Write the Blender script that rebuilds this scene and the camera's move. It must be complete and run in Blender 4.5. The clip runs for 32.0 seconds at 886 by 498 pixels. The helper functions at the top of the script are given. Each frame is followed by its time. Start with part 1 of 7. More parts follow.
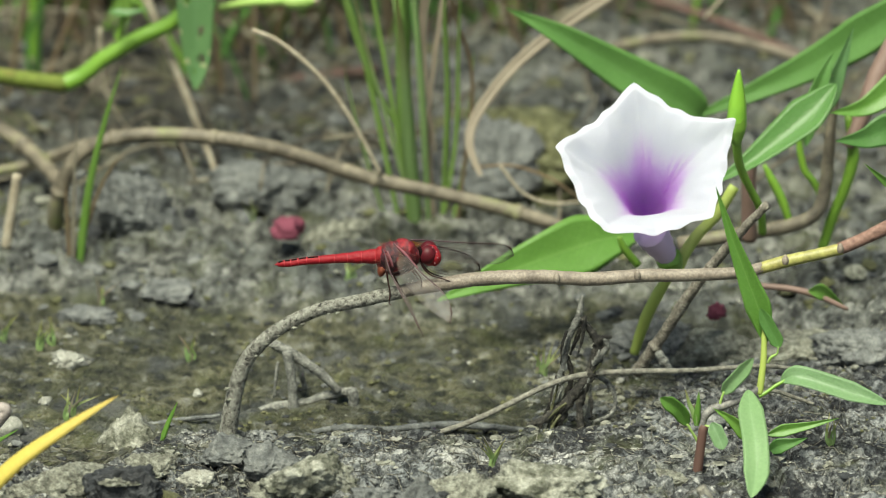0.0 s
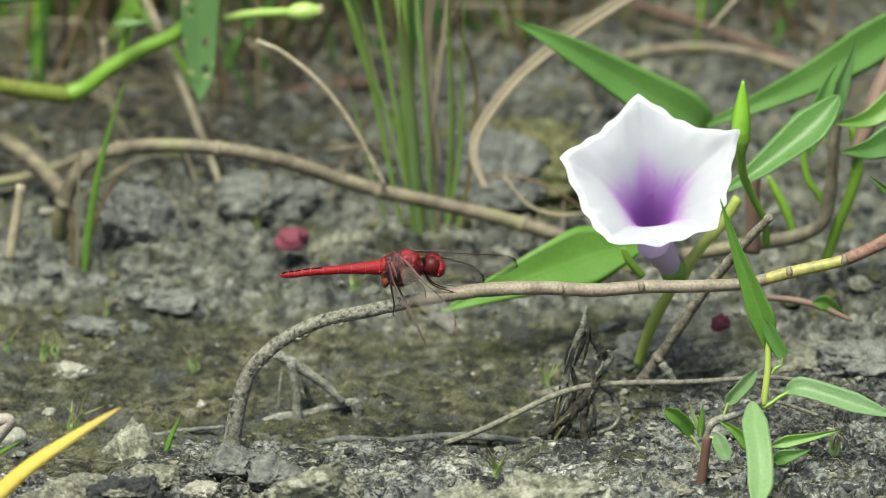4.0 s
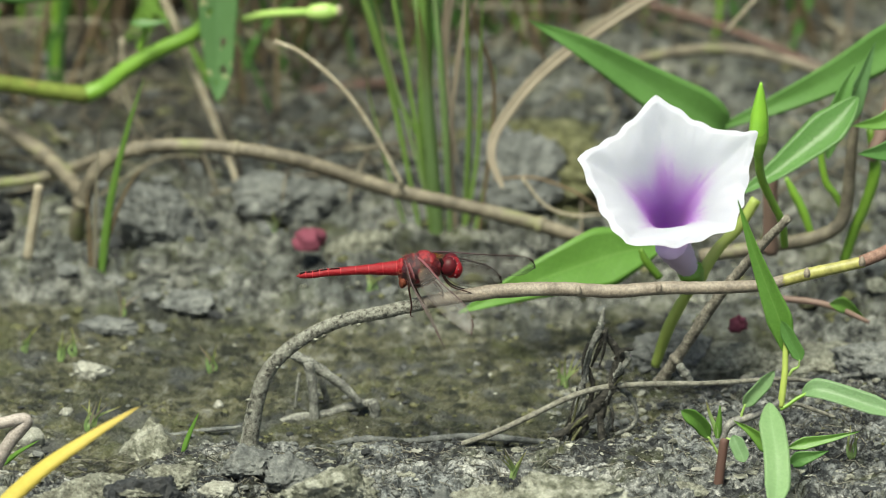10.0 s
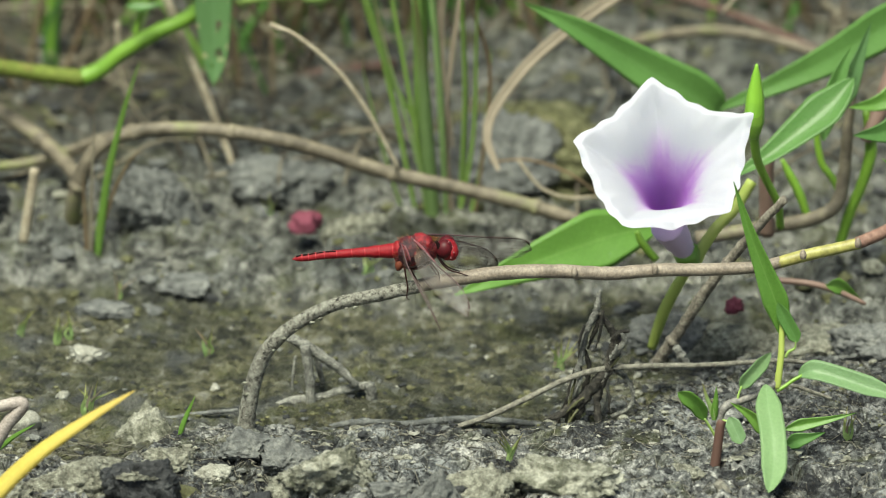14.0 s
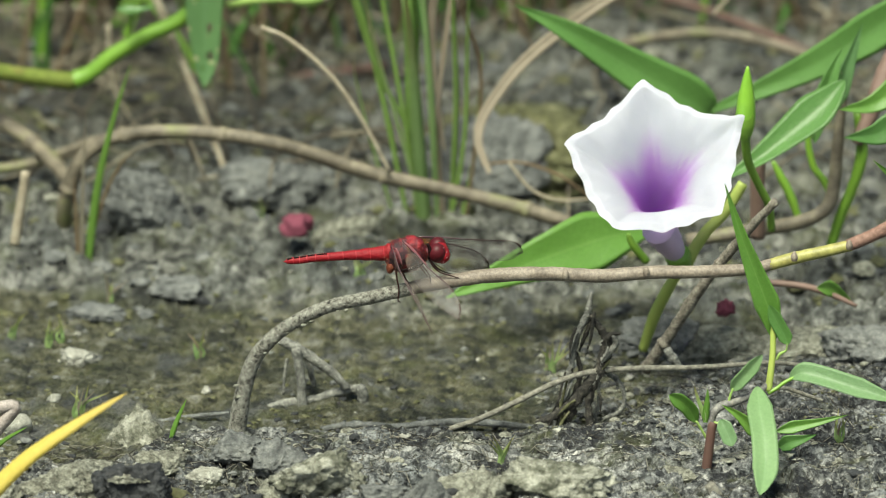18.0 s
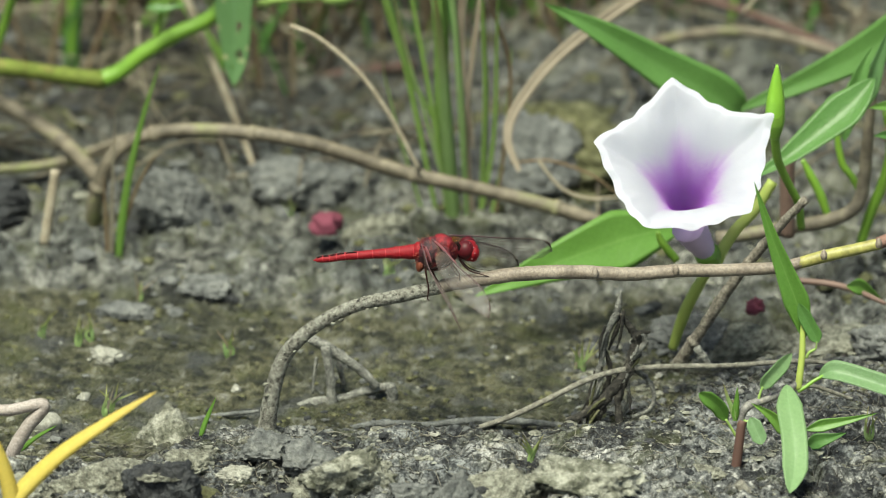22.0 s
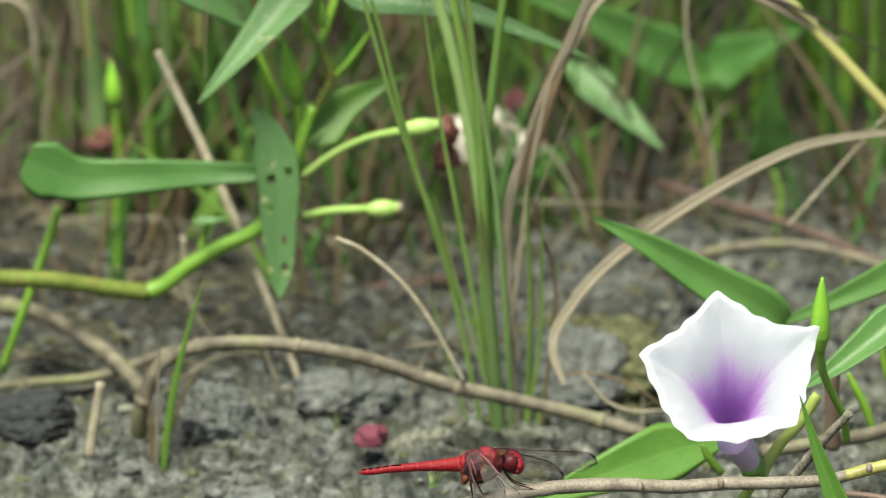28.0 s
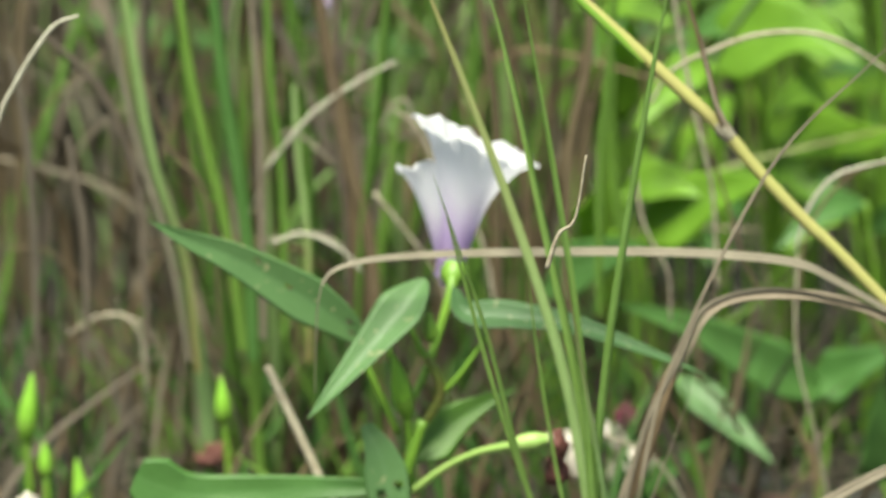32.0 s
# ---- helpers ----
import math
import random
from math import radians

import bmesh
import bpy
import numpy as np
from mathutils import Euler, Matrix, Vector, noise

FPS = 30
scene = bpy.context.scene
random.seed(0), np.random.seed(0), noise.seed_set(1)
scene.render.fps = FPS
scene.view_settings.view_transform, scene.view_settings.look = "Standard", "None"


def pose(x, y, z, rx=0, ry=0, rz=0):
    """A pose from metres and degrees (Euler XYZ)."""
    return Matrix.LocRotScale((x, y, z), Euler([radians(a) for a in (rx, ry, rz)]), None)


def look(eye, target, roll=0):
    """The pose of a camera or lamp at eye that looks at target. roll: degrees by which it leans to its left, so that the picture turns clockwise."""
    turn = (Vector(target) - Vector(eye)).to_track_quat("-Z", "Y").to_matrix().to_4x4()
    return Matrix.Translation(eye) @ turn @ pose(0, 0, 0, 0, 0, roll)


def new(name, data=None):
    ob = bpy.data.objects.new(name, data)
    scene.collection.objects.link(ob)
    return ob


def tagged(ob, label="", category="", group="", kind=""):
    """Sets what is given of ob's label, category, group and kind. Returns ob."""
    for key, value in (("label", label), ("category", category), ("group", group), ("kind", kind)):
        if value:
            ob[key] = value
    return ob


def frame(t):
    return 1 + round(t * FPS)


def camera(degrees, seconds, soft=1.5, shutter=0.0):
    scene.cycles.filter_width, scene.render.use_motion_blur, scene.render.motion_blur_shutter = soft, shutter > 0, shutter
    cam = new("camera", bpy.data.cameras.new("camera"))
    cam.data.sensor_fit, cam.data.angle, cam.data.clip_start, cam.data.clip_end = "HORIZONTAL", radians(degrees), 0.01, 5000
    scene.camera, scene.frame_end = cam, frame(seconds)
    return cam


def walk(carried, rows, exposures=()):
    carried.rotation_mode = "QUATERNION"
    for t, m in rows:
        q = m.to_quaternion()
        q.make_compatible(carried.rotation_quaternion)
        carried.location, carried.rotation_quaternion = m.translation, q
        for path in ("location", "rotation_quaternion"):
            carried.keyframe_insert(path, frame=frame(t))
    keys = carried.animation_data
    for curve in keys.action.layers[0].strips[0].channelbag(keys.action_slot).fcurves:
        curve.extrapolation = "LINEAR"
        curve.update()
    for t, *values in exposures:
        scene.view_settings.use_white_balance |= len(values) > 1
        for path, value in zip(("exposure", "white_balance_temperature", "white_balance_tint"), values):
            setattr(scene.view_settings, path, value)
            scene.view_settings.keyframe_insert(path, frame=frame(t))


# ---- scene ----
import functools
cam = camera(6.19, 32.0, soft=1.1)
EYE = (0.0, -1.7854, 0.6968)
# seconds, the point looked at, the lean
PATH = [
    (0.0, 0.00000, 0.00003, 0.04699, 0.000),
    (0.5, -0.00071, 0.00053, 0.04839, 0.183),
    (1.0, -0.00192, 0.00110, 0.04994, 0.193),
    (1.5, -0.00312, 0.00087, 0.04931, 0.148),
    (2.0, -0.00404, 0.00131, 0.05054, 0.048),
    (2.5, -0.00342, 0.00178, 0.05183, 0.013),
    (3.0, -0.00164, 0.00189, 0.05213, 0.095),
    (3.5, -0.00056, 0.00118, 0.05016, 0.039),
    (5.5, -0.00310, 0.00070, 0.04885, 0.082),
    (6.0, -0.00473, 0.00115, 0.05010, 0.131),
    (6.5, -0.00593, 0.00088, 0.04937, 0.095),
    (7.0, -0.00669, 0.00077, 0.04906, -0.001),
    (7.5, -0.00683, 0.00120, 0.05025, -0.034),
    (8.0, -0.00688, 0.00060, 0.04861, -0.028),
    (8.5, -0.00681, 0.00013, 0.04730, 0.014),
    (9.0, -0.00760, 0.00036, 0.04795, -0.061),
    (9.5, -0.00746, 0.00080, 0.04915, 0.070),
    (10.0, -0.00501, 0.00096, 0.04958, 0.109),
    (10.5, -0.00390, 0.00084, 0.04923, 0.004),
    (11.0, -0.00366, 0.00092, 0.04945, -0.039),
    (11.5, -0.00276, 0.00060, 0.04858, -0.006),
    (12.0, -0.00298, 0.00086, 0.04929, -0.056),
    (12.5, -0.00240, 0.00113, 0.05003, 0.068),
    (13.0, -0.00265, 0.00049, 0.04827, 0.066),
    (13.5, -0.00358, -0.00016, 0.04649, 0.004),
    (14.0, -0.00409, -0.00042, 0.04577, -0.026),
    (14.5, -0.00455, 0.00007, 0.04714, -0.107),
    (16.5, -0.00495, -0.00036, 0.04596, -0.097),
    (17.0, -0.00405, 0.00066, 0.04875, -0.065),
    (17.5, -0.00292, 0.00053, 0.04837, -0.068),
    (18.0, -0.00205, -0.00021, 0.04633, -0.067),
    (18.5, -0.00398, -0.00130, 0.04336, -0.102),
    (19.0, -0.00706, -0.00194, 0.04164, -0.153),
    (19.5, -0.01001, -0.00207, 0.04135, -0.174),
    (20.0, -0.01040, -0.00182, 0.04202, -0.153),
    (20.5, -0.00948, -0.00140, 0.04315, -0.209),
    (21.0, -0.00872, -0.00112, 0.04390, -0.179),
    (21.5, -0.00849, -0.00070, 0.04506, -0.181),
    (22.0, -0.00890, -0.00036, 0.04599, -0.165),
    (22.5, -0.00792, 0.00079, 0.04914, -0.153),
    (23.0, -0.00775, 0.00217, 0.05295, -0.130),
    (23.5, -0.00815, 0.00332, 0.05618, -0.167),
    (24.0, -0.00882, 0.00453, 0.05955, -0.270),
    (24.5, -0.00790, 0.00425, 0.05877, -0.301),
    (26.5, -0.01163, 0.00746, 0.06790, -0.280),
    (27.0, -0.01402, 0.00973, 0.07444, -0.383),
    (27.5, -0.01694, 0.01281, 0.08349, -0.346),
    (28.0, -0.01931, 0.01586, 0.09256, -0.237),
    (28.5, -0.01972, 0.01846, 0.10040, -0.358),
    (29.0, -0.02070, 0.02028, 0.10595, -0.373),
    (29.5, -0.02271, 0.02201, 0.11135, -0.380),
    (30.0, -0.02630, 0.02440, 0.11892, -0.482),
    (30.5, -0.03270, 0.02754, 0.12919, -0.592),
    (31.0, -0.03788, 0.03070, 0.13972, -0.642),
    (31.5, -0.04232, 0.03430, 0.15190, -0.650),
    (32.0, -0.04459, 0.03732, 0.16230, -0.669),
]
walk(cam, [(t, look(EYE, (x, y, z), r)) for t, x, y, z, r in PATH], [(0.0, 0.78, 6950, -1), (24.0, 0.78, 6950, -1), (29.0, 0.92, 7000, -1), (32.0, 0.98, 7000, -1)])
cam.data.dof.use_dof = True
cam.data.dof.focus_distance = 1.905
cam.data.dof.aperture_fstop = 16.0

# ---- light: a bright overcast sky ----
world = bpy.data.worlds.new("sky")
scene.world = world
world.use_nodes = True
wn = world.node_tree.nodes
sky = wn.new("ShaderNodeTexSky")
sky.sky_type, sky.sun_disc = "NISHITA", False
sky.sun_elevation, sky.sun_rotation = radians(64), radians(201)
sky.air_density, sky.dust_density, sky.ozone_density = 1.0, 3.0, 1.0
wn["Background"].inputs["Strength"].default_value = 0.07
world.node_tree.links.new(sky.outputs[0], wn["Background"].inputs["Color"])
sun = new("sun", bpy.data.lights.new("sun", "SUN"))
sun.data.energy, sun.data.angle, sun.data.color = 4.2, radians(25), (1.0, 0.97, 0.9)
sun.matrix_world = look((-0.37, -0.96, 2.1), (0, 0, 0))

UP = Vector((0, 0, 1))
FRONT = Vector((0, -0.94, 0.34))


# ---- materials ----
def shader(name):
    m = bpy.data.materials.new(name)
    m.use_nodes = True
    return m, m.node_tree.nodes, m.node_tree.links, m.node_tree.nodes["Principled BSDF"]


def coords(n, l, scale, kind="Object"):
    tc, mp = n.new("ShaderNodeTexCoord"), n.new("ShaderNodeMapping")
    mp.inputs["Scale"].default_value = scale if isinstance(scale, tuple) else (scale,) * 3
    l.new(tc.outputs[kind], mp.inputs[0])
    return mp.outputs[0]


def noise_tex(n, l, vec, scale, detail=4.0, rough=0.6):
    t = n.new("ShaderNodeTexNoise")
    t.inputs["Scale"].default_value, t.inputs["Detail"].default_value, t.inputs["Roughness"].default_value = scale, detail, rough
    l.new(vec, t.inputs["Vector"])
    return t.outputs["Fac"]


def ramp(n, l, fac, stops):
    r = n.new("ShaderNodeValToRGB")
    e = r.color_ramp.elements
    while len(e) < len(stops):
        e.new(0.5)
    for el, (p, c) in zip(e, stops):
        el.position, el.color = p, (*c, 1)
    l.new(fac, r.inputs[0])
    return r.outputs[0]


def mix(n, l, a, b, fac, mode="MIX"):
    m = n.new("ShaderNodeMix")
    m.data_type, m.blend_type = "RGBA", mode
    for s, v in ((m.inputs[0], fac), (m.inputs[6], a), (m.inputs[7], b)):
        if hasattr(v, "links"):
            l.new(v, s)
        else:
            s.default_value = v if isinstance(v, float) else (*v, 1)
    return m.outputs[2]


def math_node(n, l, op, a, b=0.0):
    m = n.new("ShaderNodeMath")
    m.operation = op
    for s, v in zip(m.inputs, (a, b)):
        if hasattr(v, "links"):
            l.new(v, s)
        else:
            s.default_value = v
    return m.outputs[0]


def bump(n, l, p, height, dist, strength=1.0):
    b = n.new("ShaderNodeBump")
    b.inputs["Strength"].default_value, b.inputs["Distance"].default_value = strength, dist
    l.new(height, b.inputs["Height"])
    l.new(b.outputs[0], p.inputs["Normal"])


def grainy(name, stops, scale, rough=0.8, relief=0.0003, fine=6.0, spots=None, spot_at=0.62):
    """Bark, soil and stone: a colour ramp over noise, with fine grain and optional spots."""
    m, n, l, p = shader(name)
    v = coords(n, l, 1.0)
    a = noise_tex(n, l, v, scale, 6.0, 0.65)
    b = noise_tex(n, l, v, scale * fine, 3.0, 0.7)
    c = ramp(n, l, a, stops)
    c = mix(n, l, c, (0.96, 1.0, 0.95), 1.0, "MULTIPLY")
    g = ramp(n, l, b, [(0.3, (0.62, 0.62, 0.62)), (0.7, (1.22, 1.22, 1.22))])
    c = mix(n, l, c, g, 1.0, "MULTIPLY")
    if spots:
        s = ramp(n, l, noise_tex(n, l, v, scale * 2.3, 4.0), [(spot_at, (0, 0, 0)), (spot_at + 0.08, (1, 1, 1))])
        c = mix(n, l, c, spots, s)
    l.new(c, p.inputs["Base Color"])
    p.inputs["Roughness"].default_value = rough
    h = math_node(n, l, "ADD", math_node(n, l, "MULTIPLY", b, 0.5), a)
    bump(n, l, p, h, relief)
    return m


def leafy(name, dark, light, rib, rough=0.45, glow=0.36, veins=9.0, blotch=None, tip=None):
    """Leaf and blade: midrib and side veins over the leaf's own length and width, a little light let through."""
    m, n, l, p = shader(name)
    uv = n.new("ShaderNodeTexCoord").outputs["UV"]
    sep = n.new("ShaderNodeSeparateXYZ")
    l.new(uv, sep.inputs[0])
    across = math_node(n, l, "ABSOLUTE", math_node(n, l, "SUBTRACT", sep.outputs[1], 0.5))
    wob = coords(n, l, 1.0)
    big, small = noise_tex(n, l, wob, 90.0, 4.0), noise_tex(n, l, wob, 1400.0, 3.0)
    c = mix(n, l, dark, light, big)
    g = ramp(n, l, small, [(0.3, (0.92, 0.92, 0.92)), (0.7, (1.06, 1.06, 1.06))])
    c = mix(n, l, c, g, 1.0, "MULTIPLY")
    oi = n.new("ShaderNodeObjectInfo").outputs["Random"]
    tone = ramp(n, l, oi, [(0.0, (0.78, 0.82, 0.8)), (1.0, (1.2, 1.12, 1.1))])
    c = mix(n, l, c, tone, 1.0, "MULTIPLY")
    if veins:
        ph = math_node(n, l, "SUBTRACT", math_node(n, l, "MULTIPLY", sep.outputs[0], veins), math_node(n, l, "MULTIPLY", across, veins * 0.35))
        saw = math_node(n, l, "ABSOLUTE", math_node(n, l, "SUBTRACT", math_node(n, l, "FRACT", ph), 0.5))
        side = ramp(n, l, saw, [(0.0, (0.07, 0.07, 0.07)), (0.07, (0, 0, 0))])
        c = mix(n, l, c, rib, side)
    mid = ramp(n, l, across, [(0.0, (0.22, 0.22, 0.22)), (0.04, (0, 0, 0))])
    c = mix(n, l, c, rib, mid)
    if blotch:
        s = ramp(n, l, noise_tex(n, l, wob, 420.0, 2.0), [(0.66, (0, 0, 0)), (0.7, (1, 1, 1))])
        c = mix(n, l, c, blotch, s)
    if tip:
        s = ramp(n, l, sep.outputs[0], [(0.55, (0, 0, 0)), (1.0, (1, 1, 1))])
        c = mix(n, l, c, tip, s)
    l.new(c, p.inputs["Base Color"])
    p.inputs["Roughness"].default_value = rough
    bump(n, l, p, math_node(n, l, "ADD", small, math_node(n, l, "MULTIPLY", across, 2.0)), 0.00015)
    if glow:
        tr = n.new("ShaderNodeBsdfTranslucent")
        l.new(c, tr.inputs["Color"])
        ms = n.new("ShaderNodeMixShader")
        ms.inputs[0].default_value = glow
        l.new(p.outputs[0], ms.inputs[1])
        l.new(tr.outputs[0], ms.inputs[2])
        l.new(ms.outputs[0], n["Material Output"].inputs["Surface"])
    return m


def plain(name, colour, rough=0.5, colour2=None, scale=600.0, coat=0.0, relief=0.0001, shine=0.5):
    m, n, l, p = shader(name)
    v = coords(n, l, 1.0)
    f = noise_tex(n, l, v, scale, 4.0)
    c2 = colour2 or tuple(c * 0.6 for c in colour)
    l.new(mix(n, l, c2, colour, f), p.inputs["Base Color"])
    p.inputs["Roughness"].default_value, p.inputs["Coat Weight"].default_value, p.inputs["Specular IOR Level"].default_value = rough, coat, shine
    bump(n, l, p, f, relief)
    return m


M_LEAF = leafy("leaf_green", (0.08, 0.2, 0.045), (0.135, 0.3, 0.08), (0.2, 0.36, 0.14), rough=0.38)
M_LEAF_BLUE = leafy("leaf_blue_green", (0.085, 0.19, 0.065), (0.14, 0.28, 0.105), (0.19, 0.34, 0.17), rough=0.42, blotch=(0.36, 0.38, 0.2))
M_LEAF_PALE = leafy("leaf_pale_glaucous", (0.19, 0.34, 0.14), (0.28, 0.44, 0.22), (0.32, 0.5, 0.27), rough=0.4)
M_LEAF_BRIGHT = leafy("leaf_bright", (0.13, 0.3, 0.045), (0.21, 0.41, 0.085), (0.28, 0.46, 0.14), rough=0.4)
# lit copy of the leaf green: backlight put into a lighter, yellower colour
M_LEAF_PAINTED_SUN = leafy("leaf_painted_backlit", (0.15, 0.34, 0.025), (0.27, 0.5, 0.06), (0.32, 0.5, 0.14), glow=0.45)
M_GRASS = leafy("grass_green", (0.12, 0.25, 0.035), (0.2, 0.37, 0.075), (0.2, 0.36, 0.1), veins=0)
M_GRASS_PALE = leafy("grass_pale", (0.24, 0.4, 0.12), (0.38, 0.54, 0.24), (0.4, 0.54, 0.28), veins=0, tip=(0.34, 0.3, 0.12))
M_TUFT = leafy("grass_tuft", (0.19, 0.34, 0.06), (0.3, 0.48, 0.14), (0.3, 0.46, 0.16), veins=0)
M_DRY = leafy("grass_dry", (0.2, 0.17, 0.12), (0.45, 0.4, 0.31), (0.34, 0.29, 0.21), veins=0, rough=0.75)
M_BROWN = leafy("grass_brown", (0.12, 0.088, 0.05), (0.27, 0.21, 0.125), (0.2, 0.155, 0.09), veins=0, rough=0.75)
M_GREYDRY = leafy("grass_dead_grey", (0.1, 0.08, 0.06), (0.28, 0.24, 0.19), (0.2, 0.17, 0.13), veins=0, rough=0.8)
M_YELLOW = leafy("grass_yellow", (0.6, 0.5, 0.09), (0.74, 0.66, 0.18), (0.68, 0.55, 0.14), veins=0, tip=(0.64, 0.5, 0.13))
M_STEM_GREEN = plain("stem_green", (0.2, 0.36, 0.04), 0.4, (0.11, 0.24, 0.03), 150.0)
M_STEM_PALE = plain("stem_pale_green", (0.38, 0.5, 0.16), 0.45, (0.22, 0.4, 0.08), 200.0)
M_STEM_RED = plain("stem_red", (0.13, 0.06, 0.048), 0.65, (0.075, 0.05, 0.036), 300.0)
M_STEM_GREY = grainy("stem_grey", [(0.3, (0.08, 0.075, 0.07)), (0.55, (0.2, 0.19, 0.18)), (0.75, (0.27, 0.24, 0.19))], 350.0, 0.6, 0.0001, 4.0)
M_STEM_YELLOW = plain("stem_yellow_green", (0.38, 0.45, 0.11), 0.5, (0.27, 0.36, 0.07), 200.0)
M_STEM_PURPLE = plain("stem_purple", (0.23, 0.15, 0.13), 0.55, (0.13, 0.09, 0.06), 250.0)
M_RUNNER = grainy("runner_bark", [(0.3, (0.075, 0.06, 0.042)), (0.52, (0.185, 0.155, 0.115)), (0.68, (0.15, 0.165, 0.06))], 60.0, 0.65, 0.0001, 4.0)
M_BARK = grainy("twig_bark", [(0.25, (0.12, 0.095, 0.078)), (0.5, (0.235, 0.19, 0.155)), (0.75, (0.33, 0.28, 0.235))], 220.0, 0.6, 0.00025, 7.0)
M_BARK_MUD = grainy("twig_bark_muddy", [(0.36, (0.03, 0.028, 0.024)), (0.45, (0.16, 0.15, 0.13)), (0.64, (0.33, 0.32, 0.285))], 800.0, 0.9, 0.0008, 3.0, (0.62, 0.61, 0.57), 0.66)
M_BARK_GREEN = grainy("twig_bark_young", [(0.3, (0.22, 0.18, 0.06)), (0.55, (0.34, 0.32, 0.1)), (0.8, (0.26, 0.2, 0.11))], 150.0, 0.5, 0.0001, 3.0)
M_BARK_RED = grainy("twig_bark_red", [(0.3, (0.12, 0.06, 0.045)), (0.6, (0.27, 0.15, 0.12)), (0.8, (0.36, 0.26, 0.2))], 600.0, 0.7)
M_DEAD = grainy("dead_wood", [(0.3, (0.035, 0.03, 0.025)), (0.55, (0.12, 0.1, 0.08)), (0.75, (0.3, 0.27, 0.22))], 600.0, 0.85, 0.0005, 4.0)
M_STRAW = grainy("straw", [(0.3, (0.25, 0.2, 0.14)), (0.7, (0.48, 0.42, 0.33))], 300.0, 0.8)
M_MOSS = grainy("mossy_clod", [(0.3, (0.03, 0.03, 0.018)), (0.5, (0.1, 0.1, 0.045)), (0.75, (0.24, 0.225, 0.14))], 300.0, 0.95, 0.0009, 5.0)
M_GREY_CLOD = grainy("grey_clod", [(0.3, (0.05, 0.052, 0.054)), (0.5, (0.14, 0.142, 0.142)), (0.75, (0.26, 0.26, 0.25))], 330.0, 0.9, 0.0008, 5.0)
M_STONE = grainy("dry_clod", [(0.38, (0.14, 0.135, 0.11)), (0.49, (0.28, 0.272, 0.225)), (0.61, (0.45, 0.44, 0.375))], 500.0, 0.95, 0.002, 4.5)
M_MOSSY_STONE = grainy("mossy_stone", [(0.36, (0.07, 0.073, 0.05)), (0.48, (0.19, 0.187, 0.15)), (0.6, (0.39, 0.38, 0.33))], 260.0, 0.95, 0.0014, 6.0)
M_DARK_CLOD = grainy("dark_clod", [(0.3, (0.012, 0.013, 0.015)), (0.6, (0.042, 0.044, 0.048)), (0.8, (0.12, 0.12, 0.118))], 500.0, 0.7, 0.001, 5.0, (0.24, 0.235, 0.21), 0.66)
# near-black: the shade of the clod's front put into its colour
M_SHADE_PAINTED_CLOD = grainy("shade_painted_clod", [(0.3, (0.01, 0.011, 0.013)), (0.55, (0.032, 0.034, 0.038)), (0.8, (0.11, 0.112, 0.115))], 260.0, 0.5, 0.0014, 5.0)


# ---- shapes ----
def part(name, bm, material, parent=None, label=""):
    me = bpy.data.meshes.new(name)
    bm.to_mesh(me)
    bm.free()
    me.materials.append(material)
    me.shade_smooth()
    ob = new(name, me)
    ob.parent = parent
    return tagged(ob, label)


def thing(name, place, label, category, group=""):
    ob = new(name)
    ob.location = place
    ob.empty_display_size = 0.01
    return tagged(ob, label, category, group)


def local(ob, pts):
    return [Vector(p) - ob.location for p in pts]


def curve_pts(pts, steps):
    """Points along a smooth curve through pts, and how far along it each one lies (0 to 1)."""
    p = [Vector(q) for q in pts]
    p = [p[0] * 2 - p[1]] + p + [p[-1] * 2 - p[-2]]
    out = []
    k = len(p) - 3
    for i in range(k):
        a, b, c, d = p[i:i + 4]
        for j in range(steps + (i == k - 1)):
            t = j / steps
            out.append(0.5 * ((2 * b) + (c - a) * t + (2 * a - 5 * b + 4 * c - d) * t * t + (3 * b - a - 3 * c + d) * t ** 3))
    return out, [i / (len(out) - 1) for i in range(len(out))]


def along(values, u):
    return float(np.interp(u, np.linspace(0, 1, len(values)), values))


def tangents(c):
    t = [(c[min(i + 1, len(c) - 1)] - c[max(i - 1, 0)]) for i in range(len(c))]
    return [v.normalized() if v.length > 1e-9 else Vector((0, 0, 1)) for v in t]


def tube(pts, radii, sides=8, steps=6, rough=0.0, seed=0, bm=None):
    """A round stem along a curve; rough: uneven skin, as a share of the radius."""
    bm = bm or bmesh.new()
    c, us = curve_pts(pts, steps)
    ts = tangents(c)
    rnd = random.Random(seed)
    ref = Vector((0.3, -0.9, 0.2))
    rings = []
    for q, t, u in zip(c, ts, us):
        a = t.cross(ref)
        if a.length < 0.05:
            a = t.cross(Vector((0, 0, 1)))
        a.normalize()
        b = a.cross(t)
        r = along(radii, u)
        rings.append([bm.verts.new(q + (a * math.cos(w) + b * math.sin(w)) * r * (1 + rough * rnd.uniform(-1, 1)))
                      for w in (2 * math.pi * k / sides for k in range(sides))])
    for r0, r1 in zip(rings, rings[1:]):
        for k in range(sides):
            bm.faces.new((r0[k], r0[(k + 1) % sides], r1[(k + 1) % sides], r1[k]))
    bm.faces.new(rings[0][::-1])
    bm.faces.new(rings[-1])
    return bm


def width_grass(u):
    return min(1.0, 0.55 + u * 2.5) * (1 - u ** 2.2) ** 0.8 + 0.02


def width_lance(u):
    return max(0.03, min(1.0, (u / 0.3) ** 0.65) * min(1.0, (1 - u) / 0.66) ** 0.85)


def width_oblong(u):
    return max(0.05, min(1.0, (u / 0.25) ** 0.6) * min(1.0, (1 - u) / 0.22) ** 0.6)


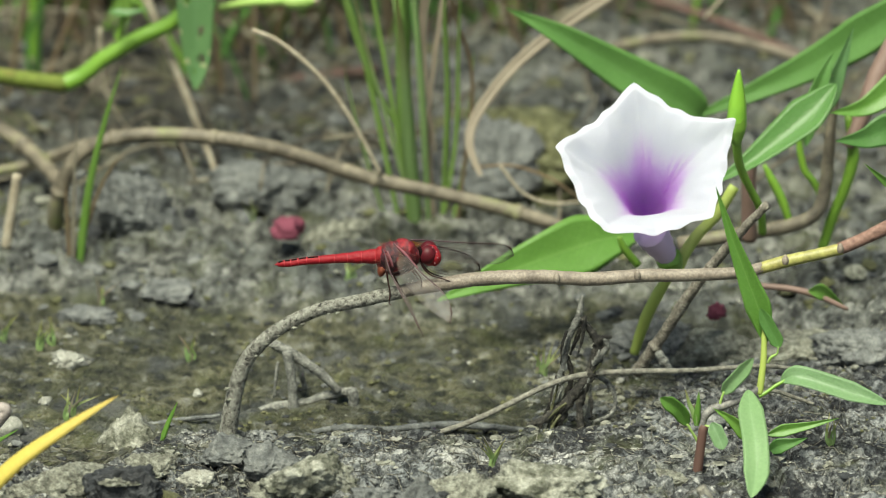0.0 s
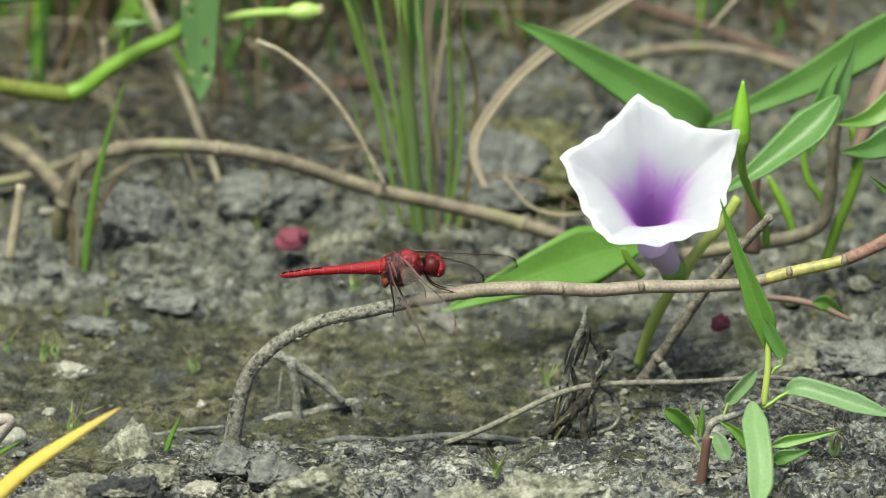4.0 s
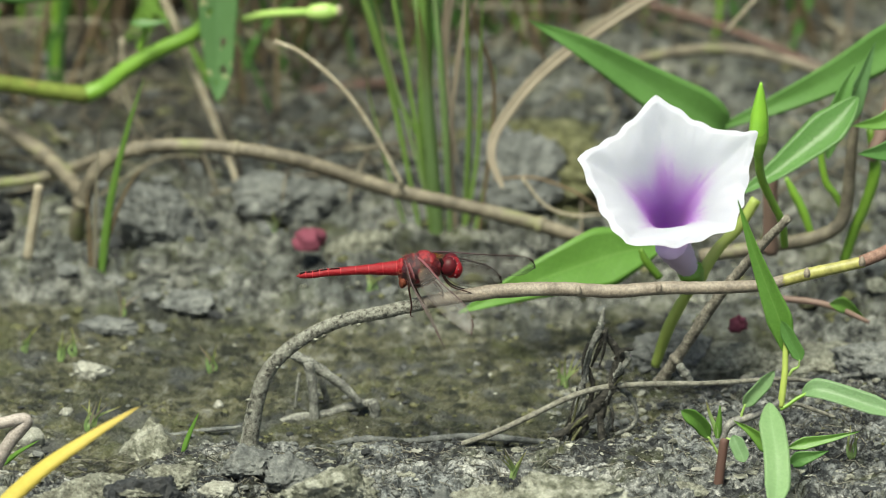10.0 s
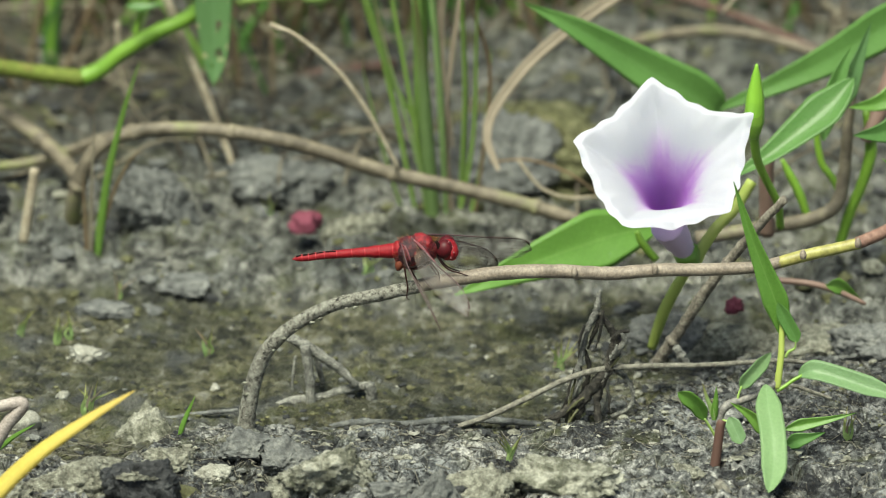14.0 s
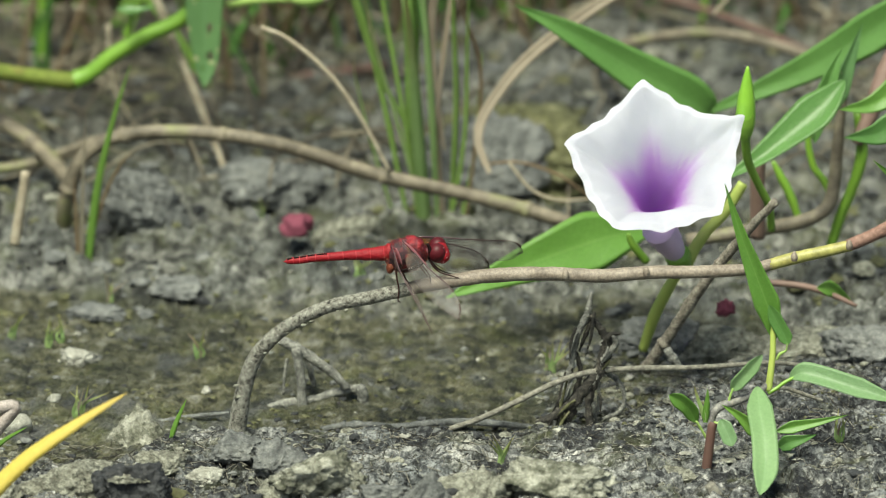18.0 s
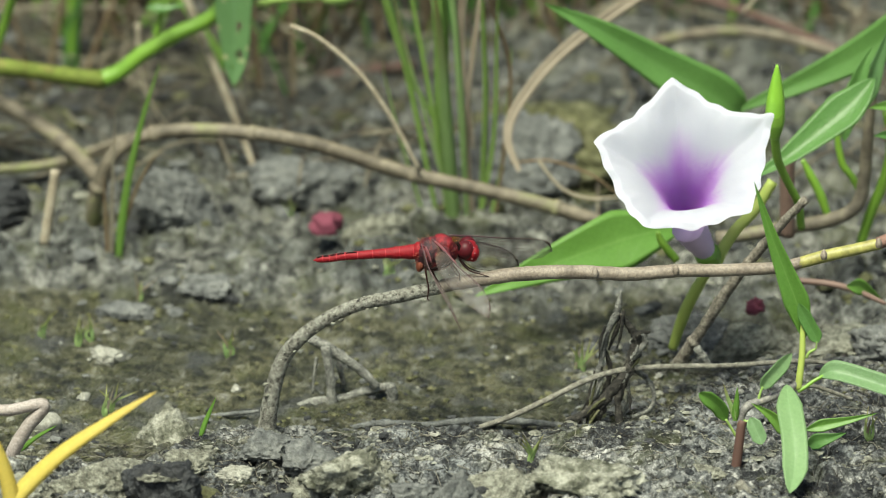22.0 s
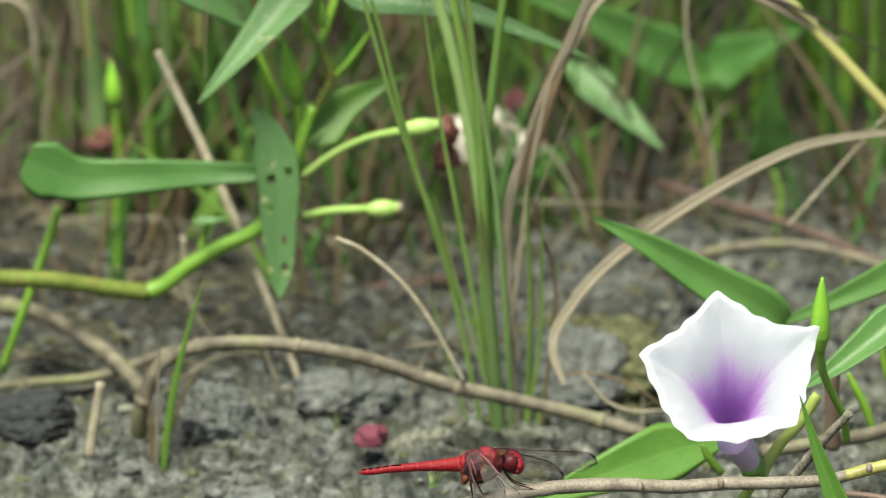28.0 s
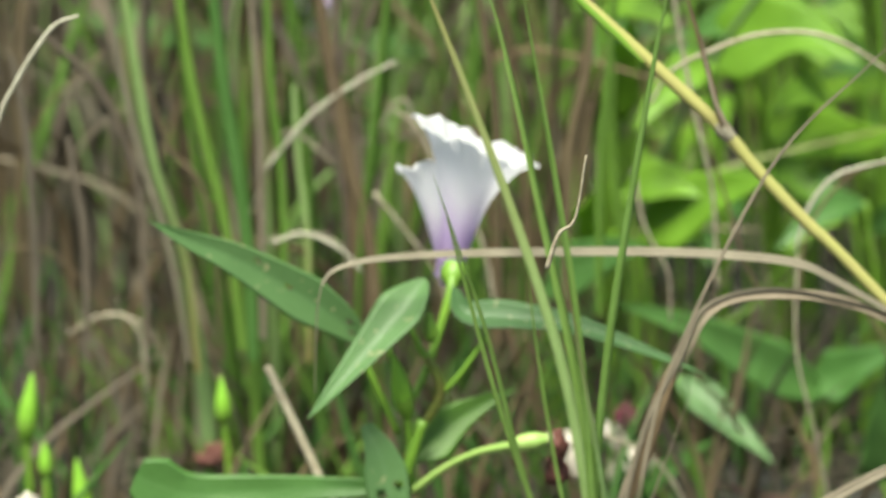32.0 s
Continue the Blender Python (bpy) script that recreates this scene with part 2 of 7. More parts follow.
def blade(pts, width, face=FRONT, steps=7, fold=0.3, twist=0.0, shape=width_grass, wave=0.0, rows=1, seed=0, holes=(), thick=0.06):
    """A leaf or grass blade: folded along its midrib, with thickness, along a curve; face: the way its upper side turns.
    holes: (along, across, size) eaten through."""
    bm = bmesh.new()
    uvl = bm.loops.layers.uv.new("UVMap")
    c, us = curve_pts(pts, steps)
    ts = tangents(c)
    rnd = random.Random(seed)
    ph = rnd.uniform(0, 6)
    n = rows * 2
    top, bot = [], []
    for q, t, u in zip(c, ts, us):
        side = t.cross(Vector(face))
        side.normalize()
        up = side.cross(t)
        if twist:
            side = Matrix.Rotation(radians(twist) * u, 3, t) @ side
            up = side.cross(t)
        w = width * 0.5 * shape(u)
        ra, rb = [], []
        for k in range(n + 1):
            s = k / n * 2 - 1
            lift = fold * w * (abs(s) ** 1.3) + wave * width * abs(s) * math.sin(ph + u * 17 + (s > 0) * 1.7)
            v = q + side * (w * s) + up * lift
            ra.append(bm.verts.new(v))
            rb.append(bm.verts.new(v - up * thick * width * (1 - abs(s) * 0.9)) if 0 < k < n else ra[-1])
        top.append(ra)
        bot.append(rb)

    def face_uv(vs, ucs):
        try:
            f = bm.faces.new(vs)
        except ValueError:
            return
        for lp, q in zip(f.loops, ucs):
            lp[uvl].uv = q
    for i in range(len(c) - 1):
        for k in range(n):
            um, sm = (us[i] + us[i + 1]) / 2, (k + 0.5) / n
            if any(((um - a) / d) ** 2 + ((sm - b) / (d * 4.5)) ** 2 < 1 for a, b, d in holes):
                continue
            ucs = [(us[i], k / n), (us[i], (k + 1) / n), (us[i + 1], (k + 1) / n), (us[i + 1], k / n)]
            face_uv((top[i][k], top[i][k + 1], top[i + 1][k + 1], top[i + 1][k]), ucs)
            face_uv((bot[i][k], bot[i + 1][k], bot[i + 1][k + 1], bot[i][k + 1]), [ucs[0], ucs[3], ucs[2], ucs[1]])
    return bm


def pod(base, tip, radii, sides=10, ridges=0.0, bm=None):
    """A bud, calyx or bead: a turned shape from base to tip."""
    bm = bm or bmesh.new()
    a, b = Vector(base), Vector(tip)
    t = (b - a).normalized()
    x = t.cross(Vector((0.2, 0.9, 0.4))).normalized()
    y = t.cross(x)
    rings = []
    m = 4 * (len(radii) - 1)
    for i in range(m + 1):
        u = i / m
        r = along(radii, u)
        rings.append([bm.verts.new(a.lerp(b, u) + (x * math.cos(w) + y * math.sin(w)) * r * (1 + ridges * math.cos(5 * w)))
                      for w in (2 * math.pi * k / sides for k in range(sides))])
    for r0, r1 in zip(rings, rings[1:]):
        for k in range(sides):
            bm.faces.new((r0[k], r0[(k + 1) % sides], r1[(k + 1) % sides], r1[k]))
    bm.faces.new(rings[0][::-1])
    bm.faces.new(rings[-1])
    return bm


# ---- ground ----
@functools.lru_cache(maxsize=None)
def lattice(seed, size=64):
    return np.random.RandomState(seed).rand(size, size)


def value_noise(x, y, seed):
    g = lattice(seed)
    xi, yi = np.floor(x).astype(int), np.floor(y).astype(int)
    fx, fy = x - xi, y - yi
    fx, fy = fx * fx * (3 - 2 * fx), fy * fy * (3 - 2 * fy)
    at = lambda a, b: g[a % 64, b % 64]
    return (at(xi, yi) * (1 - fx) + at(xi + 1, yi) * fx) * (1 - fy) + (at(xi, yi + 1) * (1 - fx) + at(xi + 1, yi + 1) * fx) * fy


def fractal(x, y, scale, seed, octaves=4, gain=0.5):
    total, amp, norm = 0.0, 1.0, 0.0
    for o in range(octaves):
        total = total + amp * value_noise(x * scale * 2 ** o + 7.3 * o, y * scale * 2 ** o + 3.1 * o, seed + o)
        norm += amp
        amp *= gain
    return total / norm


def cells(x, y, scale, seed):
    """Distance to the nearest and to the second nearest of scattered points, in cells, and a number of its own for each cell."""
    px, py = x * scale, y * scale
    xi, yi = np.floor(px).astype(int), np.floor(py).astype(int)
    gx, gy, gv = lattice(seed), lattice(seed + 1), lattice(seed + 2)
    d1 = np.full(np.shape(px), 9.0)
    d2 = np.full(np.shape(px), 9.0)
    own = np.zeros(np.shape(px))
    for i in (-1, 0, 1):
        for j in (-1, 0, 1):
            cx, cy = xi + i, yi + j
            d = np.hypot(cx + gx[cx % 64, cy % 64] - px, cy + gy[cx % 64, cy % 64] - py)
            d2 = np.minimum(d2, np.maximum(d, d1))
            own = np.where(d < d1, gv[cx % 64, cy % 64], own)
            d1 = np.minimum(d1, d)
    return d1, d2, own


def smooth(a, b, v):
    t = np.clip((v - a) / (b - a), 0, 1)
    return t * t * (3 - 2 * t)


def zones(x, y):
    """Shares of crust in front, wet flat, and lumpy soil behind."""
    edge = 0.004 + 0.010 * (fractal(x, y * 0 + 1.0, 40, 3, 3) - 0.5) + 0.05 * smooth(0.03, 0.075, x) - 0.026 * smooth(-0.062, -0.078, x)
    drift = 1.4 * (fractal(x, y * 0 + 2.0, 0.9, 7, 2) - 0.5) * smooth(0.25, 1.5, np.abs(x))
    edge = edge + drift
    crust = 1 - smooth(edge - 0.004, edge + 0.006, y)
    bank = 0.092 + 0.02 * (fractal(x, y * 0 + 4.0, 25, 5, 3) - 0.5) - 0.03 * smooth(0.04, 0.09, x) + 0.012 * smooth(-0.02, -0.09, x)
    bank = bank + drift
    back = smooth(bank - 0.008, bank + 0.012, y)
    return crust, (1 - crust) * (1 - back), back


def plates(x, y):
    """The broken plates of the crust: how far inside its plate a place lies, and a number for each plate."""
    wx = x + 0.009 * (fractal(x, y, 90, 23, 4, 0.6) - 0.5)
    wy = y + 0.009 * (fractal(x, y, 90, 33, 4, 0.6) - 0.5)
    d1, d2, own = cells(wx, wy, 62, 46)
    near = 1 - smooth(0.13, 0.22, np.maximum(np.abs(x), np.abs(y)))
    return smooth(0.0, 0.1, d2 - d1) * near + 0.8 * (1 - near), 0.42 + (own - 0.42) * near


def height(x, y):
    x, y = np.asarray(x, float), np.asarray(y, float)
    crust, wet, back = zones(x, y)
    wx = x + 0.004 * (fractal(x, y, 120, 21, 3) - 0.5)
    wy = y + 0.004 * (fractal(x, y, 120, 31, 3) - 0.5)
    d1, d2, _ = cells(wx, wy, 95, 41)
    e1, e2, _ = cells(wx, wy, 330, 43)
    b1, b2, bump_of = cells(wx * 0.9, wy, 150, 47)
    inside, own = plates(x, y)
    clod = np.sqrt(np.clip(1 - d1, 0, 1)) * smooth(0.0, 0.16, d2 - d1)
    knob = np.sqrt(np.clip(1 - b1, 0, 1)) * (0.4 + bump_of)
    grit = np.sqrt(np.clip(1 - e1, 0, 1)) * smooth(0.0, 0.25, e2 - e1)
    f = fractal(x, y, 70, 51, 5, 0.55) - 0.5
    fine = fractal(x, y, 700, 61, 3, 0.6) - 0.5
    rough = fractal(x, y, 330, 65, 4, 0.65) - 0.5
    lump = fractal(x, y, 28, 71, 3) - 0.5
    front = smooth(-0.006, -0.04, y)
    ridge = 1 - np.abs(2 * fractal(wx, wy, 210, 55, 4, 0.6) - 1) * 2
    plate = (inside * (0.3 + 0.7 * own) - 0.55) * (0.0026 + 0.0026 * front)
    h_crust = 0.0008 + plate + 0.0045 * f + 0.0013 * (ridge - 0.5) + 0.0004 * (grit - 0.5) + 0.0022 * rough + 0.0012 * fine + front * 0.003 * (clod - 0.5)
    h_wet = -0.0034 + 0.0026 * f + 0.0016 * (knob - 0.5) + 0.0008 * fine + 0.0006 * (grit - 0.5)
    h_back = 0.0015 + 0.010 * lump + 0.008 * f + 0.0042 * (knob - 0.4) + 0.002 * (clod - 0.4) + 0.0009 * (grit - 0.5) + 0.0012 * fine
    far = smooth(0.8, 3.0, np.hypot(x, y))
    return (crust * h_crust + wet * h_wet + back * h_back) * (1 - far) + 0.03 * far * (fractal(x, y, 0.6, 81, 3) - 0.5)


def ground_z(x, y):
    """The height of the ground sheet at one place, between the corners of its mesh."""
    xs, ys, gz = GROUND
    i = min(max(int(np.searchsorted(xs, x)) - 1, 0), len(xs) - 2)
    j = min(max(int(np.searchsorted(ys, y)) - 1, 0), len(ys) - 2)
    u, v = (x - xs[i]) / (xs[i + 1] - xs[i]), (y - ys[j]) / (ys[j + 1] - ys[j])
    low, high = gz[j, i] * (1 - u) + gz[j, i + 1] * u, gz[j + 1, i] * (1 - u) + gz[j + 1, i + 1] * u
    return float(low * (1 - v) + high * v)


def rest(p, sink=0.001):
    """The place p moved down or up on to the ground."""
    return Vector((p[0], p[1], ground_z(p[0], p[1]) - sink))


def soil_material():
    m, n, l, p = shader("soil")
    v = coords(n, l, 1.0)
    zone = n.new("ShaderNodeVertexColor")
    zone.layer_name = "zone"
    sep = n.new("ShaderNodeSeparateColor")
    l.new(zone.outputs[0], sep.inputs[0])
    big, mid, fine = noise_tex(n, l, v, 45.0, 5.0, 0.6), noise_tex(n, l, v, 230.0, 5.0, 0.65), noise_tex(n, l, v, 1700.0, 3.0, 0.7)
    flaky = noise_tex(n, l, v, 620.0, 4.0, 0.7)
    # dry pale plates and damp blue-black ones
    tone = math_node(n, l, "ADD", math_node(n, l, "MULTIPLY", mid, 0.5), math_node(n, l, "MULTIPLY", flaky, 0.5))
    tone = math_node(n, l, "ADD", tone, math_node(n, l, "MULTIPLY", math_node(n, l, "SUBTRACT", zone.outputs[1], 0.5), 0.11))
    crust = ramp(n, l, tone, [(0.43, (0.011, 0.013, 0.016)), (0.48, (0.075, 0.08, 0.08)), (0.54, (0.18, 0.188, 0.183)), (0.62, (0.5, 0.505, 0.475))])
    wet = ramp(n, l, mid, [(0.39, (0.016, 0.018, 0.011)), (0.47, (0.056, 0.057, 0.03)), (0.55, (0.112, 0.109, 0.06)), (0.66, (0.21, 0.21, 0.175))])
    slate = ramp(n, l, noise_tex(n, l, v, 62.0, 4.0, 0.6), [(0.52, (0, 0, 0)), (0.62, (0.75, 0.75, 0.75))])
    wet = mix(n, l, wet, (0.1, 0.104, 0.1), slate)
    back = ramp(n, l, mid, [(0.39, (0.022, 0.024, 0.021)), (0.47, (0.105, 0.109, 0.095)), (0.55, (0.19, 0.195, 0.175)), (0.66, (0.34, 0.345, 0.31))])
    c = mix(n, l, crust, wet, sep.outputs[1])
    c = mix(n, l, c, back, sep.outputs[2])
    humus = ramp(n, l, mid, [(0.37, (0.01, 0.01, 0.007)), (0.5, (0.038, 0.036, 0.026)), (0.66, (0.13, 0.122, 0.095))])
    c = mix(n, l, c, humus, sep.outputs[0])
    damp = ramp(n, l, big, [(0.4, (0.52, 0.55, 0.57)), (0.58, (1.0, 1.0, 0.98))])
    c = mix(n, l, c, damp, 1.0, "MULTIPLY")
    moss = ramp(n, l, noise_tex(n, l, v, 75.0, 4.0), [(0.52, (0, 0, 0)), (0.68, (0.5, 0.5, 0.5))])
    c = mix(n, l, c, (0.085, 0.095, 0.03), moss)
    g = ramp(n, l, fine, [(0.3, (0.5, 0.5, 0.5)), (0.7, (1.4, 1.4, 1.4))])
    c = mix(n, l, c, g, 1.0, "MULTIPLY")
    l.new(c, p.inputs["Base Color"])
    r = ramp(n, l, sep.outputs[1], [(0.0, (0.9, 0.9, 0.9)), (1.0, (0.42, 0.42, 0.42))])
    l.new(r, p.inputs["Roughness"])
    bump(n, l, p, math_node(n, l, "ADD", mid, math_node(n, l, "ADD", math_node(n, l, "MULTIPLY", fine, 0.35), math_node(n, l, "MULTIPLY", flaky, 0.8))), 0.002)
    return m


def axis(parts):
    return np.unique(np.concatenate([np.linspace(a, b, k) for a, b, k in parts]).round(6))


def build_ground():
    xs = axis([(-0.12, 0.112, 700), (-0.2, -0.12, 130), (0.112, 0.17, 90), (-0.7, -0.2, 60), (0.17, 0.7, 60), (-8, -0.7, 24), (0.7, 8, 24), (-400, -8, 14), (8, 400, 14)])
    ys = axis([(-0.075, 0.012, 250), (-0.09, -0.075, 30), (0.012, 0.16, 200), (0.16, 0.5, 130), (0.5, 1.2, 60), (-0.6, -0.09, 60), (1.2, 8, 30), (-8, -0.6, 24), (8, 400, 14), (-400, -8, 14)])
    gx, gy = np.meshgrid(xs, ys)
    gz = height(gx, gy)
    nx, ny = len(xs), len(ys)
    co = np.stack([gx, gy, gz], -1).reshape(-1, 3)
    idx = np.arange(nx * ny).reshape(ny, nx)
    quads = np.stack([idx[:-1, :-1], idx[:-1, 1:], idx[1:, 1:], idx[1:, :-1]], -1).reshape(-1, 4)
    me = bpy.data.meshes.new("ground")
    me.from_pydata(co.tolist(), [], quads.tolist())
    z = zones(gx.ravel(), gy.ravel())
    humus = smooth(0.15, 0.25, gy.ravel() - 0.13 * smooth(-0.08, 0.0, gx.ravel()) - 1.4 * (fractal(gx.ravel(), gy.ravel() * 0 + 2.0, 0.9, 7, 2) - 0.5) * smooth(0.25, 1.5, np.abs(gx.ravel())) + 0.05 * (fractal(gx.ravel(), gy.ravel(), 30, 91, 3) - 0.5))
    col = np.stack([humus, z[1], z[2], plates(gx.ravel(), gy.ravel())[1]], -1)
    att = me.color_attributes.new("zone", "FLOAT_COLOR", "POINT")
    att.data.foreach_set("color", col.ravel())
    me.shade_smooth()
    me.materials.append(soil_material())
    GROUND.extend((xs, ys, gz))
    tagged(new("ground", me), "cracked grey soil crust with a damp mossy hollow and dark crumbs", "ground", kind="structure")


GROUND = []
build_ground()


# ---- the arched twig ----
def build_twig():
    base = (-0.0501, 0, 0)
    t = thing("twig", rest(base), "bare arched brown twig, muddy foot stuck in the soil", "twig")
    foot = [(-0.051, 0, -0.0035), (-0.0499, 0, 0.0039), (-0.0484, 0, 0.0121), (-0.0453, 0, 0.0202), (-0.0387, 0, 0.0268), (-0.0294, 0, 0.0318), (-0.0189, 0, 0.0343), (-0.0095, 0, 0.0365)]
    mid = [(-0.0102, 0, 0.0364), (-0.0058, 0.0002, 0.0373), (0.0008, 0.0004, 0.0383), (0.0087, 0.0007, 0.0394), (0.0218, 0.0009, 0.0398), (0.0349, 0.0011, 0.0392), (0.0454, 0.0013, 0.0399), (0.0586, 0.0016, 0.04), (0.0691, 0.0018, 0.0405), (0.0743, 0.002, 0.0417)]
    young = [(0.0738, 0.002, 0.0415), (0.0796, 0.0023, 0.0431), (0.0861, 0.0027, 0.0445), (0.0927, 0.003, 0.046)]
    red = [(0.0921, 0.003, 0.0459), (0.0979, 0.0037, 0.0483), (0.1045, 0.0045, 0.0514), (0.1149, 0.0052, 0.0564), (0.1266, 0.006, 0.061)]
    part("muddy_foot", tube(local(t, foot), [0.0024, 0.0021, 0.0019, 0.00175, 0.0016, 0.00155, 0.0016, 0.0016], 12, 12, 0.06, 1), M_BARK_MUD, t, "mud-caked grey foot of the twig")
    part("middle", tube(local(t, mid), [0.0016, 0.0016, 0.00165, 0.0017, 0.00165, 0.0016, 0.0016, 0.0015, 0.0014, 0.0014], 12, 10, 0.05, 2), M_BARK, t)
    part("young_wood", tube(local(t, young), [0.0014, 0.0015, 0.0014, 0.0014], 12, 8, 0.03, 3), M_BARK_GREEN, t, "yellow-green young wood")
    part("red_end", tube(local(t, red), [0.0015, 0.0015, 0.0017, 0.0015, 0.0014], 12, 8, 0.05, 4), M_BARK_RED, t, "reddish bark")
    for k, q in enumerate([(0.0451, -0.0012, 0.0417), (0.0264, -0.0011, 0.041), (0.0794, -0.0011, 0.0453), (0.0921, -0.001, 0.0481)]):
        v = Vector(q) - t.location
        part("knot", pod(v - Vector((0, 0, 0.0016)), v + Vector((0, 0, 0.0007)), [0.0007, 0.00085, 0.0007, 0.0002], 8), M_BARK, t)

    rnd = random.Random(12)
    for q in [(-0.0325, -0.0017, 0.029), (-0.0345, -0.0017, 0.0281), (-0.0266, -0.0017, 0.0316), (-0.0245, -0.0017, 0.0318), (-0.0501, -0.0017, 0.0102), (-0.0504, -0.0017, 0.0129), (-0.0492, -0.0017, 0.0071), (-0.0409, -0.0017, 0.024), (-0.0435, -0.0017, 0.0211), (-0.0382, -0.0017, 0.0261)]:
        v, r = Vector(q) - t.location, rnd.uniform(0.00025, 0.0006)
        part("mud_flake", pod(v - Vector((r * 1.6, 0, r * 0.4)), v + Vector((r * 1.6, 0, r * rnd.uniform(0, 0.8))), [r * 0.3, r, r * 0.8, r * 0.2], 7, 0.15), M_STONE, t, "pale dried mud flake")


build_twig()


# ---- flowers ----
def petal_material(name, stops, thin):
    m, n, l, p = shader(name)
    sep = n.new("ShaderNodeSeparateXYZ")
    l.new(n.new("ShaderNodeTexCoord").outputs["UV"], sep.inputs[0])
    star = math_node(n, l, "ABSOLUTE", math_node(n, l, "SUBTRACT", math_node(n, l, "FRACT", math_node(n, l, "MULTIPLY", sep.outputs[0], 5.0)), 0.5))
    reach = math_node(n, l, "ADD", sep.outputs[1], math_node(n, l, "MULTIPLY", star, -0.22))
    streak = noise_tex(n, l, coords(n, l, (70.0, 1.5, 1.0), "UV"), 1.0, 3.0)
    reach = math_node(n, l, "ADD", reach, math_node(n, l, "MULTIPLY", streak, 0.42))
    c = ramp(n, l, reach, stops)
    l.new(c, p.inputs["Base Color"])
    p.inputs["Roughness"].default_value, p.inputs["Specular IOR Level"].default_value = 0.7, 0.08
    tr = n.new("ShaderNodeBsdfTranslucent")
    l.new(c, tr.inputs["Color"])
    ms = n.new("ShaderNodeMixShader")
    ms.inputs[0].default_value = thin
    l.new(p.outputs[0], ms.inputs[1])
    l.new(tr.outputs[0], ms.inputs[2])
    l.new(ms.outputs[0], n["Material Output"].inputs["Surface"])
    return m


def outside_material():
    m, n, l, p = shader("petal_outside")
    sep = n.new("ShaderNodeSeparateXYZ")
    l.new(n.new("ShaderNodeTexCoord").outputs["UV"], sep.inputs[0])
    streak = noise_tex(n, l, coords(n, l, (90.0, 3.0, 1.0), "UV"), 1.0, 3.0)
    reach = math_node(n, l, "ADD", sep.outputs[1], math_node(n, l, "MULTIPLY", streak, 0.25))
    c = ramp(n, l, reach, [(0.15, (0.6, 0.5, 0.72)), (0.38, (0.68, 0.58, 0.8)), (0.52, (0.88, 0.85, 0.93)), (0.64, (0.95, 0.95, 0.96))])
    l.new(c, p.inputs["Base Color"])
    p.inputs["Roughness"].default_value, p.inputs["Specular IOR Level"].default_value = 0.7, 0.08
    tr = n.new("ShaderNodeBsdfTranslucent")
    l.new(c, tr.inputs["Color"])
    ms = n.new("ShaderNodeMixShader")
    ms.inputs[0].default_value = 0.6
    l.new(p.outputs[0], ms.inputs[1])
    l.new(tr.outputs[0], ms.inputs[2])
    l.new(ms.outputs[0], n["Material Output"].inputs["Surface"])
    return m


M_PETAL = petal_material("petal", [(0.3, (0.42, 0.006, 0.58)), (0.5, (0.47, 0.03, 0.66)), (0.63, (0.58, 0.22, 0.79)), (0.75, (0.72, 0.6, 0.87)), (0.85, (0.76, 0.775, 0.88))], 0.55)
M_PETAL_PALE = petal_material("petal_pale", [(0.3, (0.6, 0.46, 0.7)), (0.5, (0.72, 0.64, 0.79)), (0.7, (0.86, 0.84, 0.9)), (0.86, (0.9, 0.9, 0.93))], 0.6)
M_PETAL_OUT = outside_material()


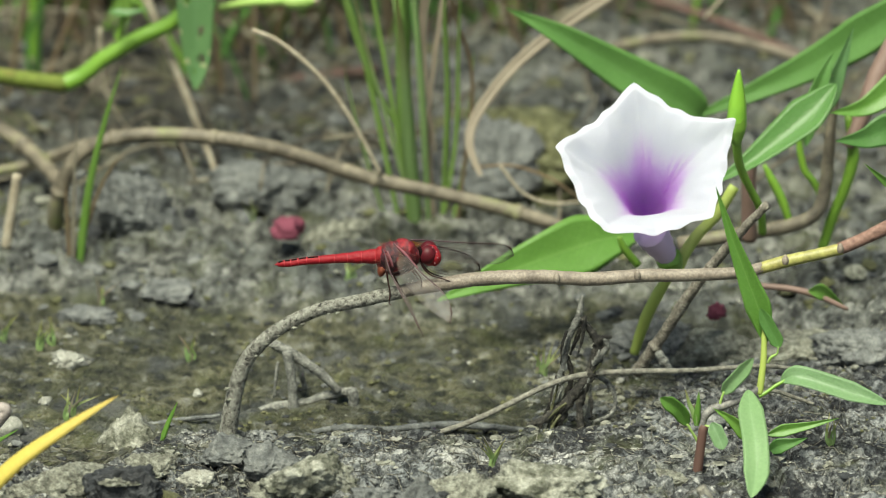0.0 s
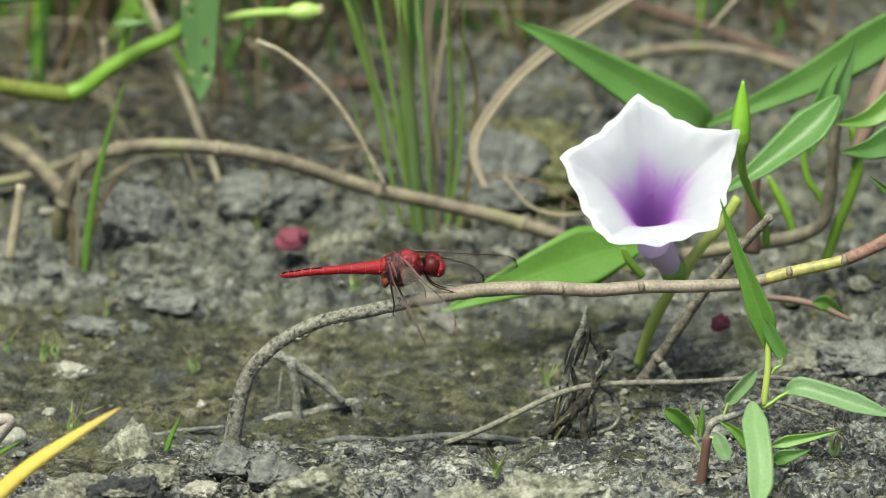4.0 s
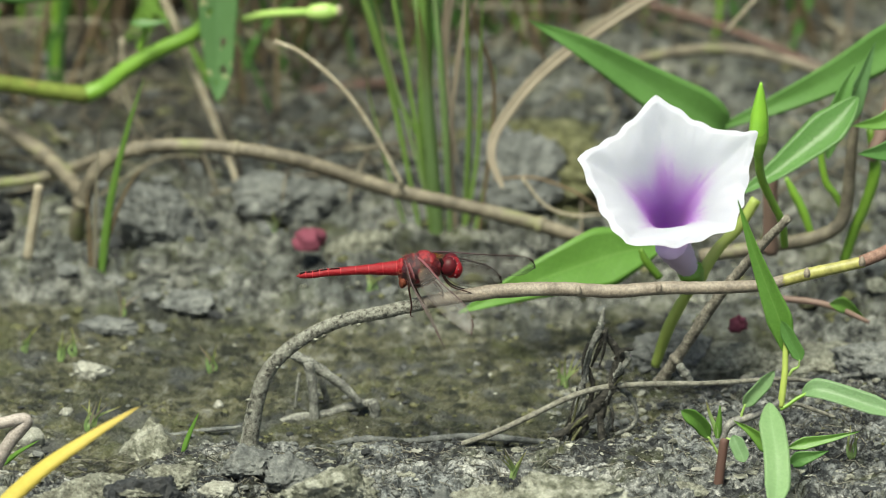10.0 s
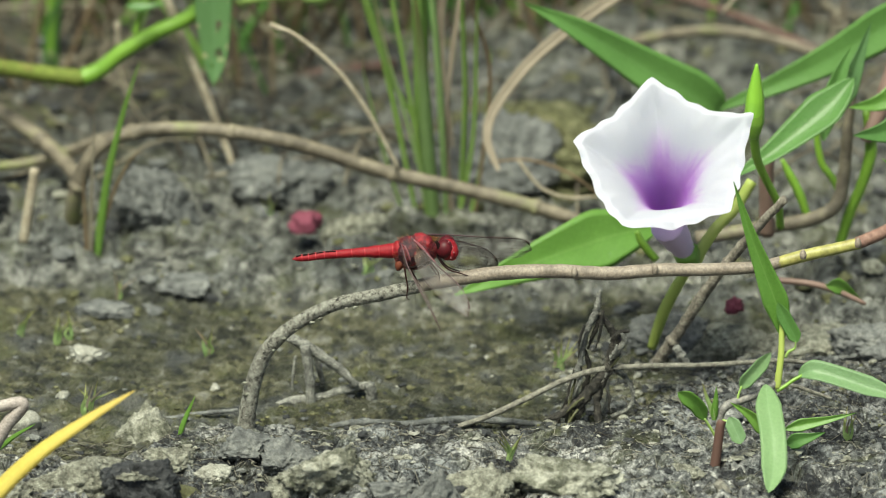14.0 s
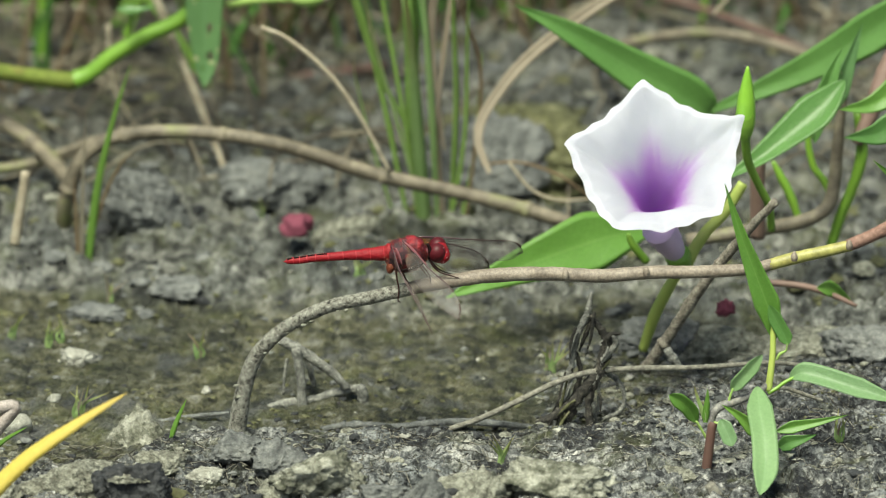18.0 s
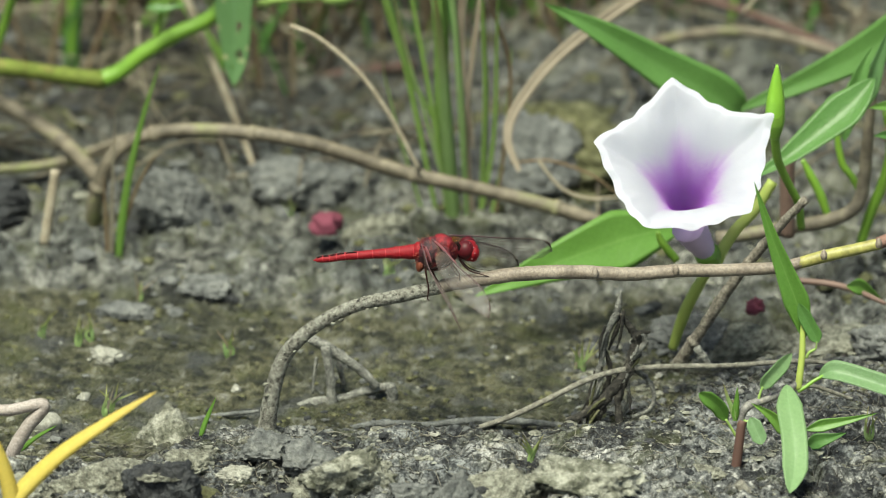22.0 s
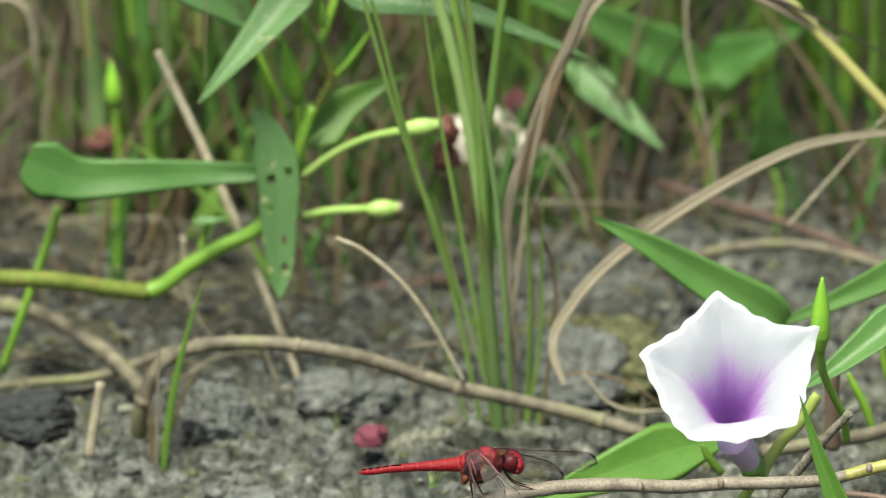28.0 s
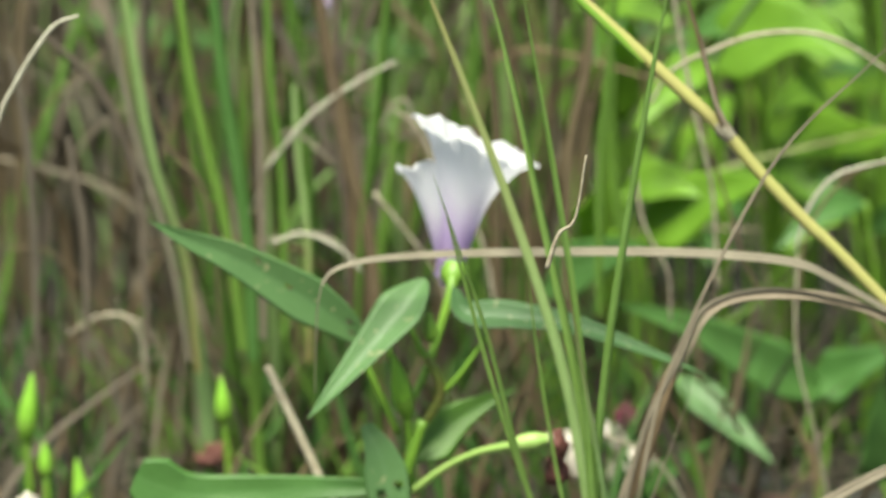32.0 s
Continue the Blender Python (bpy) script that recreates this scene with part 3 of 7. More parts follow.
def funnel(rim, axis_out, lift, r_rim, r_tube, length, turn=0.0, points=0.09, frill=0.0, curl=0.0016, squash=1.0, seed=0, flare=0.8, skew=0.0, hook=None):
    """A five-cornered funnel flower: rim centre, the way it opens, the way that counts as up on its face."""
    bm = bmesh.new()
    uvl = bm.loops.layers.uv.new("UVMap")
    z = Vector(axis_out).normalized()
    x = Vector(lift).cross(z).normalized()
    y = z.cross(x)
    rnd = random.Random(seed)
    ph = [rnd.uniform(0, 6.28) for _ in range(4)]
    nu, nv = 260, 140
    rows = []
    for j in range(nv + 1):
        s = j / nv
        prof = (1 - flare) * s + flare * s ** 2.6
        r = r_tube + (r_rim - r_tube) * prof
        depth = -length * (1 - s) ** 1.15
        row = []
        for i in range(nu):
            a = 2 * math.pi * i / nu
            w = 5 * (a - turn)
            q5 = ((a - turn) % (2 * math.pi / 5)) - math.pi / 5
            corner = 0.809 / math.cos(q5) + 0.02 * math.cos(w)
            rr = r * (1 - points * (0.8 + 0.2 * math.sin(a)) * (1 - corner) * float(smooth(0.3, 0.95, s)))
            dz = depth + curl * float(smooth(0.8, 1.0, s)) * (math.cos(w) * 0.9 + 0.3) - 0.0012 * max(0.0, s - 0.95) / 0.05
            dz += frill * smooth(0.7, 1.0, s) * (math.sin(11 * a + ph[0]) + 0.7 * math.sin(23 * a + ph[1])) * 0.5
            rr *= 1 + frill * 25 * smooth(0.8, 1.0, s) * math.sin(17 * a + ph[2])
            rr *= 1 + 0.012 * math.sin(3 * a + ph[3]) * s + 0.02 * math.cos(w) * (1 - s) * s * 4
            dz -= skew * math.cos(a) * float(smooth(0.4, 1.0, s))
            if hook:
                k = math.exp(-((a - hook) / 0.07) ** 2) * float(smooth(0.86, 1.0, s))
                rr *= 1 + 0.07 * k
                dz += 0.0022 * k
            row.append(bm.verts.new(Vector(rim) + x * (rr * math.cos(a)) + y * (rr * math.sin(a) * squash) + z * dz))
        rows.append(row)
    for j in range(nv):
        for i in range(nu):
            k = (i + 1) % nu
            f = bm.faces.new((rows[j][i], rows[j][k], rows[j + 1][k], rows[j + 1][i]))
            for lp, q in zip(f.loops, ((i, j), (i + 1, j), (i + 1, j + 1), (i, j + 1))):
                lp[uvl].uv = (q[0] / nu - turn / 6.2832, q[1] / nv)
    return bm


def with_inside(bm, gap, parent, name, inside=None):
    """A funnel in two skins: one outside, one just inside it."""
    inner = bm.copy()
    bmesh.ops.recalc_face_normals(inner, faces=inner.faces[:])
    ob = part(name, inner, inside or M_PETAL, parent)
    for v in bm.verts:
        v.co += v.normal * gap
    bm.normal_update()
    part("outer_skin", bm, M_PETAL_OUT, ob)
    return ob


def stem(t, name, pts, radii, mat, label="", sides=8, rough=0.03, steps=7, seed=1):
    return part(name, tube(local(t, pts), radii, sides, steps, rough, seed), mat, t, label)


def leaf(t, pts, width, mat, face=FRONT, label="", name="leaf", **k):
    k.setdefault("steps", 8)
    k.setdefault("rows", 4)
    return part(name, blade(local(t, pts), width, face, **k), mat, t, label)


def bud(t, base, tip, r, mat, calyx=True):
    b, e = Vector(base) - t.location, Vector(tip) - t.location
    ob = part("bud", pod(b, e, [r * 0.55, r * 0.85, r, r * 0.92, r * 0.7, r * 0.45, r * 0.12], 12, 0.05), mat, t, "closed pointed green flower bud")
    part("calyx", pod(b - (e - b) * 0.05, b + (e - b) * 0.4, [r * 0.5, r * 0.85, r * 1.05, r * 1.03, r * 0.85], 10, 0.1), M_STEM_GREEN, ob)
    return ob


def water_spinach_front():
    t = thing("flowering_vine", rest((0.0948, 0.07, 0.0231)), "trailing vine with a wide-open white and violet funnel flower", "plant")
    rim = Vector((0.048, 0.03, 0.058))
    out = Vector((-0.02, -0.61, 0.79))
    bm = funnel(rim - t.location, out, (0, 0.4, 0.9), 0.0216, 0.0021, 0.0285, turn=radians(98), points=0.95, curl=0.0012, seed=4, flare=0.7, frill=0.0006, hook=radians(27))
    f = with_inside(bm, 0.0005, t, "flower")
    tagged(f, "white corolla with a deep violet throat")
    # added plug: closes the open tube and brightens the dark throat
    part("throat_plug", pod(rim - t.location - out.normalized() * 0.029, rim - t.location - out.normalized() * 0.025, [0.0028, 0.0024, 0.0016, 0.0004], 12, 0.1), M_THROAT_PLUG, t)
    stem(t, "flower_tube", [(0.049, 0.04, 0.0369), (0.0511, 0.0433, 0.0328), (0.053, 0.0467, 0.0284), (0.0542, 0.05, 0.0235)], [0.0042, 0.0036, 0.0026, 0.002], M_PETAL_TUBE, "pale violet flower tube", 12)
    part("calyx", pod(Vector((0.0553, 0.051, 0.0211)) - t.location, Vector((0.0535, 0.046, 0.0283)) - t.location, [0.001, 0.0026, 0.0031, 0.003], 10, 0.08), M_STEM_GREEN, t)
    stem(t, "flower_stalk", [(0.055, 0.05, 0.0218), (0.0572, 0.0515, 0.0262), (0.0608, 0.053, 0.0314), (0.0653, 0.0545, 0.0359), (0.0695, 0.056, 0.0425)], [0.0018, 0.0015, 0.0014, 0.0014], M_STEM_YELLOW)
    stem(t, "shoot", [(0.0459, 0.055, 0.0004), (0.0477, 0.0537, 0.0071), (0.0495, 0.0525, 0.0125), (0.0524, 0.0513, 0.0187), (0.0555, 0.05, 0.0239)], [0.0012, 0.0015, 0.0015, 0.001], M_STEM_YELLOW)
    leaf(t, [(0.0642, 0.12, 0.0368), (0.0599, 0.1175, 0.0409), (0.0446, 0.115, 0.0511), (0.0293, 0.1125, 0.0614), (0.0155, 0.11, 0.0694)], 0.0125, M_LEAF, shape=width_lance, fold=0.25, wave=0.02, seed=3)
    leaf(t, [(0.1312, 0.11, 0.0845), (0.1081, 0.1125, 0.0656), (0.0921, 0.115, 0.0542), (0.0757, 0.1175, 0.045), (0.0592, 0.12, 0.0368)], 0.0105, M_LEAF, shape=width_lance, fold=0.2, wave=0.02, seed=4)
    leaf(t, [(0.0943, 0.075, 0.062), (0.0888, 0.0713, 0.0565), (0.0807, 0.0675, 0.0507), (0.0725, 0.0637, 0.0455), (0.0646, 0.06, 0.0417)], 0.0096, M_LEAF, face=(-0.2, -0.8, 0.55), shape=width_lance, fold=0.35, seed=5)
    leaf(t, [(0.0488, 0.085, 0.0209), (0.0364, 0.0787, 0.0202), (0.024, 0.0725, 0.0181), (0.0117, 0.0662, 0.0155), (-0.0012, 0.06, 0.012)], 0.0150, M_LEAF_BRIGHT, shape=width_lance, fold=0.2, wave=0.02, seed=6)
    leaf(t, [(0.0874, 0.08, 0.0441), (0.0893, 0.0817, 0.0536), (0.092, 0.0833, 0.0617), (0.094, 0.085, 0.0662)], 0.0055, M_LEAF, shape=width_lance, fold=0.5, seed=8)
    leaf(t, [(0.0896, 0.085, 0.0467), (0.0936, 0.0867, 0.0555), (0.0963, 0.0883, 0.0629), (0.099, 0.09, 0.071)], 0.005, M_LEAF_BLUE, shape=width_lance, fold=0.5, seed=9)
    bud(t, (0.0694, 0.045, 0.0581), (0.0697, 0.042, 0.0766), 0.0023, M_BUD)
    stem(t, "bud_stalk", [(0.0694, 0.045, 0.0581), (0.0703, 0.0488, 0.0508), (0.0728, 0.0525, 0.0438), (0.0757, 0.0562, 0.0367), (0.0766, 0.06, 0.0293)], [0.0012, 0.001, 0.001], M_STEM_GREEN)
    stem(t, "old_stem", [(0.0744, 0.085, 0.0184), (0.0741, 0.0833, 0.028), (0.074, 0.0817, 0.0363), (0.0751, 0.08, 0.0438)], [0.0019, 0.002, 0.0019, 0.0014], M_STEM_PURPLE)
    stem(t, "runner", [(0.0571, 0.085, 0.0174), (0.075, 0.0867, 0.0197), (0.086, 0.0883, 0.0214), (0.0915, 0.09, 0.0246), (0.0931, 0.0917, 0.0313), (0.0941, 0.0933, 0.0438), (0.0954, 0.095, 0.0549)], [0.0017, 0.0018, 0.0018, 0.0018, 0.0017, 0.0014, 0.001], M_RUNNER, "brown creeping runner")
    stem(t, "shoot", [(0.0925, 0.092, 0.0137), (0.0948, 0.092, 0.0217), (0.0976, 0.092, 0.029), (0.0996, 0.092, 0.0378), (0.0981, 0.092, 0.0479)], [0.0013, 0.0014, 0.0014, 0.0016, 0.0009], M_STEM_GREEN)
    stem(t, "tendril", [(0.0918, 0.092, 0.0276), (0.0901, 0.092, 0.0309), (0.0877, 0.092, 0.0344), (0.0865, 0.092, 0.0414), (0.0878, 0.092, 0.0465), (0.0905, 0.092, 0.0501)], [0.0009, 0.0009, 0.0007], M_STEM_GREEN)
    stem(t, "shoot", [(0.0848, 0.092, 0.0195), (0.0824, 0.092, 0.0264), (0.0799, 0.092, 0.0315), (0.078, 0.092, 0.0353)], [0.0009, 0.0012, 0.0011, 0.0005], M_STEM_GREEN)
    stem(t, "old_stem", [(0.0981, 0.09, 0.0406), (0.1022, 0.0933, 0.0489), (0.1057, 0.0967, 0.0572), (0.1105, 0.1, 0.0662)], [0.0015, 0.0024, 0.0026, 0.0024], M_STEM_PURPLE, "pinkish old stem")
    stem(t, "shoot", [(0.0469, 0.06, 0.021), (0.0435, 0.06, 0.0253), (0.0422, 0.06, 0.0282)], [0.001, 0.001, 0.0006], M_STEM_GREEN)
    leaf(t, [(0.1146, 0.04, 0.0354), (0.1089, 0.0367, 0.0466), (0.1039, 0.0333, 0.052), (0.099, 0.03, 0.0574)], 0.0032, M_LEAF_BRIGHT, shape=width_lance, fold=0.3, seed=12)
    leaf(t, [(0.116, 0.07, 0.0491), (0.1076, 0.0667, 0.0531), (0.1007, 0.0633, 0.0521), (0.0938, 0.06, 0.0526)], 0.009, M_LEAF, shape=width_lance, fold=0.3, seed=14)
    leaf(t, [(0.1163, 0.08, 0.0643), (0.1094, 0.0767, 0.0611), (0.1011, 0.0733, 0.0565), (0.0929, 0.07, 0.0562)], 0.008, M_LEAF_BRIGHT, shape=width_lance, fold=0.3, seed=15)
    stem(t, "ground_shoot", [(0.0739, 0.055, 0.0178), (0.0834, 0.055, 0.0168), (0.0901, 0.055, 0.0149), (0.097, 0.055, 0.0116)], [0.0008, 0.0008, 0.0008, 0.0005], M_STEM_PURPLE)
    leaf(t, [(0.0872, 0.05, 0.0182), (0.0915, 0.055, 0.0156), (0.0972, 0.06, 0.0094)], 0.004, M_LEAF_BRIGHT, shape=width_lance, fold=0.3, seed=16)


M_THROAT_PLUG = plain("plug_violet", (0.4, 0.02, 0.5), 0.8, (0.26, 0.01, 0.36))
M_PETAL_TUBE = plain("flower_tube", (0.64, 0.5, 0.7), 0.6, (0.55, 0.42, 0.6), 150.0)
M_BUD = plain("bud_green", (0.27, 0.52, 0.05), 0.45, (0.17, 0.4, 0.04), 200.0)
water_spinach_front()


# ---- the young plant in front of the twig ----
def young_plant():
    base = (0.0586, -0.022, -0.0044)
    t = thing("young_vine_plant", rest(base), "young vine plant with narrow leaves on a reddish stem", "plant")
    stem(t, "stem", [(0.0582, -0.022, -0.0055), (0.0588, -0.0217, -0.0003), (0.0594, -0.0215, 0.0048), (0.06, -0.0213, 0.0099), (0.0604, -0.021, 0.0112)], [0.00118, 0.00124, 0.00118, 0.00111, 0.00105], M_STEM_RED, "reddish-brown stem")
    stem(t, "creeping_stem", [(0.0597, -0.021, 0.0102), (0.0603, -0.02, 0.013), (0.0623, -0.019, 0.0145), (0.0654, -0.018, 0.0151), (0.0689, -0.017, 0.0163), (0.072, -0.016, 0.0176), (0.074, -0.015, 0.0191)], [0.00092, 0.00111, 0.00105, 0.00092, 0.00098, 0.00085, 0.00079], M_STEM_GREY, "grey-brown creeping stem")
    stem(t, "upper_stem", [(0.0732, -0.016, 0.0171), (0.0737, -0.0151, 0.0212), (0.0741, -0.0143, 0.0251), (0.0742, -0.0134, 0.0296), (0.0743, -0.0125, 0.0335)], [0.00085, 0.00085, 0.00079, 0.00072, 0.00052], M_STEM_YELLOW, "")
    leaf(t, [(0.0748, -0.012, 0.028), (0.0733, -0.0115, 0.0352), (0.0703, -0.011, 0.0434), (0.0666, -0.0105, 0.0536), (0.0628, -0.01, 0.0657)], 0.00603, M_LEAF_BRIGHT, shape=width_lance, fold=0.45, seed=21, wave=0.02)
    leaf(t, [(0.0732, -0.013, 0.0372), (0.0749, -0.0133, 0.0334), (0.0767, -0.0137, 0.0302), (0.0778, -0.014, 0.0278)], 0.00328, M_LEAF, shape=width_oblong, fold=0.3, seed=32)
    leaf(t, [(0.0781, -0.014, 0.0197), (0.0814, -0.0155, 0.0213), (0.0867, -0.017, 0.0205), (0.0932, -0.0185, 0.0188), (0.1029, -0.02, 0.0161)], 0.00498, M_LEAF_PALE, shape=width_oblong, fold=0.35, seed=22, face=(0, -0.75, 0.65))
    leaf(t, [(0.0704, -0.02, 0.0197), (0.0708, -0.0275, 0.0169), (0.0716, -0.035, 0.0129), (0.0716, -0.0425, 0.0082), (0.0702, -0.05, 0.0048)], 0.006, M_LEAF_PALE, shape=width_oblong, fold=0.3, seed=23)
    leaf(t, [(0.0565, -0.022, 0.0116), (0.0548, -0.0233, 0.0152), (0.0527, -0.0247, 0.0177), (0.0499, -0.026, 0.02)], 0.00354, M_LEAF_BRIGHT, shape=width_oblong, fold=0.35, seed=24)
    stem(t, "leaf_stalk", [(0.0594, -0.021, 0.0064), (0.058, -0.0215, 0.009), (0.0563, -0.022, 0.0121)], [0.00039, 0.00033, 0.00033], M_STEM_PALE, "")
    leaf(t, [(0.0646, -0.018, 0.0179), (0.0664, -0.0187, 0.0205), (0.0687, -0.0193, 0.0234), (0.0715, -0.02, 0.0275)], 0.00328, M_LEAF_PALE, shape=width_oblong, fold=0.4, seed=25)
    stem(t, "leaf_stalk", [(0.064, -0.0185, 0.015), (0.0642, -0.0185, 0.0165), (0.0649, -0.0185, 0.0186)], [0.00033, 0.00033, 0.00026], M_STEM_PALE, "")
    leaf(t, [(0.0718, -0.019, 0.007), (0.0694, -0.02, 0.0094), (0.0662, -0.021, 0.0129), (0.0622, -0.022, 0.016)], 0.00354, M_LEAF_BRIGHT, shape=width_lance, fold=0.3, seed=26)
    leaf(t, [(0.062, -0.021, 0.012), (0.063, -0.022, 0.0102), (0.064, -0.023, 0.0082), (0.0647, -0.024, 0.0065)], 0.00354, M_LEAF_PALE, shape=width_oblong, fold=0.3, seed=27)
    stem(t, "leaf_stalk", [(0.0602, -0.021, 0.0115), (0.0612, -0.021, 0.011), (0.0623, -0.021, 0.0115)], [0.00033, 0.00029, 0.00026], M_STEM_PALE, "")
    leaf(t, [(0.0749, -0.02, 0.0085), (0.0789, -0.0193, 0.0094), (0.0848, -0.0187, 0.0104), (0.0916, -0.018, 0.0119)], 0.00301, M_LEAF_BRIGHT, shape=width_lance, fold=0.35, seed=28)
    leaf(t, [(0.0749, -0.02, 0.004), (0.0777, -0.0207, 0.006), (0.0808, -0.0213, 0.0071), (0.0842, -0.022, 0.0086)], 0.0038, M_LEAF, shape=width_lance, fold=0.3, seed=29)
    leaf(t, [(0.0585, -0.021, 0.0115), (0.0577, -0.021, 0.0144), (0.0567, -0.021, 0.0172), (0.0558, -0.021, 0.0204)], 0.00118, M_GRASS_PALE, shape=width_grass, fold=0.3, seed=30, rows=1)
    leaf(t, [(0.0585, -0.021, 0.0112), (0.0587, -0.021, 0.0143), (0.0589, -0.021, 0.0165), (0.059, -0.021, 0.0196)], 0.0017, M_LEAF_BRIGHT, shape=width_grass, fold=0.3, seed=31, rows=1)
    stem(t, "leaf_stalk", [(0.0731, -0.0165, 0.0167), (0.075, -0.0158, 0.0176), (0.077, -0.0152, 0.0189), (0.0791, -0.0145, 0.0198)], [0.00052, 0.00046, 0.00046, 0.00039], M_STEM_GREEN, "")
    stem(t, "thin_shoot", [(0.0751, -0.014, 0.0241), (0.0759, -0.0143, 0.0256), (0.0772, -0.0147, 0.0266), (0.0774, -0.015, 0.0284)], [0.00039, 0.00039, 0.00026, 0.00013], M_STEM_PALE, "", sides=5)


young_plant()


# ---- the vine behind, with buds, pods and a side-on flower ----
def vine_behind():
    Y = 0.22
    t = thing("budding_vine", rest((-0.096, 0.17, 0.0233)), "creeping vine with arrow leaves, buds, seed pods and a lilac flower", "plant")
    stem(t, "runner", [(-0.1407, 0.15, 0.0408), (-0.1326, 0.155, 0.0383), (-0.1188, 0.16, 0.036), (-0.1077, 0.165, 0.0326), (-0.0955, 0.17, 0.0293)], [0.0022, 0.0022, 0.0022, 0.0021, 0.0024], M_STEM_OLIVE, "olive creeping runner")
    stem(t, "main_stem", [(-0.0964, 0.17, 0.0292), (-0.0909, 0.17, 0.0317), (-0.0851, 0.17, 0.0365), (-0.0765, 0.17, 0.0416), (-0.0679, 0.17, 0.0461), (-0.0621, 0.17, 0.0532), (-0.0577, 0.17, 0.0652), (-0.0533, 0.17, 0.0785)], [0.0024, 0.0021, 0.0021, 0.002, 0.002, 0.0018, 0.0016, 0.0013], M_STEM_GREEN)
    stem(t, "upper_stem", [(-0.0575, 0.175, 0.0672), (-0.0543, 0.175, 0.0746), (-0.0505, 0.175, 0.0805), (-0.049, 0.175, 0.0853), (-0.0504, 0.175, 0.0902), (-0.0526, 0.175, 0.0936)], [0.0013, 0.0013, 0.0014, 0.0013, 0.0012, 0.001], M_STEM_OLIVE)
    stem(t, "flower_stalk", [(-0.0559, 0.175, 0.0828), (-0.0527, 0.1775, 0.0894), (-0.0494, 0.18, 0.0983), (-0.0465, 0.1825, 0.1079), (-0.0458, 0.185, 0.1116)], [0.001, 0.0011, 0.0012, 0.0013, 0.0016], M_STEM_GREEN)
    stem(t, "leaf_stalk", [(-0.0599, 0.175, 0.0739), (-0.0636, 0.175, 0.0828), (-0.0668, 0.175, 0.0903), (-0.0684, 0.175, 0.0955)], [0.0009, 0.0009, 0.0008], M_STEM_GREEN)
    stem(t, "leaf_stalk", [(-0.0495, 0.175, 0.0835), (-0.0444, 0.175, 0.0887), (-0.0398, 0.175, 0.0953), (-0.0373, 0.175, 0.0997)], [0.0008, 0.0008, 0.0007], M_STEM_GREEN)
    stem(t, "leaf_stalk", [(-0.0526, 0.175, 0.0936), (-0.055, 0.175, 0.0983), (-0.057, 0.175, 0.1028)], [0.0009, 0.0009, 0.0007], M_STEM_GREEN)
    leaf(t, [(-0.0523, 0.172, 0.1152), (-0.0567, 0.1665, 0.1105), (-0.0637, 0.161, 0.1034), (-0.0721, 0.1555, 0.0949), (-0.0814, 0.15, 0.0856)], 0.0125, M_LEAF_BLUE, face=(-0.3, -0.85, 0.4), shape=width_lance, fold=0.3, seed=41)
    leaf(t, [(-0.0665, 0.18, 0.0951), (-0.0755, 0.177, 0.1038), (-0.0879, 0.174, 0.1128), (-0.1003, 0.171, 0.1211), (-0.1113, 0.168, 0.1268), (-0.1206, 0.165, 0.1325)], 0.0122, M_LEAF_BLUE, shape=width_lance, fold=0.2, seed=42, steps=12, rows=6,
         holes=((0.52, 0.72, 0.018), (0.38, 0.55, 0.014), (0.14, 0.7, 0.018), (0.1, 0.4, 0.016)))
    leaf(t, [(-0.0457, 0.178, 0.1114), (-0.0422, 0.1754, 0.1052), (-0.0301, 0.1728, 0.1048), (-0.0153, 0.1702, 0.1033), (0.0009, 0.1676, 0.0981), (0.0184, 0.165, 0.0915)], 0.0085, M_LEAF_BLUE, face=(0, -0.7, 0.7), shape=width_lance, fold=0.3, seed=43)
    leaf(t, [(-0.0568, 0.175, 0.0664), (-0.0511, 0.1783, 0.0713), (-0.0433, 0.1817, 0.0766), (-0.0305, 0.185, 0.0824)], 0.0130, M_LEAF_BRIGHT, shape=width_lance, fold=0.2, seed=44)
    leaf(t, [(-0.0676, 0.165, 0.0794), (-0.0638, 0.163, 0.0719), (-0.0618, 0.161, 0.0621), (-0.0618, 0.159, 0.0509), (-0.0615, 0.157, 0.0396), (-0.062, 0.155, 0.0329)], 0.0112, M_LEAF_BLUE, shape=width_hang, fold=0.15, seed=45, steps=14, rows=7,
         holes=((0.36, 0.25, 0.02), (0.39, 0.68, 0.025), (0.53, 0.7, 0.018), (0.66, 0.36, 0.02), (0.78, 0.36, 0.028), (0.86, 0.62, 0.018)))
    leaf(t, [(-0.1249, 0.16, 0.0676), (-0.1186, 0.161, 0.0643), (-0.111, 0.162, 0.062), (-0.0969, 0.163, 0.0623), (-0.0827, 0.164, 0.0628), (-0.0679, 0.165, 0.0626), (-0.0559, 0.166, 0.0621)], 0.0152, M_LEAF, face=(0, -0.92, 0.3), shape=width_hast, fold=0.12, seed=46, wave=0.02, steps=12)
    stem(t, "leaf_stalk", [(-0.1176, 0.17, 0.0519), (-0.1199, 0.17, 0.0444), (-0.1252, 0.17, 0.0294), (-0.1328, 0.17, 0.0083)], [0.0012, 0.0012, 0.0012], M_STEM_GREEN)
    bud(t, (-0.0575, 0.172, 0.0797), (-0.0604, 0.168, 0.0964), 0.0026, M_BUD)
    stem(t, "bud_stalk", [(-0.0575, 0.172, 0.0797), (-0.0568, 0.172, 0.0726), (-0.0566, 0.172, 0.0607)], [0.0011, 0.001, 0.001], M_STEM_GREEN)
    bud(t, (-0.0511, 0.17, 0.0996), (-0.0515, 0.17, 0.1075), 0.0016, M_STEM_GREEN)
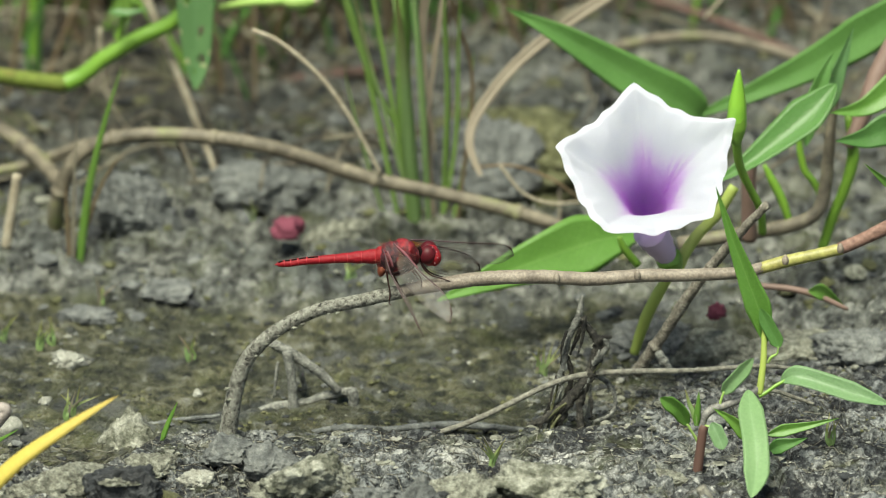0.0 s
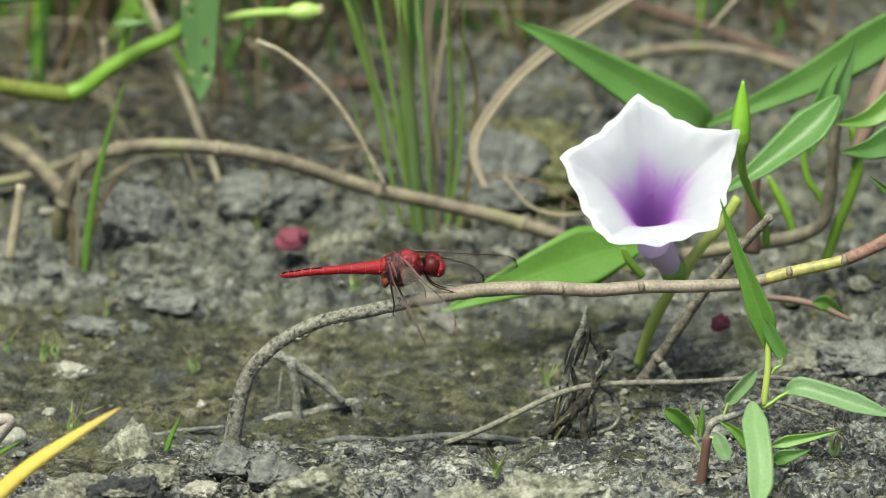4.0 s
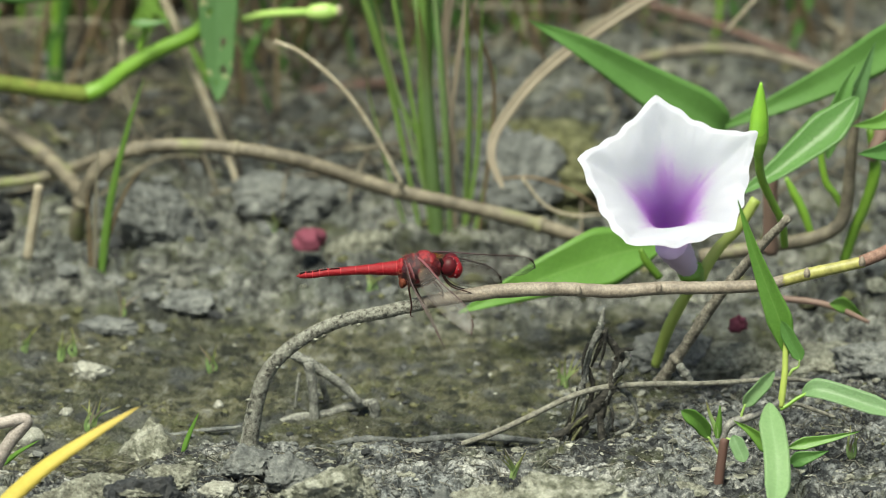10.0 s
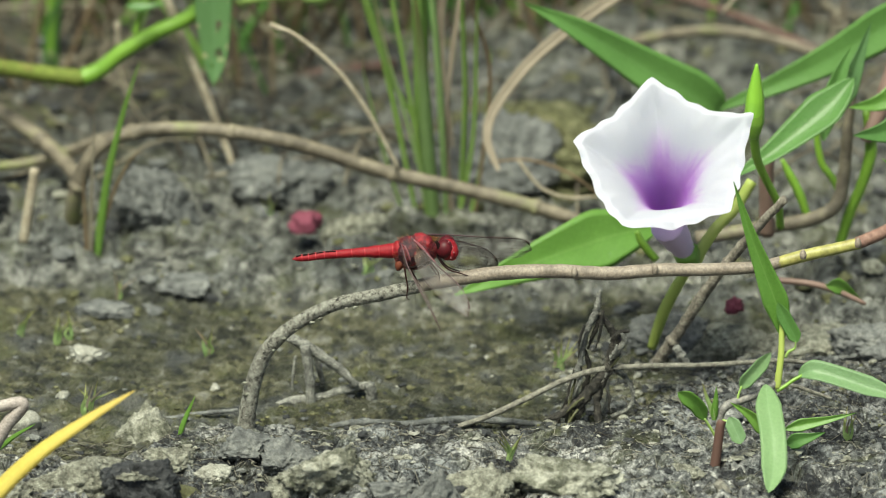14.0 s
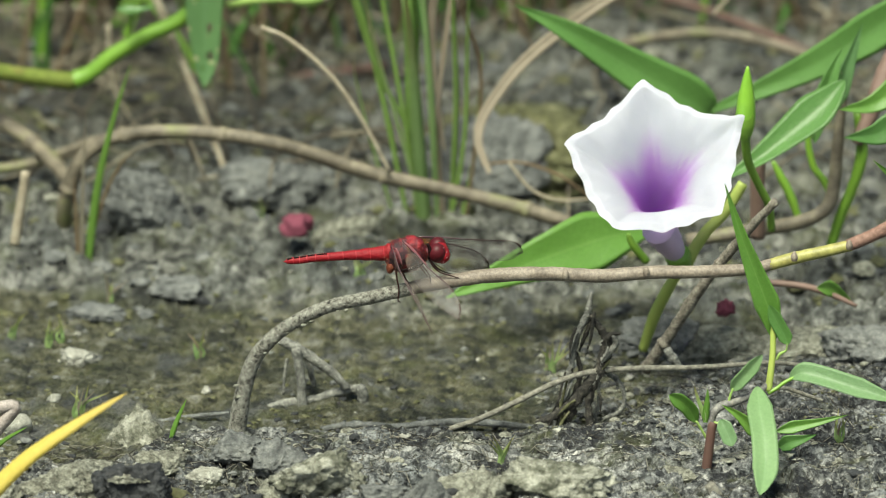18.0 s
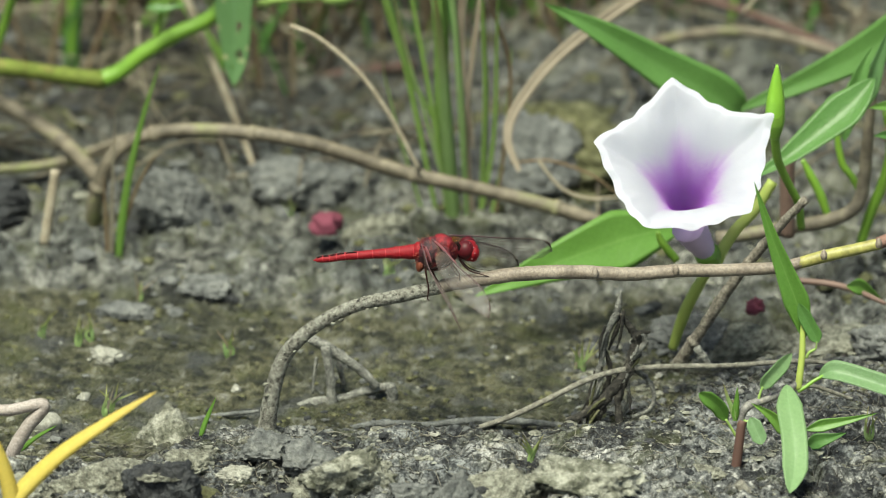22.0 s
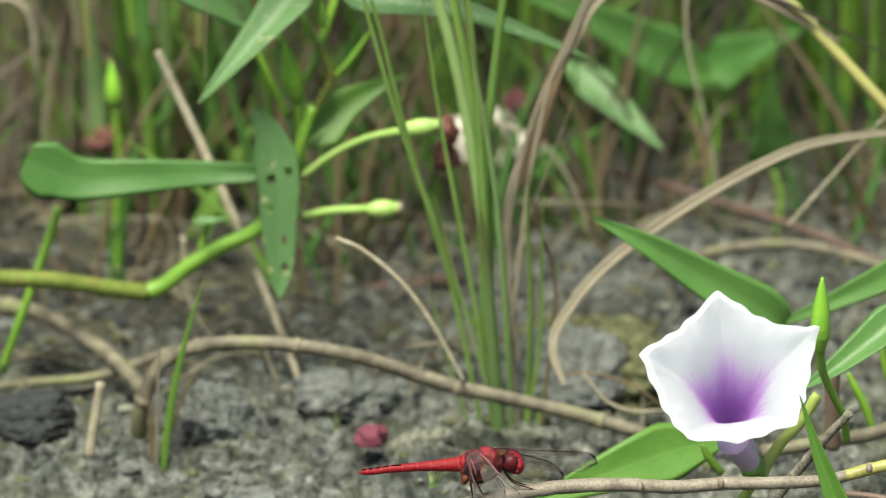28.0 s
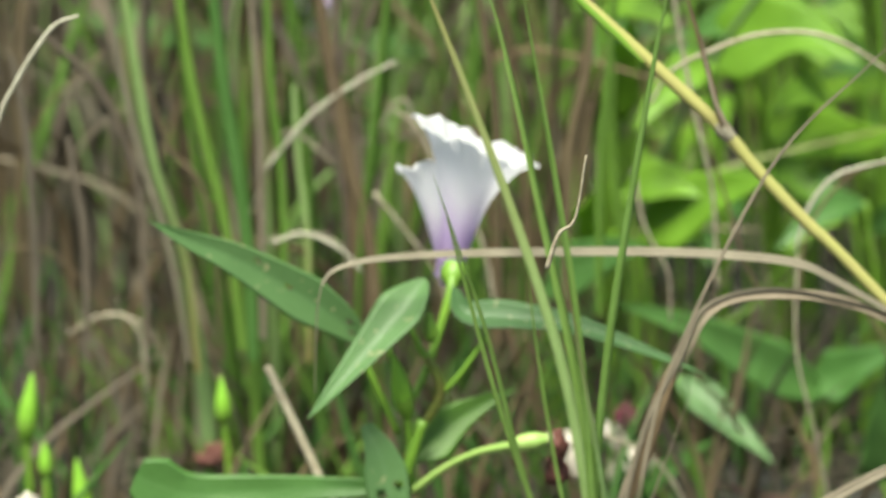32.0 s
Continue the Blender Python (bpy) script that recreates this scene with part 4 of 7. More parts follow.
    bud(t, (-0.0613, 0.172, 0.0946), (-0.0615, 0.172, 0.0987), 0.0008, M_STEM_GREEN)
    stem(t, "pod_stalk", [(-0.0564, 0.17, 0.0599), (-0.0476, 0.1633, 0.0685), (-0.039, 0.1567, 0.0746), (-0.0297, 0.15, 0.0786)], [0.0011, 0.001, 0.001, 0.0012], M_STEM_PALE)
    stem(t, "pod_stalk", [(-0.0558, 0.17, 0.0495), (-0.0492, 0.165, 0.0526), (-0.0406, 0.16, 0.0547), (-0.0363, 0.155, 0.0566)], [0.0011, 0.0011, 0.0012], M_STEM_PALE)
    for a, b in (((-0.0311, 0.15, 0.0786), (-0.0203, 0.15, 0.0803)), ((-0.0398, 0.155, 0.0563), (-0.0307, 0.155, 0.0567))):
        a, b = Vector(a) - t.location, Vector(b) - t.location
        ob = part("seed_pod", pod(a, b, [0.0011, 0.0021, 0.0024, 0.0023, 0.0016, 0.0008], 12, 0.04), M_STEM_PALE, t, "pale green seed pod")
        part("pod_cap", pod(a.lerp(b, 0.86), b, [0.0019, 0.0017, 0.0009], 10), M_STRAW, ob)
    # the lilac flower, seen from its side
    rim = Vector((-0.0398, 0.2, 0.1443)) - t.location
    bm = funnel(rim, (0.2, 0.14, 0.95), (0, 1, 0), 0.0172, 0.0034, 0.037, turn=0.2, points=0.12, frill=0.0009, curl=-0.0007, seed=7, flare=0.86, skew=0.003)
    f = with_inside(bm, 0.0003, t, "flower", M_PETAL_PALE)
    tagged(f, "half-closed lilac-white funnel flower")
    part("calyx", pod(Vector((-0.0462, 0.188, 0.1084)) - t.location, Vector((-0.0452, 0.192, 0.1124)) - t.location, [0.0015, 0.0031, 0.0035, 0.0033], 10, 0.08), M_STEM_GREEN, t)
    bm = funnel(Vector((-0.0503, 0.212, 0.1348)) - t.location, (-0.12, 0.3, 0.9), (0, 1, 0), 0.0105, 0.003, 0.032, turn=0.2, points=0.15, frill=0.0008, curl=-0.0008, seed=9, flare=0.7)
    f = with_inside(bm, 0.0003, t, "flower", M_PETAL_PALE)
    # small leaf on the runner
    leaf(t, [(-0.0839, 0.162, 0.0512), (-0.0792, 0.162, 0.0509), (-0.0735, 0.162, 0.052)], 0.003, M_LEAF, face=(0, -0.5, 0.85), shape=width_lance, fold=0.3, seed=48)
    stem(t, "leaf_stalk", [(-0.0817, 0.164, 0.0433), (-0.0808, 0.164, 0.0466), (-0.0801, 0.164, 0.0499)], [0.0009, 0.0008], M_STEM_GREEN)


def width_hast(u):
    return max(0.03, float(np.interp(u, [0, 0.06, 0.14, 0.22, 0.4, 0.6, 0.8, 1], [0.62, 0.85, 1.0, 0.84, 0.66, 0.5, 0.34, 0.02])))


def width_hang(u):
    return max(0.04, min(1.0, 0.25 + u * 2.6) * (1 - u ** 3) ** 0.8)


M_STEM_OLIVE = grainy("stem_olive", [(0.3, (0.13, 0.11, 0.03)), (0.55, (0.17, 0.22, 0.04)), (0.8, (0.25, 0.15, 0.07))], 120.0, 0.5, 0.0001)
vine_behind()


# ---- runners and straws on the ground ----
def lone_stem(name, pts, radii, mat, label, category="stem", rough=0.05, group="", sides=9, seed=1):
    p = min(pts, key=lambda q: q[2])
    t = thing(name, rest(p, 0), label, category, group)
    part("stalk", tube(local(t, pts), radii, sides, 8, rough, seed), mat, t)
    if category in ("vine", "stick", "root"):
        c, us = curve_pts(local(t, pts), 8)
        for k in range(1, len(pts) - 1, 2):
            i = k * 8 + (seed * 3) % 5 - 2
            d = (c[i + 1] - c[i - 1]).normalized() * along(radii, us[i])
            part("node", pod(c[i] - d * 0.8, c[i] + d * 0.8, [along(radii, us[i]) * f for f in (0.9, 1.16, 1.25, 1.12, 0.9)], 9, 0.06), mat, t)
    return t


def runners():
    lone_stem("runner", [(-0.0974, 0.135, -0.0019), (-0.0954, 0.129, 0.0137), (-0.0907, 0.128, 0.0244), (-0.0822, 0.127, 0.0297), (-0.0709, 0.126, 0.0313), (-0.0584, 0.125, 0.031), (-0.0416, 0.124, 0.0284), (-0.0193, 0.123, 0.0213), (0.0016, 0.122, 0.0167), (0.0169, 0.121, 0.013), (0.0295, 0.12, 0.0092)], [0.0021, 0.002, 0.0019, 0.0019, 0.0018, 0.0018, 0.0019, 0.0019, 0.0018, 0.0019, 0.0018], M_RUNNER, "brown-green runner arching over the soil", "vine", 0.02)
    lone_stem("runner", [(-0.1474, 0.2, 0.0192), (-0.135, 0.188, 0.0203), (-0.1214, 0.176, 0.021), (-0.108, 0.164, 0.0171), (-0.0997, 0.152, 0.0138), (-0.0945, 0.14, 0.012)], [0.0022, 0.0022, 0.0021, 0.002, 0.002, 0.0018], M_RUNNER, "grey-brown runner dipping to the soil", "vine", 0.02, seed=3)
    lone_stem("runner", [(-0.1401, 0.17, 0.003), (-0.1282, 0.165, 0.0067), (-0.1079, 0.16, 0.0105), (-0.0905, 0.155, 0.0183), (-0.0789, 0.15, 0.0227)], [0.0013, 0.0013, 0.0013, 0.0012], M_RUNNER, "thin brown runner on the soil", "vine", 0.02, seed=4)
    lone_stem("red_stem", [(-0.1497, 0.27, -0.0118), (-0.1255, 0.2671, -0.0101), (-0.1014, 0.2643, -0.0079), (-0.0774, 0.2614, -0.0075), (-0.0609, 0.2586, -0.0097), (-0.0503, 0.2557, -0.0045), (-0.0383, 0.2529, 0.0021), (-0.0175, 0.25, 0.0062)], [0.0016, 0.0016, 0.0016, 0.0016, 0.0022, 0.0018, 0.0016, 0.0014], M_STEM_RED, "dull red creeping stem on the soil", "vine", 0.02, seed=5)
    lone_stem("runner", [(0.0357, 0.24, 0.0113), (0.0459, 0.235, 0.0176), (0.0619, 0.23, 0.022), (0.0763, 0.225, 0.0224), (0.0966, 0.22, 0.0179)], [0.0013, 0.0014, 0.0014, 0.0013], M_RUNNER, "grey-brown runner behind the flower", "vine", 0.02, seed=6)
    lone_stem("red_stem", [(0.0185, 0.3, 0.0201), (0.0365, 0.29, 0.0185), (0.0573, 0.28, 0.0151), (0.075, 0.27, 0.012), (0.0986, 0.26, 0.0043)], [0.0009, 0.001, 0.001, 0.001], M_STEM_RED, "thin purple-red stem on the soil", "vine", 0.02, seed=7)
    lone_stem("straw", [(-0.0931, 0.19, 0.087), (-0.0852, 0.185, 0.0709), (-0.0767, 0.18, 0.053), (-0.0689, 0.175, 0.0351), (-0.0609, 0.17, 0.0156), (-0.0576, 0.165, 0.0053), (-0.0605, 0.16, -0.0103)], [0.0011, 0.0012, 0.0012, 0.0011, 0.001, 0.0007, 0.0005], M_STRAW, "pale dry straw leaning over a runner", "straw", 0.05, seed=8)
    lone_stem("straw", [(-0.0468, 0.12, 0.0605), (-0.0399, 0.12, 0.0572), (-0.0302, 0.12, 0.0484), (-0.0227, 0.12, 0.0374), (-0.0151, 0.12, 0.0226)], [0.0006, 0.0006, 0.0006, 0.0005], M_STRAW, "bent pale grass straw", "straw", 0.05, seed=9)
    lone_stem("straw", [(-0.1045, 0.11, 0.0264), (-0.1059, 0.11, 0.0176), (-0.1076, 0.11, 0.0072)], [0.0012, 0.0013, 0.0013], M_STRAW, "short pale straw stump", "straw", 0.05, seed=10)
    lone_stem("root", [(-0.0118, 0.005, -0.0058), (-0.0032, 0.0058, -0.0018), (0.0061, 0.0066, 0.0013), (0.0154, 0.0073, 0.0056), (0.0246, 0.0081, 0.0101), (0.0326, 0.0089, 0.0123), (0.0432, 0.0097, 0.0129), (0.0578, 0.0104, 0.0129), (0.0737, 0.0112, 0.0137), (0.0817, 0.012, 0.0129)], [0.0005, 0.0006, 0.0007, 0.0007, 0.0007, 0.0007, 0.0007, 0.0006, 0.0006, 0.0005], M_ROOT, "thin pale root lying over the crust", "root", 0.08, seed=11)
    lone_stem("dead_stick", [(0.0457, 0.03, 0.0049), (0.0509, 0.0264, 0.0141), (0.0573, 0.0228, 0.0261), (0.0637, 0.0192, 0.0366), (0.0695, 0.0156, 0.0454), (0.0756, 0.012, 0.0537)], [0.0016, 0.0014, 0.0013, 0.0012, 0.0011, 0.001], M_STICK, "dark dead stick leaning up behind the twig", "stick", 0.14, seed=12)
    lone_stem("bent_twig", [(-0.1167, -0.02, 0.0141), (-0.1095, -0.02, 0.0136), (-0.1012, -0.02, 0.015), (-0.1047, -0.02, 0.0099), (-0.1084, -0.02, 0.0036), (-0.1118, -0.02, -0.0055)], [0.0014, 0.0014, 0.0015, 0.0016, 0.0016, 0.0015], M_BARK_PALE, "bent pale broken twig in the crust", "twig", 0.05, seed=13)


M_STICK = grainy("stick_bark", [(0.3, (0.06, 0.05, 0.04)), (0.55, (0.2, 0.175, 0.145)), (0.75, (0.36, 0.33, 0.28))], 500.0, 0.85, 0.0004, 4.0)
M_ROOT = grainy("root", [(0.3, (0.1, 0.09, 0.075)), (0.6, (0.29, 0.27, 0.23)), (0.8, (0.42, 0.4, 0.36))], 700.0, 0.85)
M_BARK_PALE = grainy("pale_bark", [(0.3, (0.26, 0.21, 0.195)), (0.7, (0.44, 0.385, 0.365))], 300.0, 0.6)
runners()


# ---- the grass tuft ----
def tuft():
    base = (-0.0048, 0.14, -0.0013)
    t = thing("grass_tuft", rest(base), "upright tuft of long green and dry grass blades", "grass")
    g, p, d, b = M_TUFT, M_GRASS_PALE, M_DRY, M_BROWN
    up = [
        ([(-0.0101, 0.14, 0.0176), (-0.0099, 0.1433, 0.0488), (-0.0119, 0.1467, 0.0658), (-0.018, 0.15, 0.0985), (-0.0289, 0.1533, 0.1339), (-0.0432, 0.1567, 0.1735), (-0.054, 0.16, 0.2013)], 0.0040, p),
        ([(-0.0094, 0.14, 0.0206), (-0.0098, 0.142, 0.0614), (-0.0145, 0.144, 0.096), (-0.0232, 0.146, 0.1389), (-0.0308, 0.148, 0.1758), (-0.0359, 0.15, 0.1966)], 0.0034, g),
        ([(-0.0108, 0.14, 0.0176), (-0.0108, 0.138, 0.0627), (-0.0137, 0.136, 0.11), (-0.0196, 0.134, 0.1538), (-0.0237, 0.132, 0.18), (-0.0273, 0.13, 0.2018)], 0.0026, g),
        ([(-0.008, 0.14, 0.0176), (-0.0102, 0.138, 0.0656), (-0.0068, 0.136, 0.1071), (-0.0003, 0.134, 0.1509), (0.005, 0.132, 0.1827), (0.0095, 0.13, 0.2058)], 0.0028, g),
        ([(-0.0066, 0.14, 0.0191), (-0.019, 0.136, 0.0457), (-0.0284, 0.132, 0.0794), (-0.0364, 0.128, 0.114), (-0.0429, 0.124, 0.1368), (-0.0488, 0.12, 0.1568)], 0.0015, g),
        ([(-0.0051, 0.14, 0.0191), (-0.0015, 0.1417, 0.0494), (0.0021, 0.1433, 0.0756), (0.0092, 0.145, 0.1014), (0.0329, 0.1467, 0.15), (0.0564, 0.1483, 0.1752), (0.0701, 0.15, 0.1875)], 0.0014, d),
        ([(-0.0097, 0.14, -0.004), (-0.0193, 0.136, 0.0466), (-0.0274, 0.132, 0.0744), (-0.0341, 0.128, 0.0976), (-0.0421, 0.124, 0.1305), (-0.0459, 0.12, 0.1474)], 0.0019, g),
        ([(-0.0076, 0.14, -0.0025), (-0.0124, 0.1375, 0.0343), (-0.0205, 0.135, 0.0822), (-0.0244, 0.1325, 0.1106), (-0.0263, 0.13, 0.1301)], 0.0014, g),
        ([(-0.0012, 0.14, -0.0025), (0.0031, 0.1367, 0.0256), (0.0038, 0.1333, 0.0504), (0.0043, 0.13, 0.0713)], 0.0013, g),
        ([(-0.0005, 0.14, -0.0025), (0.001, 0.1367, 0.0345), (0.0003, 0.1333, 0.0622), (0.0011, 0.13, 0.0764)], 0.0018, g),
        ([(-0.0125, 0.14, -0.0024), (-0.0194, 0.1367, 0.0227), (-0.0235, 0.1333, 0.0416), (-0.0242, 0.13, 0.0487)], 0.0012, p),
        ([(0.0009, 0.14, -0.004), (0.0052, 0.14, 0.017), (0.007, 0.14, 0.0363), (0.0076, 0.14, 0.0489)], 0.0014, g),
        ([(-0.0034, 0.14, -0.0025), (-0.0053, 0.1375, 0.0372), (-0.008, 0.135, 0.0705), (-0.0134, 0.1325, 0.1048), (-0.0167, 0.13, 0.1272)], 0.0022, p),
        ([(-0.0026, 0.14, -0.0025), (-0.0053, 0.1425, 0.0385), (-0.0046, 0.145, 0.0628), (0.0004, 0.1475, 0.0767), (0.0025, 0.15, 0.0803)], 0.0016, d),
        ([(-0.0055, 0.14, -0.0025), (-0.0124, 0.1367, 0.0256), (-0.0179, 0.1333, 0.0475), (-0.0233, 0.13, 0.0721)], 0.0011, p),
        ([(-0.0062, 0.14, -0.004), (-0.0082, 0.1333, 0.0238), (-0.0097, 0.1267, 0.0498), (-0.0114, 0.12, 0.0695)], 0.0042, p),
        ([(0.003, 0.14, -0.001), (0.0073, 0.1367, 0.0404), (0.0031, 0.1333, 0.0592), (0.0004, 0.13, 0.0721)], 0.0012, b),
        ([(-0.0019, 0.14, -0.001), (-0.0033, 0.1425, 0.0236), (-0.0018, 0.145, 0.0495), (0.0032, 0.1475, 0.0634), (0.0151, 0.15, 0.0964)], 0.0012, d),
    ]
    for i, (q, w, m) in enumerate(up):
        leaf(t, q, w * 0.85, m, face=(0.35 * math.sin(i * 2.3), -0.9, 0.2), name="blade", seed=i, rows=1, fold=0.35, twist=25 * math.sin(i * 1.7), thick=0.12)
    leaf(t, [(-0.0017, 0.15, 0.0626), (0.0018, 0.1517, 0.0753), (0.0067, 0.1533, 0.0902), (0.0124, 0.155, 0.1051)], 0.0046, b, name="dry_flag", seed=33, rows=2, fold=0.4, label="shredded brown dry leaf", shape=width_flag)
    leaf(t, [(-0.0019, 0.14, 0.0215), (-0.0046, 0.1438, 0.0528), (0.0018, 0.1475, 0.0825), (0.0109, 0.1513, 0.1004), (0.0173, 0.155, 0.1124), (0.0327, 0.1587, 0.1158), (0.051, 0.1625, 0.1117), (0.0694, 0.1663, 0.1044), (0.0936, 0.17, 0.0899)], 0.0017, d, name="dry_blade", seed=31, rows=1, fold=0.5, twist=40, label="bent brown dry blade", shape=width_strap)


def width_flag(u):
    return 0.2 + 0.8 * math.sin(math.pi * u) ** 1.2


def width_strap(u):
    return 0.35 + 0.65 * math.sin(math.pi * min(1, max(0.0, u * 1.02))) ** 0.7 if u < 0.98 else 0.3


tuft()


def straps():
    t = thing("dried_grass", rest((0.0072, 0.12, 0.0196)), "wide tan dried grass blade curving up", "grass")
    leaf(t, [(0.0093, 0.12, 0.0225), (0.0065, 0.1257, 0.0294), (0.0094, 0.1314, 0.0363), (0.0206, 0.1371, 0.0483), (0.0423, 0.1429, 0.0626), (0.0648, 0.1486, 0.0732), (0.0804, 0.1543, 0.0754), (0.0989, 0.16, 0.0753)], 0.0030, M_DRY, name="strap", rows=2, fold=0.3, shape=width_strap, seed=2)
    t = thing("reed_stalk", rest((0.0745, 0.17, 0.0368)), "yellow-green reed stalk with drooping dry leaves", "reed")
    stem(t, "stalk", [(-0.0191, 0.17, 0.193), (-0.0101, 0.17, 0.1846), (-0.0018, 0.17, 0.1768), (0.0108, 0.17, 0.1647), (0.0219, 0.17, 0.1538), (0.031, 0.17, 0.1427), (0.0429, 0.17, 0.1295), (0.0556, 0.17, 0.1166), (0.1141, 0.17, 0.0516)], [0.0013, 0.0014, 0.0015, 0.0017, 0.0017, 0.0016, 0.0016, 0.0015, 0.0015], M_REED)
    stem(t, "second_stalk", [(-0.0191, 0.169, 0.1933), (-0.0122, 0.169, 0.186), (-0.0045, 0.169, 0.1785), (-0.0007, 0.169, 0.1745), (0.0024, 0.169, 0.1713)], [0.0009, 0.001, 0.001, 0.0008, 0.0005], M_STEM_GREEN)
    leaf(t, [(0.0216, 0.168, 0.1549), (0.0194, 0.168, 0.1645), (0.017, 0.168, 0.1739), (0.0144, 0.168, 0.1833), (0.0115, 0.168, 0.1934)], 0.0016, M_BROWN, name="dry_leaf", rows=1, seed=6)
    stem(t, "node", [(0.0202, 0.17, 0.1556), (0.022, 0.17, 0.1537), (0.0239, 0.17, 0.1515)], [0.0017, 0.0021, 0.0017], M_STRAW)
    leaf(t, [(0.0726, 0.168, 0.1012), (0.0613, 0.1666, 0.1087), (0.0493, 0.1652, 0.1162), (0.0401, 0.1638, 0.1209), (0.0233, 0.1625, 0.1235), (0.0023, 0.1611, 0.1249), (-0.0256, 0.1597, 0.1253), (-0.0466, 0.1583, 0.1254), (-0.0633, 0.1569, 0.1247), (-0.0717, 0.1555, 0.1234), (-0.0763, 0.1542, 0.121), (-0.0783, 0.1528, 0.1156), (-0.0791, 0.1514, 0.1051), (-0.0795, 0.15, 0.0924)], 0.0029, M_DRY, face=(0, -0.6, 0.8), name="dry_leaf", rows=2, fold=0.25, shape=width_sag, seed=3, label="long tan leaf sagging across")
    leaf(t, [(0.0784, 0.17, 0.0955), (0.067, 0.168, 0.1024), (0.0571, 0.166, 0.1086), (0.0444, 0.164, 0.1125), (0.0303, 0.162, 0.1134), (0.0219, 0.16, 0.112), (0.0168, 0.158, 0.108), (0.0134, 0.156, 0.1011), (0.0085, 0.154, 0.0908), (0.0028, 0.152, 0.0782)], 0.0027, M_DRY, name="dry_leaf", rows=2, fold=0.3, shape=width_sag, seed=4)
    leaf(t, [(0.0232, 0.165, 0.1553), (0.02, 0.165, 0.1622), (0.0179, 0.165, 0.1709), (0.0165, 0.165, 0.1795)], 0.0012, M_DRY, name="dry_leaf", rows=1, seed=5)


def width_sag(u):
    return 0.25 + 0.75 * math.sin(math.pi * min(1.0, u * 1.25) ** 0.8) if u < 0.8 else max(0.1, 0.28 * (1.3 - u))


M_REED = plain("reed", (0.42, 0.47, 0.12), 0.5, (0.38, 0.3, 0.14), 60.0)
straps()


# ---- grass behind ----
def background_grass():
    rnd = random.Random(11)
    for k in range(240):
        y = 0.36 + 0.82 * rnd.random() ** 1.15
        x = rnd.uniform(-0.24, 0.2) * (1.9 + y) / 2.1
        if y < 0.55 and x > -0.01:
            y += 0.25
        base = rest((x, y, 0))
        dry = rnd.random() < (0.78 if x < -0.06 else 0.4 if x < 0.02 else 0.36)
        t = thing("grass_clump", base, "clump of dry tan grass stems" if dry else "clump of green grass blades", "grass", "grass clumps behind")
        for j in range(rnd.randint(9, 15)):
            h = rnd.uniform(0.09, 0.26)
            lean = Vector((rnd.gauss(0, 0.16), rnd.gauss(0, 0.12), 1)) * h
            b = Vector((rnd.gauss(0, 0.009), rnd.gauss(0, 0.01), -0.002))
            droop = Vector((rnd.gauss(0, 0.3), rnd.gauss(0, 0.2), -abs(rnd.gauss(0.1, 0.15)))) * h
            m = rnd.choice((M_DRY, M_BROWN, M_BROWN, M_GREYDRY, M_GREYDRY)) if (dry and rnd.random() < 0.85) else (M_GRASS if rnd.random() < 0.75 else M_GRASS_PALE)
            part("blade", blade([b, b + lean * 0.35, b + lean * 0.7 + droop * 0.2, b + lean + droop], rnd.uniform(0.001, 0.0036), (rnd.gauss(0, 0.7), -0.9, 0.1), 4, 0.4, rnd.uniform(-60, 60), thick=0.12), m, t)


background_grass()


def low_grass():
    rnd = random.Random(19)
    for k in range(105):
        x, y = rnd.uniform(-0.2, 0.1), rnd.uniform(0.27, 0.42)
        if x < -0.04 and k % 3 == 0:
            y -= 0.05
        if x > -0.02 and rnd.random() < 0.5:
            x -= 0.1
        t = thing("low_grass", rest((x, y, 0)), "low dark green grass with dead brown blades", "grass", "low grass behind")
        for j in range(rnd.randint(5, 9)):
            h = rnd.uniform(0.02, 0.085)
            b = Vector((rnd.gauss(0, 0.006), rnd.gauss(0, 0.005), -0.001))
            lean = Vector((rnd.gauss(0, 0.28), rnd.gauss(0, 0.15), 1)) * h
            part("blade", blade([b, b + lean * 0.5, b + lean + Vector((rnd.gauss(0, 0.15), 0, -0.08)) * h], rnd.uniform(0.0009, 0.0026), (rnd.gauss(0, 0.6), -0.9, 0.1), 4, 0.4, rnd.uniform(-50, 50), thick=0.12), rnd.choice((M_GRASS, M_LEAF, M_LEAF, M_BROWN, M_BROWN, M_GREYDRY)), t)


low_grass()


# ---- the dragonfly ----
def wing_material():
    m, n, l, p = shader("wing_membrane")
    sep = n.new("ShaderNodeSeparateXYZ")
    l.new(n.new("ShaderNodeTexCoord").outputs["UV"], sep.inputs[0])
    amber = ramp(n, l, sep.outputs[0], [(0.04, (0.62, 0.26, 0.03)), (0.22, (0.56, 0.56, 0.54))])
    l.new(amber, p.inputs["Base Color"])
    p.inputs["Roughness"].default_value = 0.25
    thin = n.new("ShaderNodeBsdfTransparent")
    ms = n.new("ShaderNodeMixShader")
    cover = ramp(n, l, sep.outputs[0], [(0.02, (0.55, 0.55, 0.55)), (0.2, (0.08, 0.08, 0.08)), (0.6, (0.08, 0.08, 0.08)), (0.9, (0.2, 0.2, 0.2))])
    l.new(cover, ms.inputs[0])
    l.new(thin.outputs[0], ms.inputs[1])
    l.new(p.outputs[0], ms.inputs[2])
    l.new(ms.outputs[0], n["Material Output"].inputs["Surface"])
    return m


